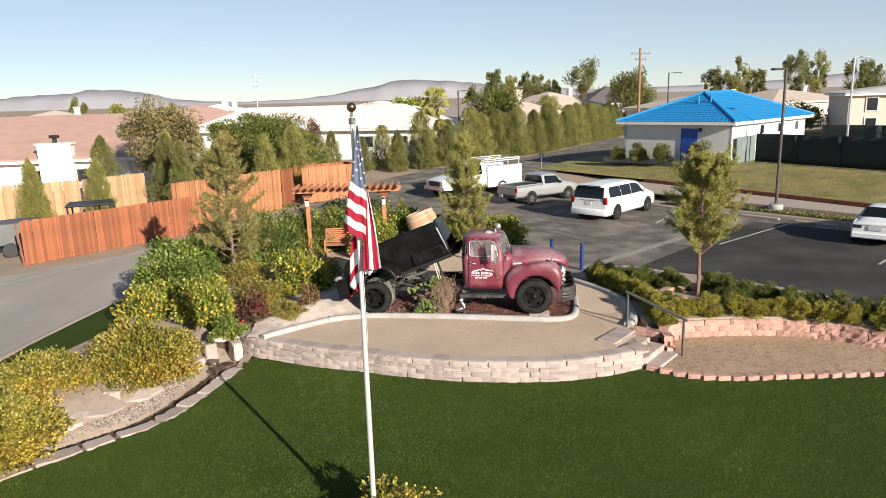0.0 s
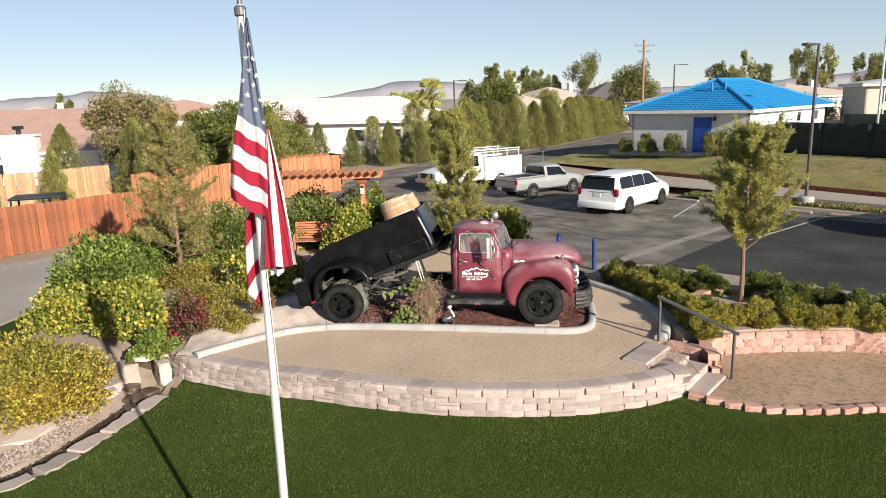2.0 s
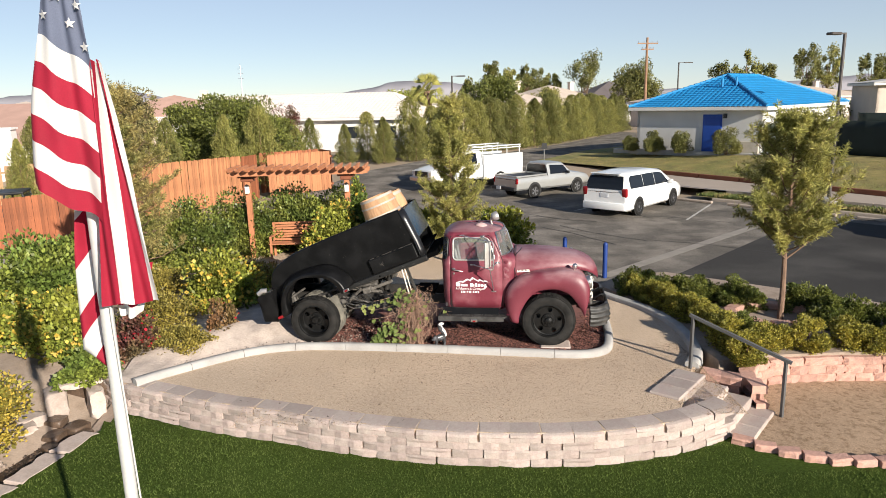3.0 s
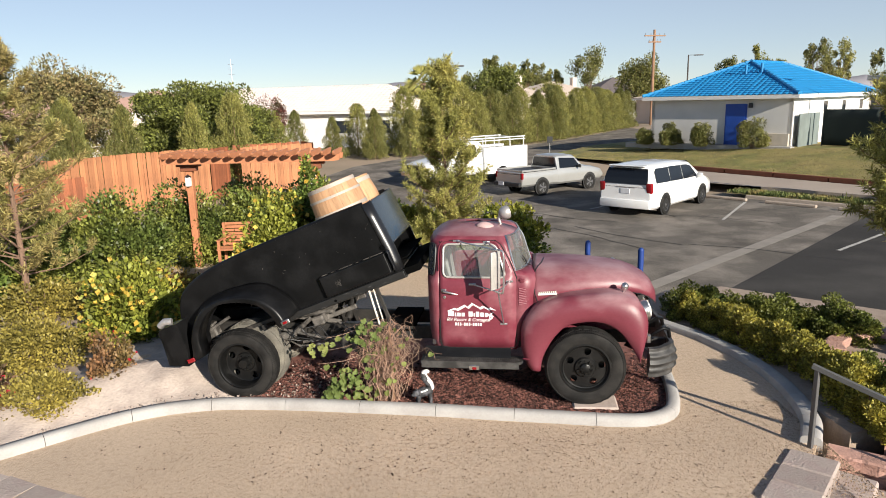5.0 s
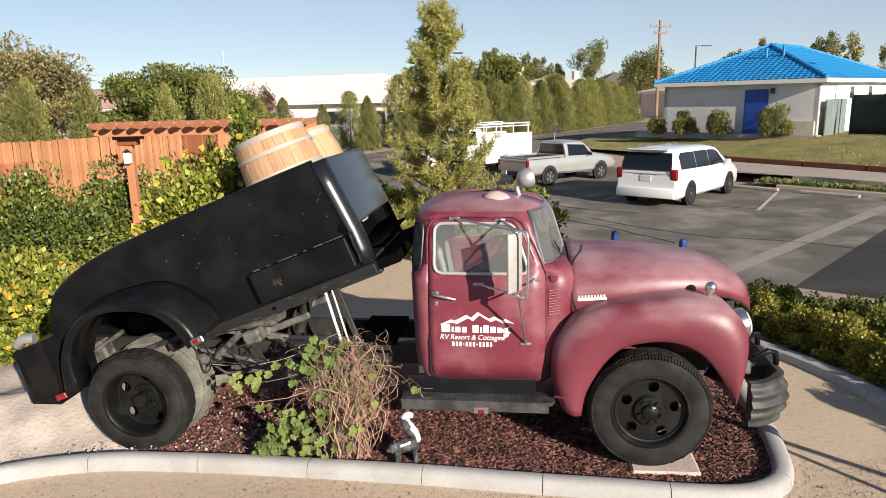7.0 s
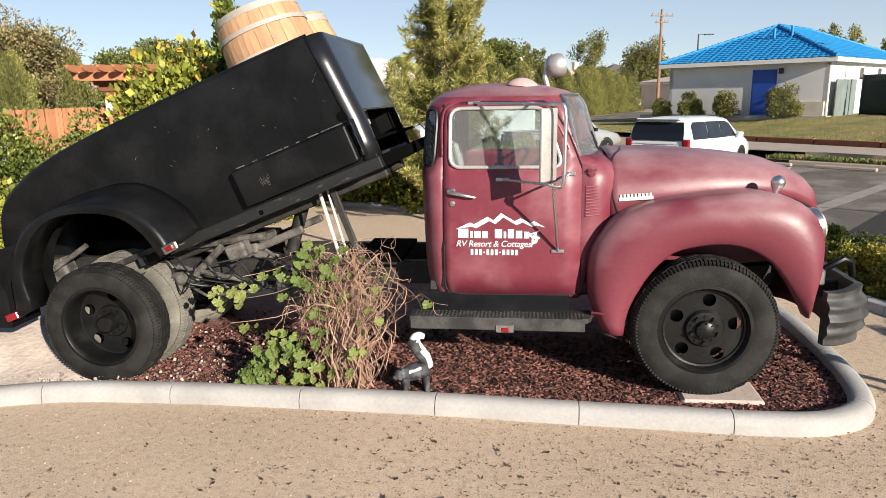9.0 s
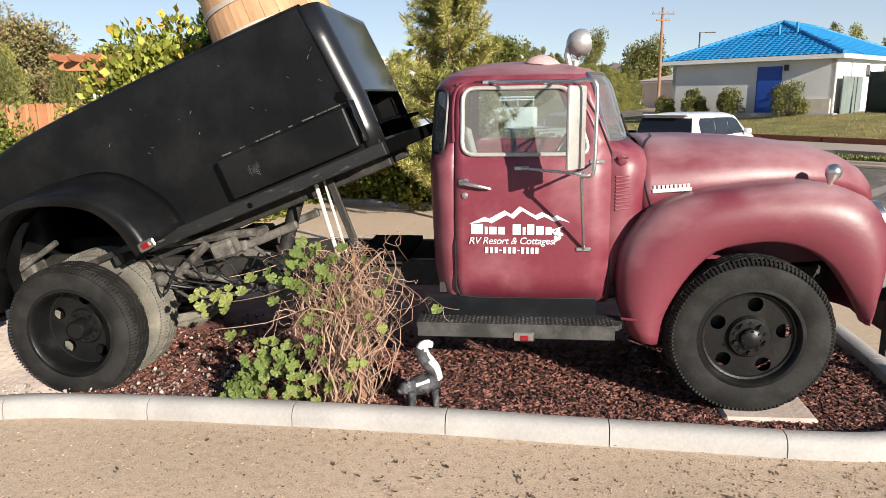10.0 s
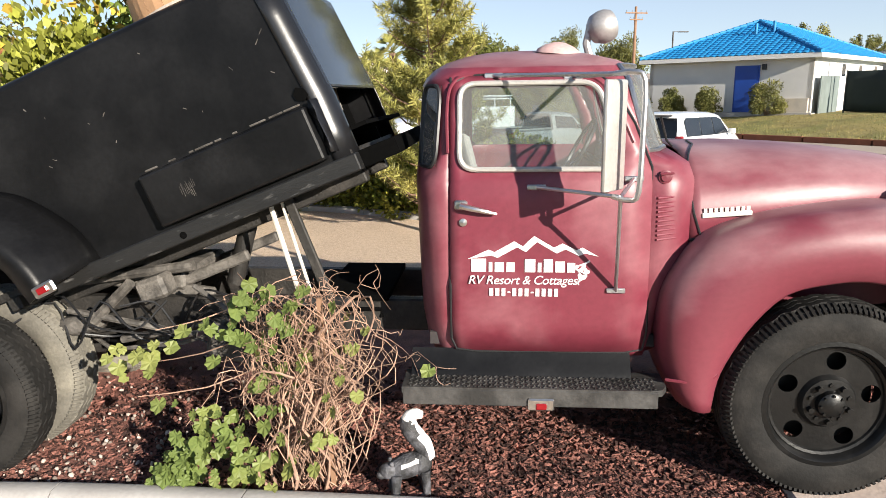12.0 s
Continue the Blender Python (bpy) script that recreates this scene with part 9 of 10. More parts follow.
def service_truck(m):
    t = thing("service_truck", "white service truck with utility body and ladder rack", "truck", m)
    S = half_section
    bm = bmesh.new()
    body_loft(bm, [(1.15, S(0.98, 0.5, 1.2, 1.95, 0.78)), (1.25, S(1.0, 0.48, 1.2, 2.0, 0.78)), (2.2, S(1.0, 0.48, 1.2, 2.0, 0.78)), (2.5, S(1.0, 0.48, 1.2, 1.92, 0.78)), (3.0, S(1.0, 0.48, 1.17, 1.35, 0.82)), (3.9, S(0.98, 0.5, 1.08, 1.2, 0.84)), (4.3, S(0.92, 0.52, 0.95, 1.1, 0.8)), (4.4, S(0.85, 0.55, 0.8, 0.9, 0.75))])
    cab_ = part("cab", bm, M_carwhite, t, "", True, 35)
    side_panes(cab_, [[(1.5, 1.27), (2.75, 1.25), (2.42, 1.78), (1.5, 1.84)]], glass_y(1.0, 0.78, 1.2, 2.0))
    bm = bmesh.new(); plate(bm, ((3.02, 0.8, 1.34), (3.02, -0.8, 1.34), (2.52, -0.68, 1.88), (2.52, 0.68, 1.88)), (0.012, 0, 0.012)); part("windscreen", bm, M_carglass, t)
    for s in (1, -1):
        bm = bmesh.new(); box(bm, (-0.25, s * 0.86, 1.05), (2.75, 0.4, 1.25), bevel=0.02); u = part("utility_box", bm, M_carwhite, t, "white side lockers")
        for k in range(3):
            bm = bmesh.new(); box(bm, (-1.1 + 0.9 * k, s * 1.065, 1.1), (0.82, 0.015, 0.8), bevel=0.005); part("locker_door", bm, M_carwhite, u)
        for x in (0.0, 3.4):
            car_wheel(t, x, s * 0.97, 0.40, s)
        bm = bmesh.new(); box(bm, (4.38, s * 0.7, 0.95), (0.08, 0.3, 0.2), bevel=0.02); part("headlamp", bm, M_lens, t)
    bm = bmesh.new(); box(bm, (-0.25, 0, 0.85), (2.75, 1.4, 0.7)); part("load_bed", bm, M_carwhite, t)
    bm = bmesh.new()
    for s in (1, -1):
        for z in (1.98, 2.10):
            pipe(bm, [(-1.6, s * 0.9, z), (2.3, s * 0.9, z)], 0.025, 6)
        for x in (-1.5, -0.6, 0.4, 1.1):
            pipe(bm, [(x, s * 0.92, 1.4), (x, s * 0.9, 2.10)], 0.025, 6)
    for x in (-1.5, -0.6, 0.4, 1.1, 2.25):
        pipe(bm, [(x, -0.9, 2.05), (x, 0.9, 2.05)], 0.022, 6)
    part("ladder_rack", bm, M_carwhite, t, "white tube ladder rack")
    bm = bmesh.new(); box(bm, (4.45, 0, 0.62), (0.14, 1.9, 0.2), bevel=0.03); part("bumper", bm, M_chrome, t)
    bm = bmesh.new(); box(bm, (4.41, 0, 0.9), (0.05, 1.1, 0.28), bevel=0.01); part("grille", bm, M_carblack, t)
    return t


def sedan(m):
    t = thing("hatchback_car", "white small car seen from behind at its bay", "car", m)
    S = half_section
    bm = bmesh.new()
    body_loft(bm, [(-0.92, S(0.74, 0.32, 0.78, 0.86, 0.7)), (-0.86, S(0.80, 0.26, 0.86, 0.95, 0.72)), (-0.5, S(0.84, 0.22, 0.9, 1.02, 0.66)), (0.15, S(0.85, 0.2, 0.9, 1.36, 0.56)), (0.9, S(0.85, 0.2, 0.9, 1.41, 0.56)), (1.5, S(0.85, 0.2, 0.9, 1.36, 0.56)), (2.2, S(0.85, 0.2, 0.88, 1.0, 0.64)), (3.0, S(0.82, 0.22, 0.76, 0.86, 0.66)), (3.35, S(0.74, 0.28, 0.6, 0.68, 0.6))])
    b = part("body", bm, M_carwhite, t, "", True, 35)
    side_panes(b, [[(-0.1, 0.96), (1.0, 0.95), (1.0, 1.28), (0.25, 1.28)], [(1.05, 0.95), (1.95, 0.95), (1.5, 1.24), (1.05, 1.28)]], glass_y(0.85, 0.56, 0.9, 1.4))
    bm = bmesh.new(); plate(bm, ((-0.42, 0.62, 1.06), (-0.42, -0.62, 1.06), (0.12, -0.5, 1.36), (0.12, 0.5, 1.36)), (-0.012, 0, 0.008)); part("rear_window", bm, M_carglass, t)
    for s in (1, -1):
        bm = bmesh.new(); box(bm, (-0.9, s * 0.6, 0.74), (0.06, 0.34, 0.14), bevel=0.02); part("tail_lamp", bm, M_carblack, t, "dark tail lamp")
        for x in (0.0, 2.55):
            car_wheel(t, x, s * 0.78, 0.3, s)
            # shade of the wheel opening, drawn as a black disc
            bm = bmesh.new(); lathe(bm, [(0.35, 0), (0.35, 0.012), (0.0, 0.012)], pose(x, s * 0.835, 0.33, -90 * s), 24); part("wheel_arch", bm, M_carblack, t)
    bm = bmesh.new(); box(bm, (-0.93, 0, 0.42), (0.14, 1.55, 0.22), bevel=0.04); part("rear_bumper", bm, M_carwhite, t)
    bm = bmesh.new(); box(bm, (-0.94, 0, 0.72), (0.02, 0.45, 0.15)); part("number_plate", bm, M_plate, t, "plain plate")
    return t


minivan(pose(7.6, 32.75, -0.47, 0, 0, 46.5))
pickup(pose(4.45, 38.1, -0.45, 0, 0, 35))
service_truck(pose(3.1, 42.6, -0.36, 0, 0, 216))
sedan(pose(16.65, 25.4, -0.47, 0, 0, 47))

# ---- flagpole and flag ----
FX, FY = -1.216, 8.293
fp = thing("flagpole", "slim brushed aluminium flagpole with a bronze ball", "flagpole", pose(FX, FY, -0.5))
bm = bmesh.new(); rod(bm, (0, 0, -0.1), (0, 0, 2.9), 0.038, 0.034, seg=16); rod(bm, (0, 0, 2.9), (0, 0, 5.78), 0.029, 0.026, seg=16); part("pole", bm, material("satin_aluminium", (0.66, 0.65, 0.63), 0.45, metal=0.35, var=0.08, big=4, fine=60, bump=0.03), fp, "", True)
bm = bmesh.new(); lathe(bm, [(0.03, 5.70), (0.042, 5.71), (0.042, 5.76), (0.02, 5.78), (0.014, 5.86)], None, 14); part("truck_collar", bm, M_rail, fp)
bm = bmesh.new(); bmesh.ops.create_uvsphere(bm, u_segments=20, v_segments=14, radius=0.058, matrix=Matrix.Translation((0, 0, 5.9)))
part("ball_finial", bm, material("bronze_ball", (0.20, 0.13, 0.07), 0.3, metal=0.9, var=0.2), fp, "bronze ball", True)
M_fred = material("flag_red_cloth", (0.36, 0.010, 0.035), 0.8, var=0.14, big=6, fine=200, bump=0.2, dist=0.002, translucent=0.3)
M_fwhite = material("flag_white_cloth", (0.72, 0.70, 0.68), 0.8, var=0.06, big=6, fine=200, bump=0.2, dist=0.002, translucent=0.3)
M_fblue = material("flag_blue_cloth", (0.13, 0.15, 0.22), 0.8, var=0.12, big=6, fine=200, bump=0.2, dist=0.002, translucent=0.25)
flag = thing("flag", "limp striped flag with stars hanging in folds", "flag", pose(FX, FY, 0))


def tab(t, z):
    for (a, b), (c, d) in zip(t, t[1:]):
        if z >= c:
            return b + (d - b) * (a - z) / (a - c)
    return t[-1][1]


def cloth(name, zt, zb, left, right, depth, colour, slant=0.0, pivot=None, nx=56, nz=300, label=""):
    """A hanging panel between two edges; colour(u, z) names the cloth of a slanted row."""
    bm = bmesh.new()
    V = []
    for i in range(nz + 1):
        z = zt + (zb - zt) * i / nz
        a, b = tab(left, z), tab(right, z)
        row = []
        for j in range(nx + 1):
            u = j / nx
            x = a + (b - a) * u
            zz = z - slant * (x - (a if pivot is None else pivot)) - 0.008 * math.sin(u * 11 + 2.0 * z)
            row.append(bm.verts.new((x, depth(u, zz), zz)))
        V.append(row)
    mats = {"r": 0, "w": 1, "b": 2}
    for i in range(nz):
        z = zt + (zb - zt) * (i + 0.5) / nz
        for j in range(nx):
            f = bm.faces.new((V[i][j], V[i][j + 1], V[i + 1][j + 1], V[i + 1][j]))
            f.material_index = mats[colour((j + 0.5) / nx, z)]
    ob = part(name, bm, M_fred, flag, label, True, 80)
    ob.data.materials.append(M_fwhite)
    ob.data.materials.append(M_fblue)
    return ob


def main_colour(u, z):
    q = 4.53 - z
    return "b" if q < 0 else "wr"[int(q / 0.0985) % 2]


def lower_colour(u, z):
    for edge_z, c in ((3.69, "w"), (3.50, "r"), (3.30, "w"), (3.19, "r"), (3.04, "w")):
        if z > edge_z:
            return c
    return "r"


ML = [(5.19, 0.066), (4.95, 0.03), (4.53, -0.045), (4.43, -0.068), (4.24, -0.115), (4.03, -0.150), (3.95, -0.152)]
MR = [(5.19, 0.082), (4.95, 0.108), (4.70, 0.135), (4.53, 0.145), (4.24, 0.125), (3.95, 0.095)]
main_y = lambda u, z: -0.12 - 0.035 * math.sin(u * 6 + z * 1.7) * min(1, (5.3 - z)) - 0.06 * math.sin(u * math.pi) * min(1, 5.3 - z) - 0.008 * math.sin(u * 17 + z * 9)
cloth("canton_fold", 5.19, 3.95, ML, MR, main_y, main_colour, slant=0.72, label="blue starred and striped fold")
FL = [(4.42, 0.135), (4.2, 0.11), (3.83, 0.075), (3.41, 0.045)]
FR = [(4.42, 0.150), (4.2, 0.188), (3.95, 0.222), (3.41, 0.275)]
cloth("side_fold", 4.42, 3.41, FL, FR, lambda u, z: -0.13 + 0.06 * u + 0.022 * math.sin(u * 10 + z * 2) + 0.006 * math.sin(u * 23 + 7 * z), lambda u, z: "r" if u < 0.36 else "w" if u < 0.58 else "r" if u < 0.88 else "w", label="red and white fold")
LL = [(3.90, -0.07), (3.55, -0.125), (3.15, -0.16), (3.02, -0.10), (2.90, -0.04)]
LR = [(3.90, 0.03), (3.55, 0.03), (3.15, 0.01), (2.90, -0.005)]
cloth("lower_fold", 3.90, 2.90, LL, LR, lambda u, z: 0.06 + 0.03 * math.sin(u * 8 + z * 3), lower_colour, slant=-1.3, pivot=-0.16, label="frayed lower fold")
cloth("under_fold", 3.55, 3.32, [(3.55, 0.03), (3.32, 0.05)], [(3.55, 0.21), (3.32, 0.14)], lambda u, z: 0.02 + 0.03 * math.sin(u * 8), lambda u, z: "r" if z > 3.37 else "w", nz=40)
# stars
rng = random.Random(2)
for k, (z, u) in enumerate(((5.02, 0.55), (4.95, 0.85), (4.93, 0.30), (4.86, 0.45), (4.86, 0.95), (4.79, 0.70), (4.77, 0.12), (4.72, 0.92), (4.70, 0.36), (4.64, 0.68), (4.61, 0.14), (4.59, 0.95))):
    a, b = tab(ML, z), tab(MR, z)
    x = a + (b - a) * u
    z -= 0.72 * (x - a)
    r = 0.022
    pts = []
    bm = bmesh.new()
    for j in range(10):
        rr = r if j % 2 == 0 else r * 0.42
        an = math.pi / 2 + j * math.pi / 5
        uu = min(1, max(0, u + rr * math.cos(an) / (b - a)))
        pts.append(bm.verts.new((x + rr * math.cos(an), main_y(uu, z + rr * math.sin(an)) - 0.012, z + rr * math.sin(an))))
    bm.faces.new(pts)
    part("star", bm, M_fwhite, flag)
bm = bmesh.new(); pipe(bm, [(0.035, -0.03, 5.24), (0.036, -0.03, 4.4), (0.036, -0.035, 3.3), (0.042, 0.0, 2.4)], 0.004, 5)
part("halyard", bm, M_fwhite, flag, "thin white rope")

# ---- wine barrel in the dump bed ----
M_oak = material("oak_stave", (0.45, 0.26, 0.14), 0.75, var=0.2, big=4, fine=30, bump=0.25, random_value=0.08, stretch=(1, 1, 0.3))
M_hoop = material("galvanised_hoop", (0.44, 0.39, 0.34), 0.7, metal=0.3, var=0.2, bump=0.1)
barrel = thing("wine_barrel", "oak wine barrel with grey hoops standing in the dump bed", "barrel", TRUCK @ BED @ pose(0.50, 0.60, 0.80), "wine barrels")
bp = [(0.285, -0.47), (0.325, -0.25), (0.335, 0.0), (0.328, 0.2), (0.308, 0.38), (0.29, 0.47)]
for k in range(22):
    a0, a1 = (k + 0.012) * math.tau / 22, (k + 0.988) * math.tau / 22
    bm = bmesh.new()
    rows = [[(r * math.cos(a), r * math.sin(a), z) for a, r in ((a0, rr), ((a0 + a1) / 2, rr * 1.004), (a1, rr), (a1, rr - 0.025), (a0, rr - 0.025))] for rr, z in bp]
    loft(bm, rows, closed=True)
    part("stave", bm, M_oak, barrel)
for z, r, w in ((0.445, 0.297, 0.045), (0.32, 0.320, 0.03), (0.13, 0.335, 0.045), (-0.12, 0.337, 0.04), (-0.42, 0.298, 0.05)):
    bm = bmesh.new(); lathe(bm, [(r, z - w / 2), (r + 0.006, z - w / 2), (r + 0.004, z + w / 2), (r - 0.002, z + w / 2)], None, 40); part("hoop", bm, M_hoop, barrel, "grey steel hoop", True)
bm = bmesh.new(); lathe(bm, [(0.275, 0.43), (0.001, 0.43)], None, 30); part("barrel_head", bm, M_oak, barrel, "recessed oak head")
b2 = copy_thing(barrel, TRUCK @ BED @ pose(0.47, 1.16, 0.745, 0, 0, 40))
b2["label"] = "second oak wine barrel behind the first one"

# ---- skunk ornament: one plain mesh ----
bm = bmesh.new()
def blob(c, s, r=(0, 0, 0)):
    bmesh.ops.create_uvsphere(bm, u_segments=16, v_segments=10, radius=1.0, matrix=Matrix.LocRotScale(c, Euler([radians(a) for a in r]), s))


blob((0.0, 0, 0.205), (0.125, 0.07, 0.078), (0, -14, 0)); blob((-0.115, -0.01, 0.195), (0.058, 0.05, 0.052)); blob((-0.16, -0.015, 0.175), (0.032, 0.026, 0.024))
blob((0.08, 0, 0.215), (0.07, 0.072, 0.085))
for sx, lean_ in ((-0.075, -0.012), (0.095, 0.012)):
    for sy in (-0.045, 0.045):
        rod(bm, (sx, sy, 0.18), (sx + lean_, sy * 1.15, 0.0), 0.034, 0.022, seg=10)
        blob((sx + lean_ - 0.012, sy * 1.15, 0.014), (0.034, 0.024, 0.016))
for sy in (-0.035, 0.03):
    blob((-0.10, sy, 0.245), (0.014, 0.012, 0.018))
tail_pts = smooth_line([(0.12, 0, 0.24), (0.10, 0, 0.32), (0.055, 0, 0.39), (0.02, 0, 0.45), (0.015, 0, 0.505), (0.05, 0, 0.535), (0.095, 0, 0.525)], 4)
pipe(bm, tail_pts, [0.05 + 0.012 * math.sin(i / (len(tail_pts) - 1) * 3.14) - 0.028 * (i / (len(tail_pts) - 1)) ** 2 for i in range(len(tail_pts))], 14)
for v in bm.verts:
    v.co += v.co.normalized() * 0.006 * noise.noise(v.co * 60)
for f in bm.faces:
    c = f.calc_center_median()
    if (c.z > 0.25 and c.x - 0.02 > 0.115 - 0.42 * (c.z - 0.24) and c.y < 0.03) or c.z > 0.515 or (c.y < -0.035 and abs(c.z - 0.235 - 0.3 * c.x) < 0.012 and -0.03 < c.x < 0.05):
        f.material_index = 1
M_skb = material("ornament_black", (0.03, 0.03, 0.032), 0.6, var=0.4, big=14, fine=80, bump=0.6, other=(0.09, 0.09, 0.1), mixscale=16)
M_skw = material("ornament_white", (0.7, 0.68, 0.65), 0.7, var=0.1, big=14, fine=80, bump=0.5)
sk = solid("skunk_ornament", bm, M_skb, "black and white painted skunk garden ornament on mulch", "garden ornament", m=pose(0.26, 16.60, 0.03, 0, 0, 12), smooth=True, angle=70)
sk.data.materials.append(M_skw)
sk.scale = (0.78, 0.78, 0.76)

# ---- straggling vine before the chassis ----
M_cane = material("pale_dry_cane", (0.31, 0.195, 0.14), 0.9, var=0.3, big=9, bump=0.3, random_value=0.35)
vine = thing("dry_vine", "straggling half-dry grapevine with green leaves on a stake", "vine", TRUCK @ pose(1.50, 0.02, 0.03))
bm = bmesh.new(); box(bm, (0.27, -0.05, 0.46), (0.022, 0.018, 0.98), (0, -1.5, 0)); part("stake", bm, M_wood, vine, "thin wooden stake")
rng = random.Random(31)
tips = []


def cane(pts, r0):
    pts = smooth_line(pts, 2)
    bm = bmesh.new()
    pipe(bm, pts, [r0 * (1 - 0.6 * i / len(pts)) for i in range(len(pts))], 5)
    part("cane", bm, M_cane, vine)


for k in range(125):
    bx = rng.choice((0.02, 0.06, 0.10, 0.15, 0.22, 0.30, 0.34))
    x, y = bx + rng.gauss(0, 0.025), rng.uniform(-0.10, 0.10)
    hgt = rng.uniform(0.55, 1.0)
    ax = bx * 0.6 + rng.gauss(0.09, 0.14)
    up_n = rng.randrange(4, 7)
    pts = [(x, y, 0.0)]
    for i in range(1, up_n + 1):
        f = i / up_n
        pts.append((x + (ax - x) * f + rng.gauss(0, 0.06), y + rng.gauss(0, 0.05), hgt * f ** 0.9))
    sgn = rng.choice((-1, 1))
    reach = rng.uniform(0.02, 0.20) * (1.7 if rng.random() < 0.08 else 1)
    drop = rng.uniform(-0.1, 0.5)
    m_ = rng.randrange(2, 5)
    for i in range(1, m_ + 1):
        f = i / m_
        pts.append((ax + sgn * reach * f + rng.gauss(0, 0.03), y - 0.06 * f + rng.gauss(0, 0.03), max(0.05, hgt - drop * f * f * hgt + 0.04 * math.sin(f * 3) + rng.gauss(0, 0.025))))
    cane(pts, rng.uniform(0.0018, 0.0042) if k > 9 else 0.008)
    tips += pts[3:]
for k in range(280):
    p = Vector(rng.choice(tips))
    pts = [p]
    d_ = Vector((rng.gauss(0, 1), rng.gauss(-0.2, 0.5), rng.gauss(0, 0.8))).normalized() * 0.035
    for i in range(rng.randrange(3, 7)):
        d_ = (d_ + Vector((rng.gauss(0, 0.03), rng.gauss(0, 0.02), rng.gauss(-0.008, 0.03)))).normalized() * 0.035
        pts.append(pts[-1] + d_)
    cane([(q.x, q.y, max(0.03, q.z)) for q in pts], 0.0020)
for x0, z0 in ((-0.55, 0.62), (-0.62, 0.45), (-0.5, 0.78)):
    cane([(-0.05, 0, z0 + 0.15), (-0.3, -0.05, z0 + 0.06), (x0, -0.08, z0 + 0.02)], 0.004)
    tips += [(x0 + 0.1 * j, -0.07, z0 + 0.02 * j) for j in range(4)] * 2


def vine_leaf(bm, c, n, s, roll):
    """A five-lobed toothed leaf, cupped along its ribs."""
    q = n.to_track_quat("Z", "Y").to_matrix()
    pts = []
    for j, rr in enumerate((0.34, 0.82, 0.84, 0.98, 0.90, 1.0, 0.94, 1.28, 0.94, 1.0, 0.90, 0.98, 0.84, 0.82)):
        a = roll + j * math.tau / 14
        pts.append(bm.verts.new(c + q @ Vector((math.cos(a) * rr * s, math.sin(a) * rr * s, s * (0.16 if j % 2 else -0.05)))))
    m_ = bm.verts.new(c - n * 0.10 * s)
    for j in range(14):
        bm.faces.new((pts[j], pts[(j + 1) % 14], m_))


CLUMPS = [(-0.42, 0.14, 0.10), (-0.30, 0.26, 0.10), (-0.15, 0.34, 0.10), (-0.12, 0.14, 0.08), (0.03, 0.12, 0.08), (-0.02, 0.42, 0.09), (0.02, 0.62, 0.07), (-0.10, 0.78, 0.09), (-0.22, 0.88, 0.08), (0.10, 0.90, 0.08), (-0.05, 0.98, 0.07), (-0.30, 0.40, 0.08), (0.20, 0.30, 0.06), (-0.62, 0.68, 0.06), (-0.5, 0.72, 0.06), (0.22, 1.0, 0.05)]
for k in range(240):
    bm = bmesh.new()
    if k < 205:
        cx, cz, cr = CLUMPS[min(len(CLUMPS) - 1, int(rng.random() ** 1.9 * len(CLUMPS)))]
        c = Vector((cx + rng.gauss(0, cr * 0.62), rng.uniform(-0.20, -0.06), max(0.04, cz + rng.gauss(0, cr * 0.75))))
    else:
        c = Vector(rng.choice(tips)) + Vector((rng.uniform(-0.03, 0.03), rng.uniform(-0.06, 0.0), rng.uniform(-0.03, 0.03)))
    nrm_ = Vector((rng.uniform(-0.9, 0.7), -0.8, rng.uniform(0.0, 1.2))).normalized()
    vine_leaf(bm, c, nrm_, rng.uniform(0.018, 0.045), math.pi / 2 + rng.gauss(0, 0.7))
    part("leaf", bm, L_vine, vine)

# ---- creek: flagstones along the turf, pebbles, dark wet channel, waterfall stones ----
edge = thing("flagstone_edging", "irregular pale flagstones edging the turf along the creek", "edging", kind="structure")
rng = random.Random(17)
A2 = by_length(smooth_line(CREEK_A, 10), 0.05)
i = 20
while i < len(A2) - 8:
    n = rng.randrange(9, 19)
    seg = A2[i:i + n]
    bm = bmesh.new()
    near_, far_ = [], []
    for j, (p, d) in enumerate(seg[:: max(1, len(seg) // 5)]):
        s_ = Vector((-d.y, d.x, 0))
        near_.append(p - s_ * (0.02 + rng.uniform(-0.035, 0.045)))
        far_.append(p + s_ * (0.27 + rng.uniform(-0.05, 0.05)))
    mid = sum(near_ + far_, Vector()) / len(near_ + far_)
    poly = [(q - mid) * 0.985 for q in near_ + far_[::-1]]
    prism(bm, [(q.x, q.y) for q in poly], -0.07, 0.022)
    bmesh.ops.bevel(bm, geom=[e for e in bm.edges if all(v.co.z > 0 for v in e.verts)], offset=0.012, segments=1, affect="EDGES")
    o = part("flagstone", bm, M_pave, edge)
    o.matrix_local = pose(mid.x, mid.y, -0.49 + rng.uniform(-0.008, 0.008), rng.uniform(-1.5, 1.5), rng.uniform(-1.5, 1.5), 0)
    i += n
# dark wet bottom of the channel
bm = bmesh.new()
rows = []
for a_, b_ in zip(A, B):
    o_ = (b_ - a_).normalized()
    rows.append([a_ + o_ * w_ + Vector((0, 0, -0.605 + 0.012 * noise.noise(a_ * 3 + Vector((w_ * 9, 0, 0))))) for w_ in (0.27, 0.42, 0.62, 0.82)])
loft(bm, rows)
solid("creek_bed", bm, M_wetrock, "dark wet bottom of a narrow garden creek", "creek", kind="structure", smooth=True)
bank = thing("bank_slabs", "large flat pinkish stone slabs laid on the creek bank", "stone slabs", kind="structure")
B2 = smooth_line(CREEK_B, 10)
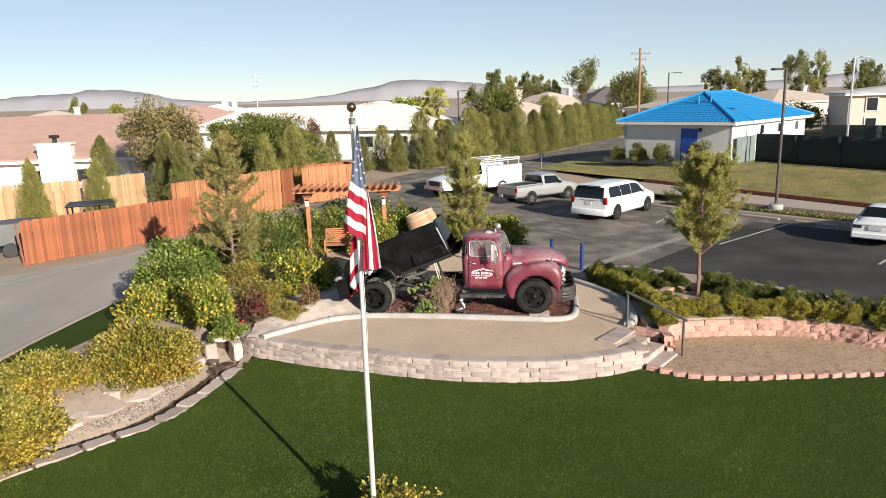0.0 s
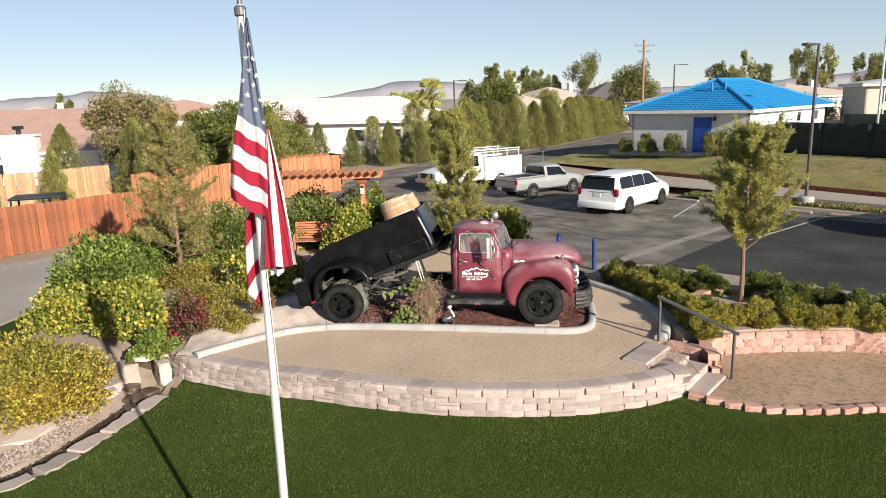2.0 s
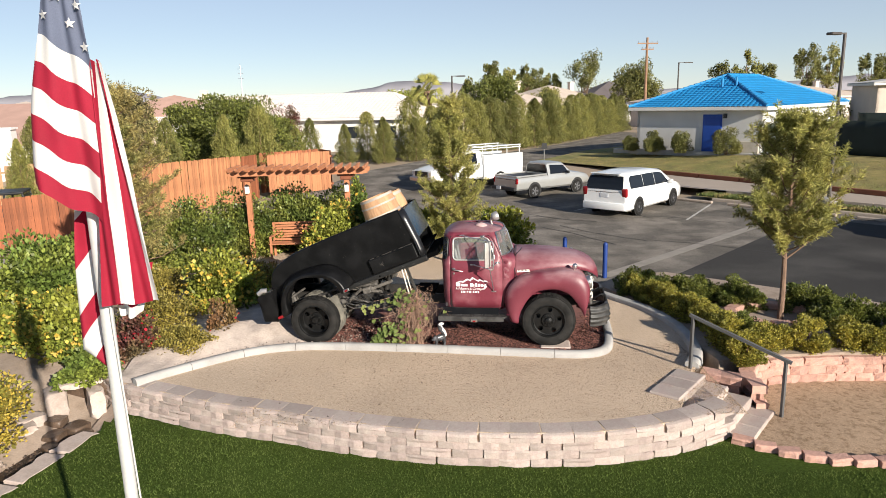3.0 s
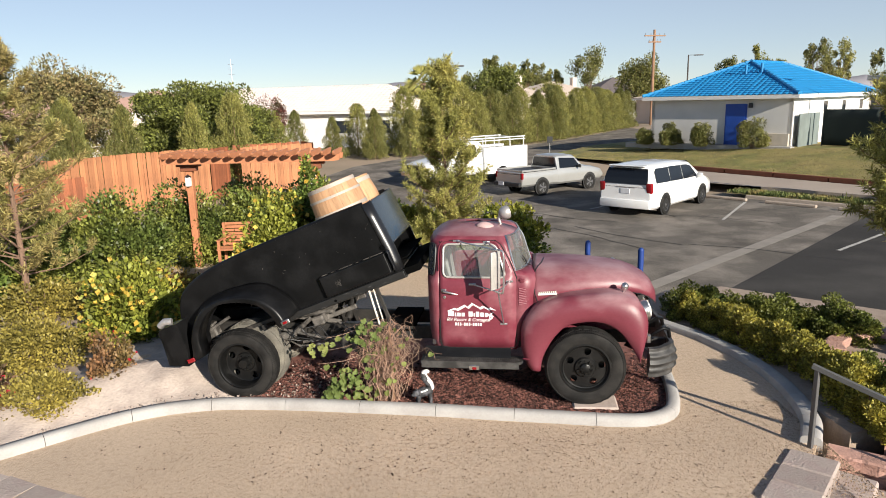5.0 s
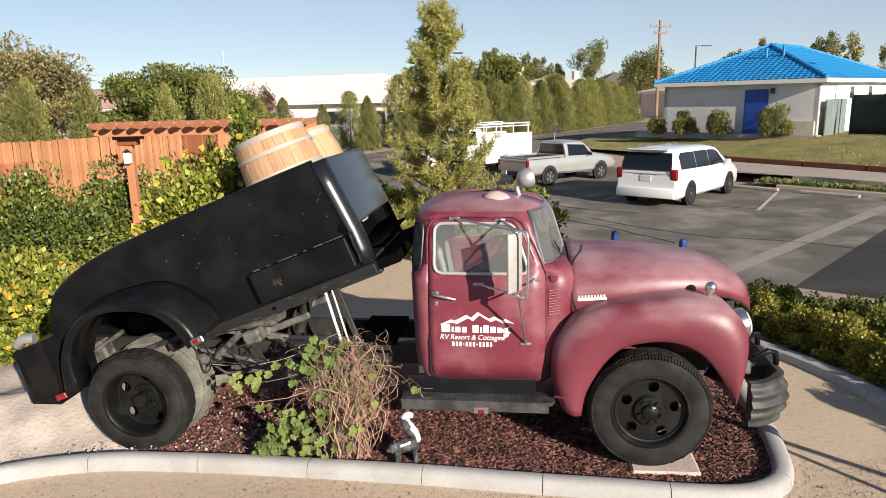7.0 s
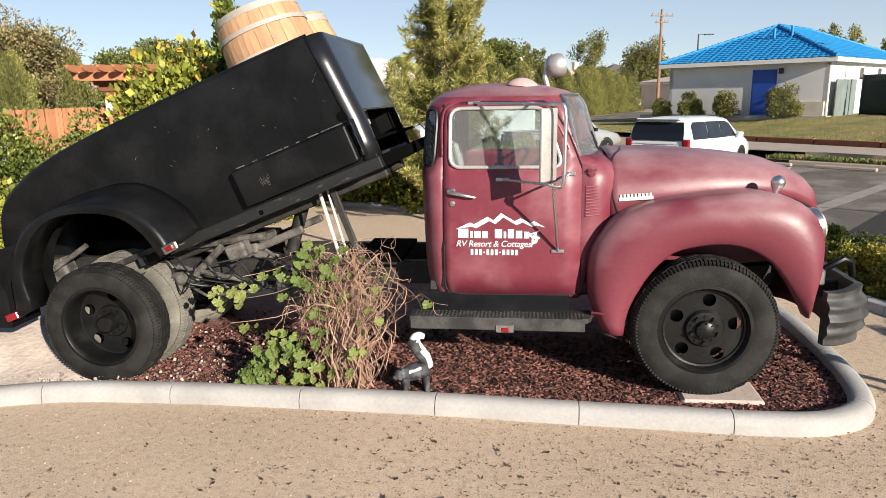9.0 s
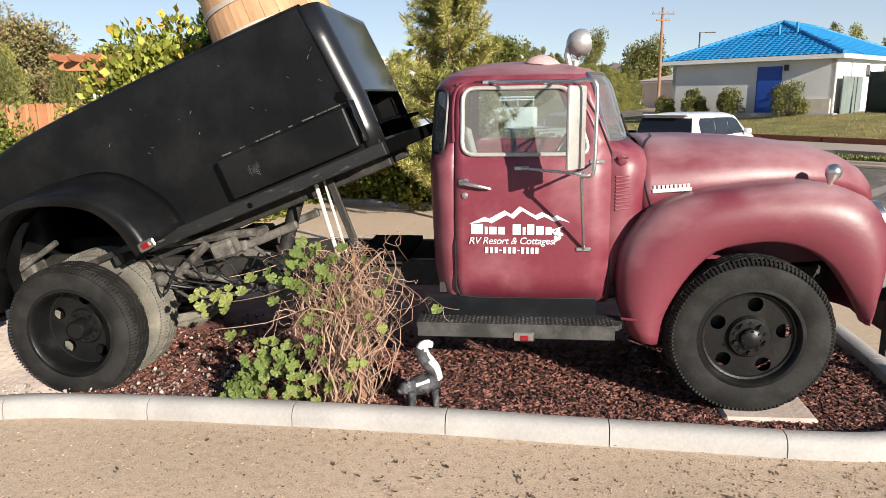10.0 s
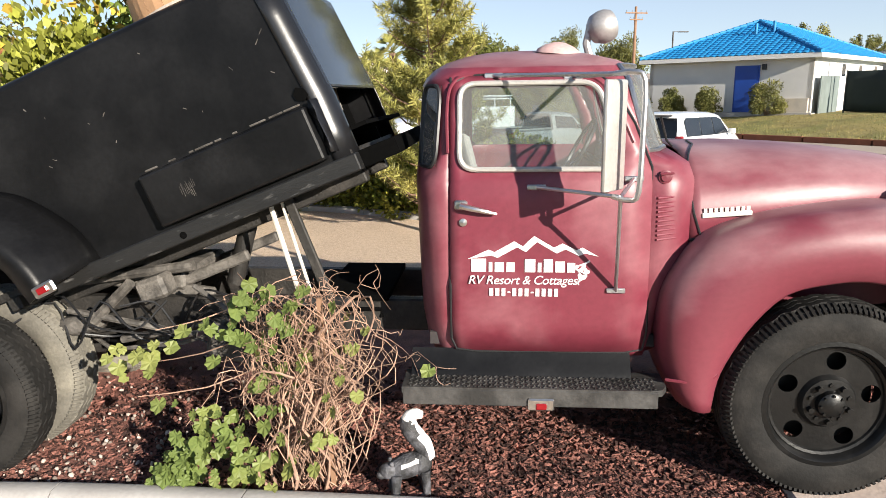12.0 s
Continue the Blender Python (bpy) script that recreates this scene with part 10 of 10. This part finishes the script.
for i, (p, d) in enumerate(by_length(B2, 0.92)):
    if p.y < 7 or p.y > 14.6:
        continue
    bm = bmesh.new()
    l, w = rng.uniform(0.75, 1.15), rng.uniform(0.5, 0.8)
    poly = [(l / 2 * math.cos(a) * rng.uniform(0.85, 1.1), w / 2 * math.sin(a) * rng.uniform(0.85, 1.1)) for a in [j * math.tau / 7 for j in range(7)]]
    prism(bm, poly, -0.1, 0.02)
    o = part("slab", bm, M_pave, bank)
    q = p + Vector((-d.y, d.x, 0)) * rng.uniform(0.15, 0.35)
    o.matrix_local = pose(q.x, q.y, -0.34 + rng.uniform(-0.02, 0.02), rng.uniform(4, 14), rng.uniform(-5, 5), math.degrees(math.atan2(d.y, d.x)) + rng.uniform(-15, 15))


def bank_place(r):
    i = r.randrange(10, len(A) - 6)
    u = r.uniform(0.74, 1.06)
    o_ = (B[i] - A[i]).normalized()
    c = A[i].lerp(A[i + 1], r.random()) + o_ * u
    return Vector((c.x, c.y, -0.59 + 0.40 * (u - 0.70)))


def channel_place(r):
    i = r.randrange(6, len(A) - 2)
    o_ = (B[i] - A[i]).normalized()
    c = A[i].lerp(A[i + 1], r.random()) + o_ * r.uniform(0.30, 0.78)
    return Vector((c.x, c.y, -0.61))


pebbles("creek_pebbles", "grey and pinkish pebbles on the creek bank", 7000, bank_place, 0.008, 0.030, M_rock, 3)
pebbles("wet_pebbles", "dark wet pebbles in the creek channel", 3600, channel_place, 0.010, 0.036, M_wetrock, 4)
rng = random.Random(23)
for x, y, z, s in ((-5.50, 15.62, 0.0, (0.66, 0.5, 0.12)), (-5.20, 15.45, -0.30, (0.24, 0.4, 0.5)), (-5.86, 15.5, -0.32, (0.34, 0.45, 0.5)), (-6.15, 14.7, -0.40, (0.6, 0.6, 0.14)), (-6.5, 14.05, -0.3, (0.34, 0.28, 0.36)), (-5.55, 15.95, -0.3, (0.9, 0.3, 0.6)), (-7.0, 13.0, -0.3, (0.4, 0.3, 0.3)), (-6.0, 15.0, -0.45, (0.3, 0.4, 0.3)), (-5.3, 15.0, -0.58, (0.3, 0.3, 0.24)), (-5.55, 14.8, -0.6, (0.26, 0.3, 0.2)), (-5.15, 14.85, -0.6, (0.3, 0.22, 0.2)), (-5.7, 15.15, -0.55, (0.3, 0.26, 0.26)), (-5.45, 14.5, -0.62, (0.24, 0.2, 0.16))):
    bm = bmesh.new()
    bmesh.ops.create_icosphere(bm, subdivisions=3, radius=0.6)
    for v in bm.verts:
        v.co = Vector((max(-0.38, min(0.38, v.co.x)), max(-0.40, min(0.40, v.co.y)), max(-0.36, min(0.36, v.co.z)))) * (1.2 + 0.16 * noise.noise(v.co * 5 + Vector((x, y, 0))))
        v.co = Vector((v.co.x * s[0], v.co.y * s[1], v.co.z * s[2]))
    solid("creek_boulder", bm, M_wetrock if z < -0.5 or (y > 15.8 and z < -0.2) else M_pave, "rough pale stone beside a little waterfall", "stone", "creek stones", m=pose(x, y, z, 0, 0, rng.uniform(-40, 40)), smooth=True, angle=50)
# dry leaves and litter on the grit
M_litter = material("dry_leaf_litter", (0.10, 0.065, 0.04), 0.9, var=0.3, bump=0.0, island=0.5)
rg = np.random.default_rng(44)
n = 420
c = np.stack([rg.uniform(-3.5, 4.3, n), rg.uniform(13.8, 16.4, n), np.full(n, 0.012)], 1)
c[: n // 2, 0] = rg.normal(0.6, 1.3, n // 2)
c[: n // 2, 1] = 15.6 + rg.normal(0.0, 0.35, n // 2)
u = rand_dirs(rg, n) * np.array([1, 1, 0.25])
w = np.cross(u, np.array([0, 0, 1.0]))
s = rg.uniform(0.008, 0.026, size=(n, 1))
tagged(quads("leaf_litter", c, u * s, w * s * 0.5, M_litter, None), "small dry leaves and twigs on the grit", "leaf litter", kind="stuff")

# blades of the turf, thick enough to shade one another
L_turf = material("turf_blade", (0.085, 0.120, 0.028), 0.9, var=0.2, big=0.4, fine=30, bump=0.0, island=0.38, spec=0.02, translucent=0.2, other=(0.108, 0.142, 0.036), mixscale=3)
rg = np.random.default_rng(71)
n = 370000
P = np.stack([rg.uniform(-8.2, 12.0, n), 7.0 + 8.4 * rg.uniform(0, 1, n), np.zeros(n)], 1)
P[:, 2] = -0.502 + 0.06 * np.clip((P[:, 0] + 5.5) / 2.5, 0, 1)
wx, wy = np.array([p[0] for p in WALL]), np.array([p[1] for p in WALL])
cx, cy = np.array([p[0] for p in CREEK_A]), np.array([p[1] for p in CREEK_A])
top = np.where(P[:, 0] < 4.3, np.interp(P[:, 0], wx, wy) - 0.06, 13.05)
P = P[(P[:, 1] < top) & (P[:, 0] > np.interp(P[:, 1], cy, cx) + 0.06)]
n = len(P)
a = rg.uniform(0, 6.283, n)
w = np.stack([np.cos(a), np.sin(a), np.zeros(n)], 1) * rg.uniform(0.004, 0.009, size=(n, 1)) * 0.8
tip = P + np.stack([rg.normal(0, 0.016, n), rg.normal(0, 0.016, n), rg.uniform(0.016, 0.036, n)], 1)
V = np.stack([P - w, P + w, tip], 1).reshape(-1, 3)
me = bpy.data.meshes.new("turf_blades")
me.vertices.add(3 * n)
me.vertices.foreach_set("co", V.reshape(-1).astype(np.float32))
me.loops.add(3 * n)
me.loops.foreach_set("vertex_index", np.arange(3 * n, dtype=np.int32))
me.polygons.add(n)
me.polygons.foreach_set("loop_start", np.arange(0, 3 * n, 3, dtype=np.int32))
me.update(calc_edges=True)
me.materials.append(L_turf)
tagged(new("turf_blades", me), "short green blades of artificial turf", "turf", kind="stuff")
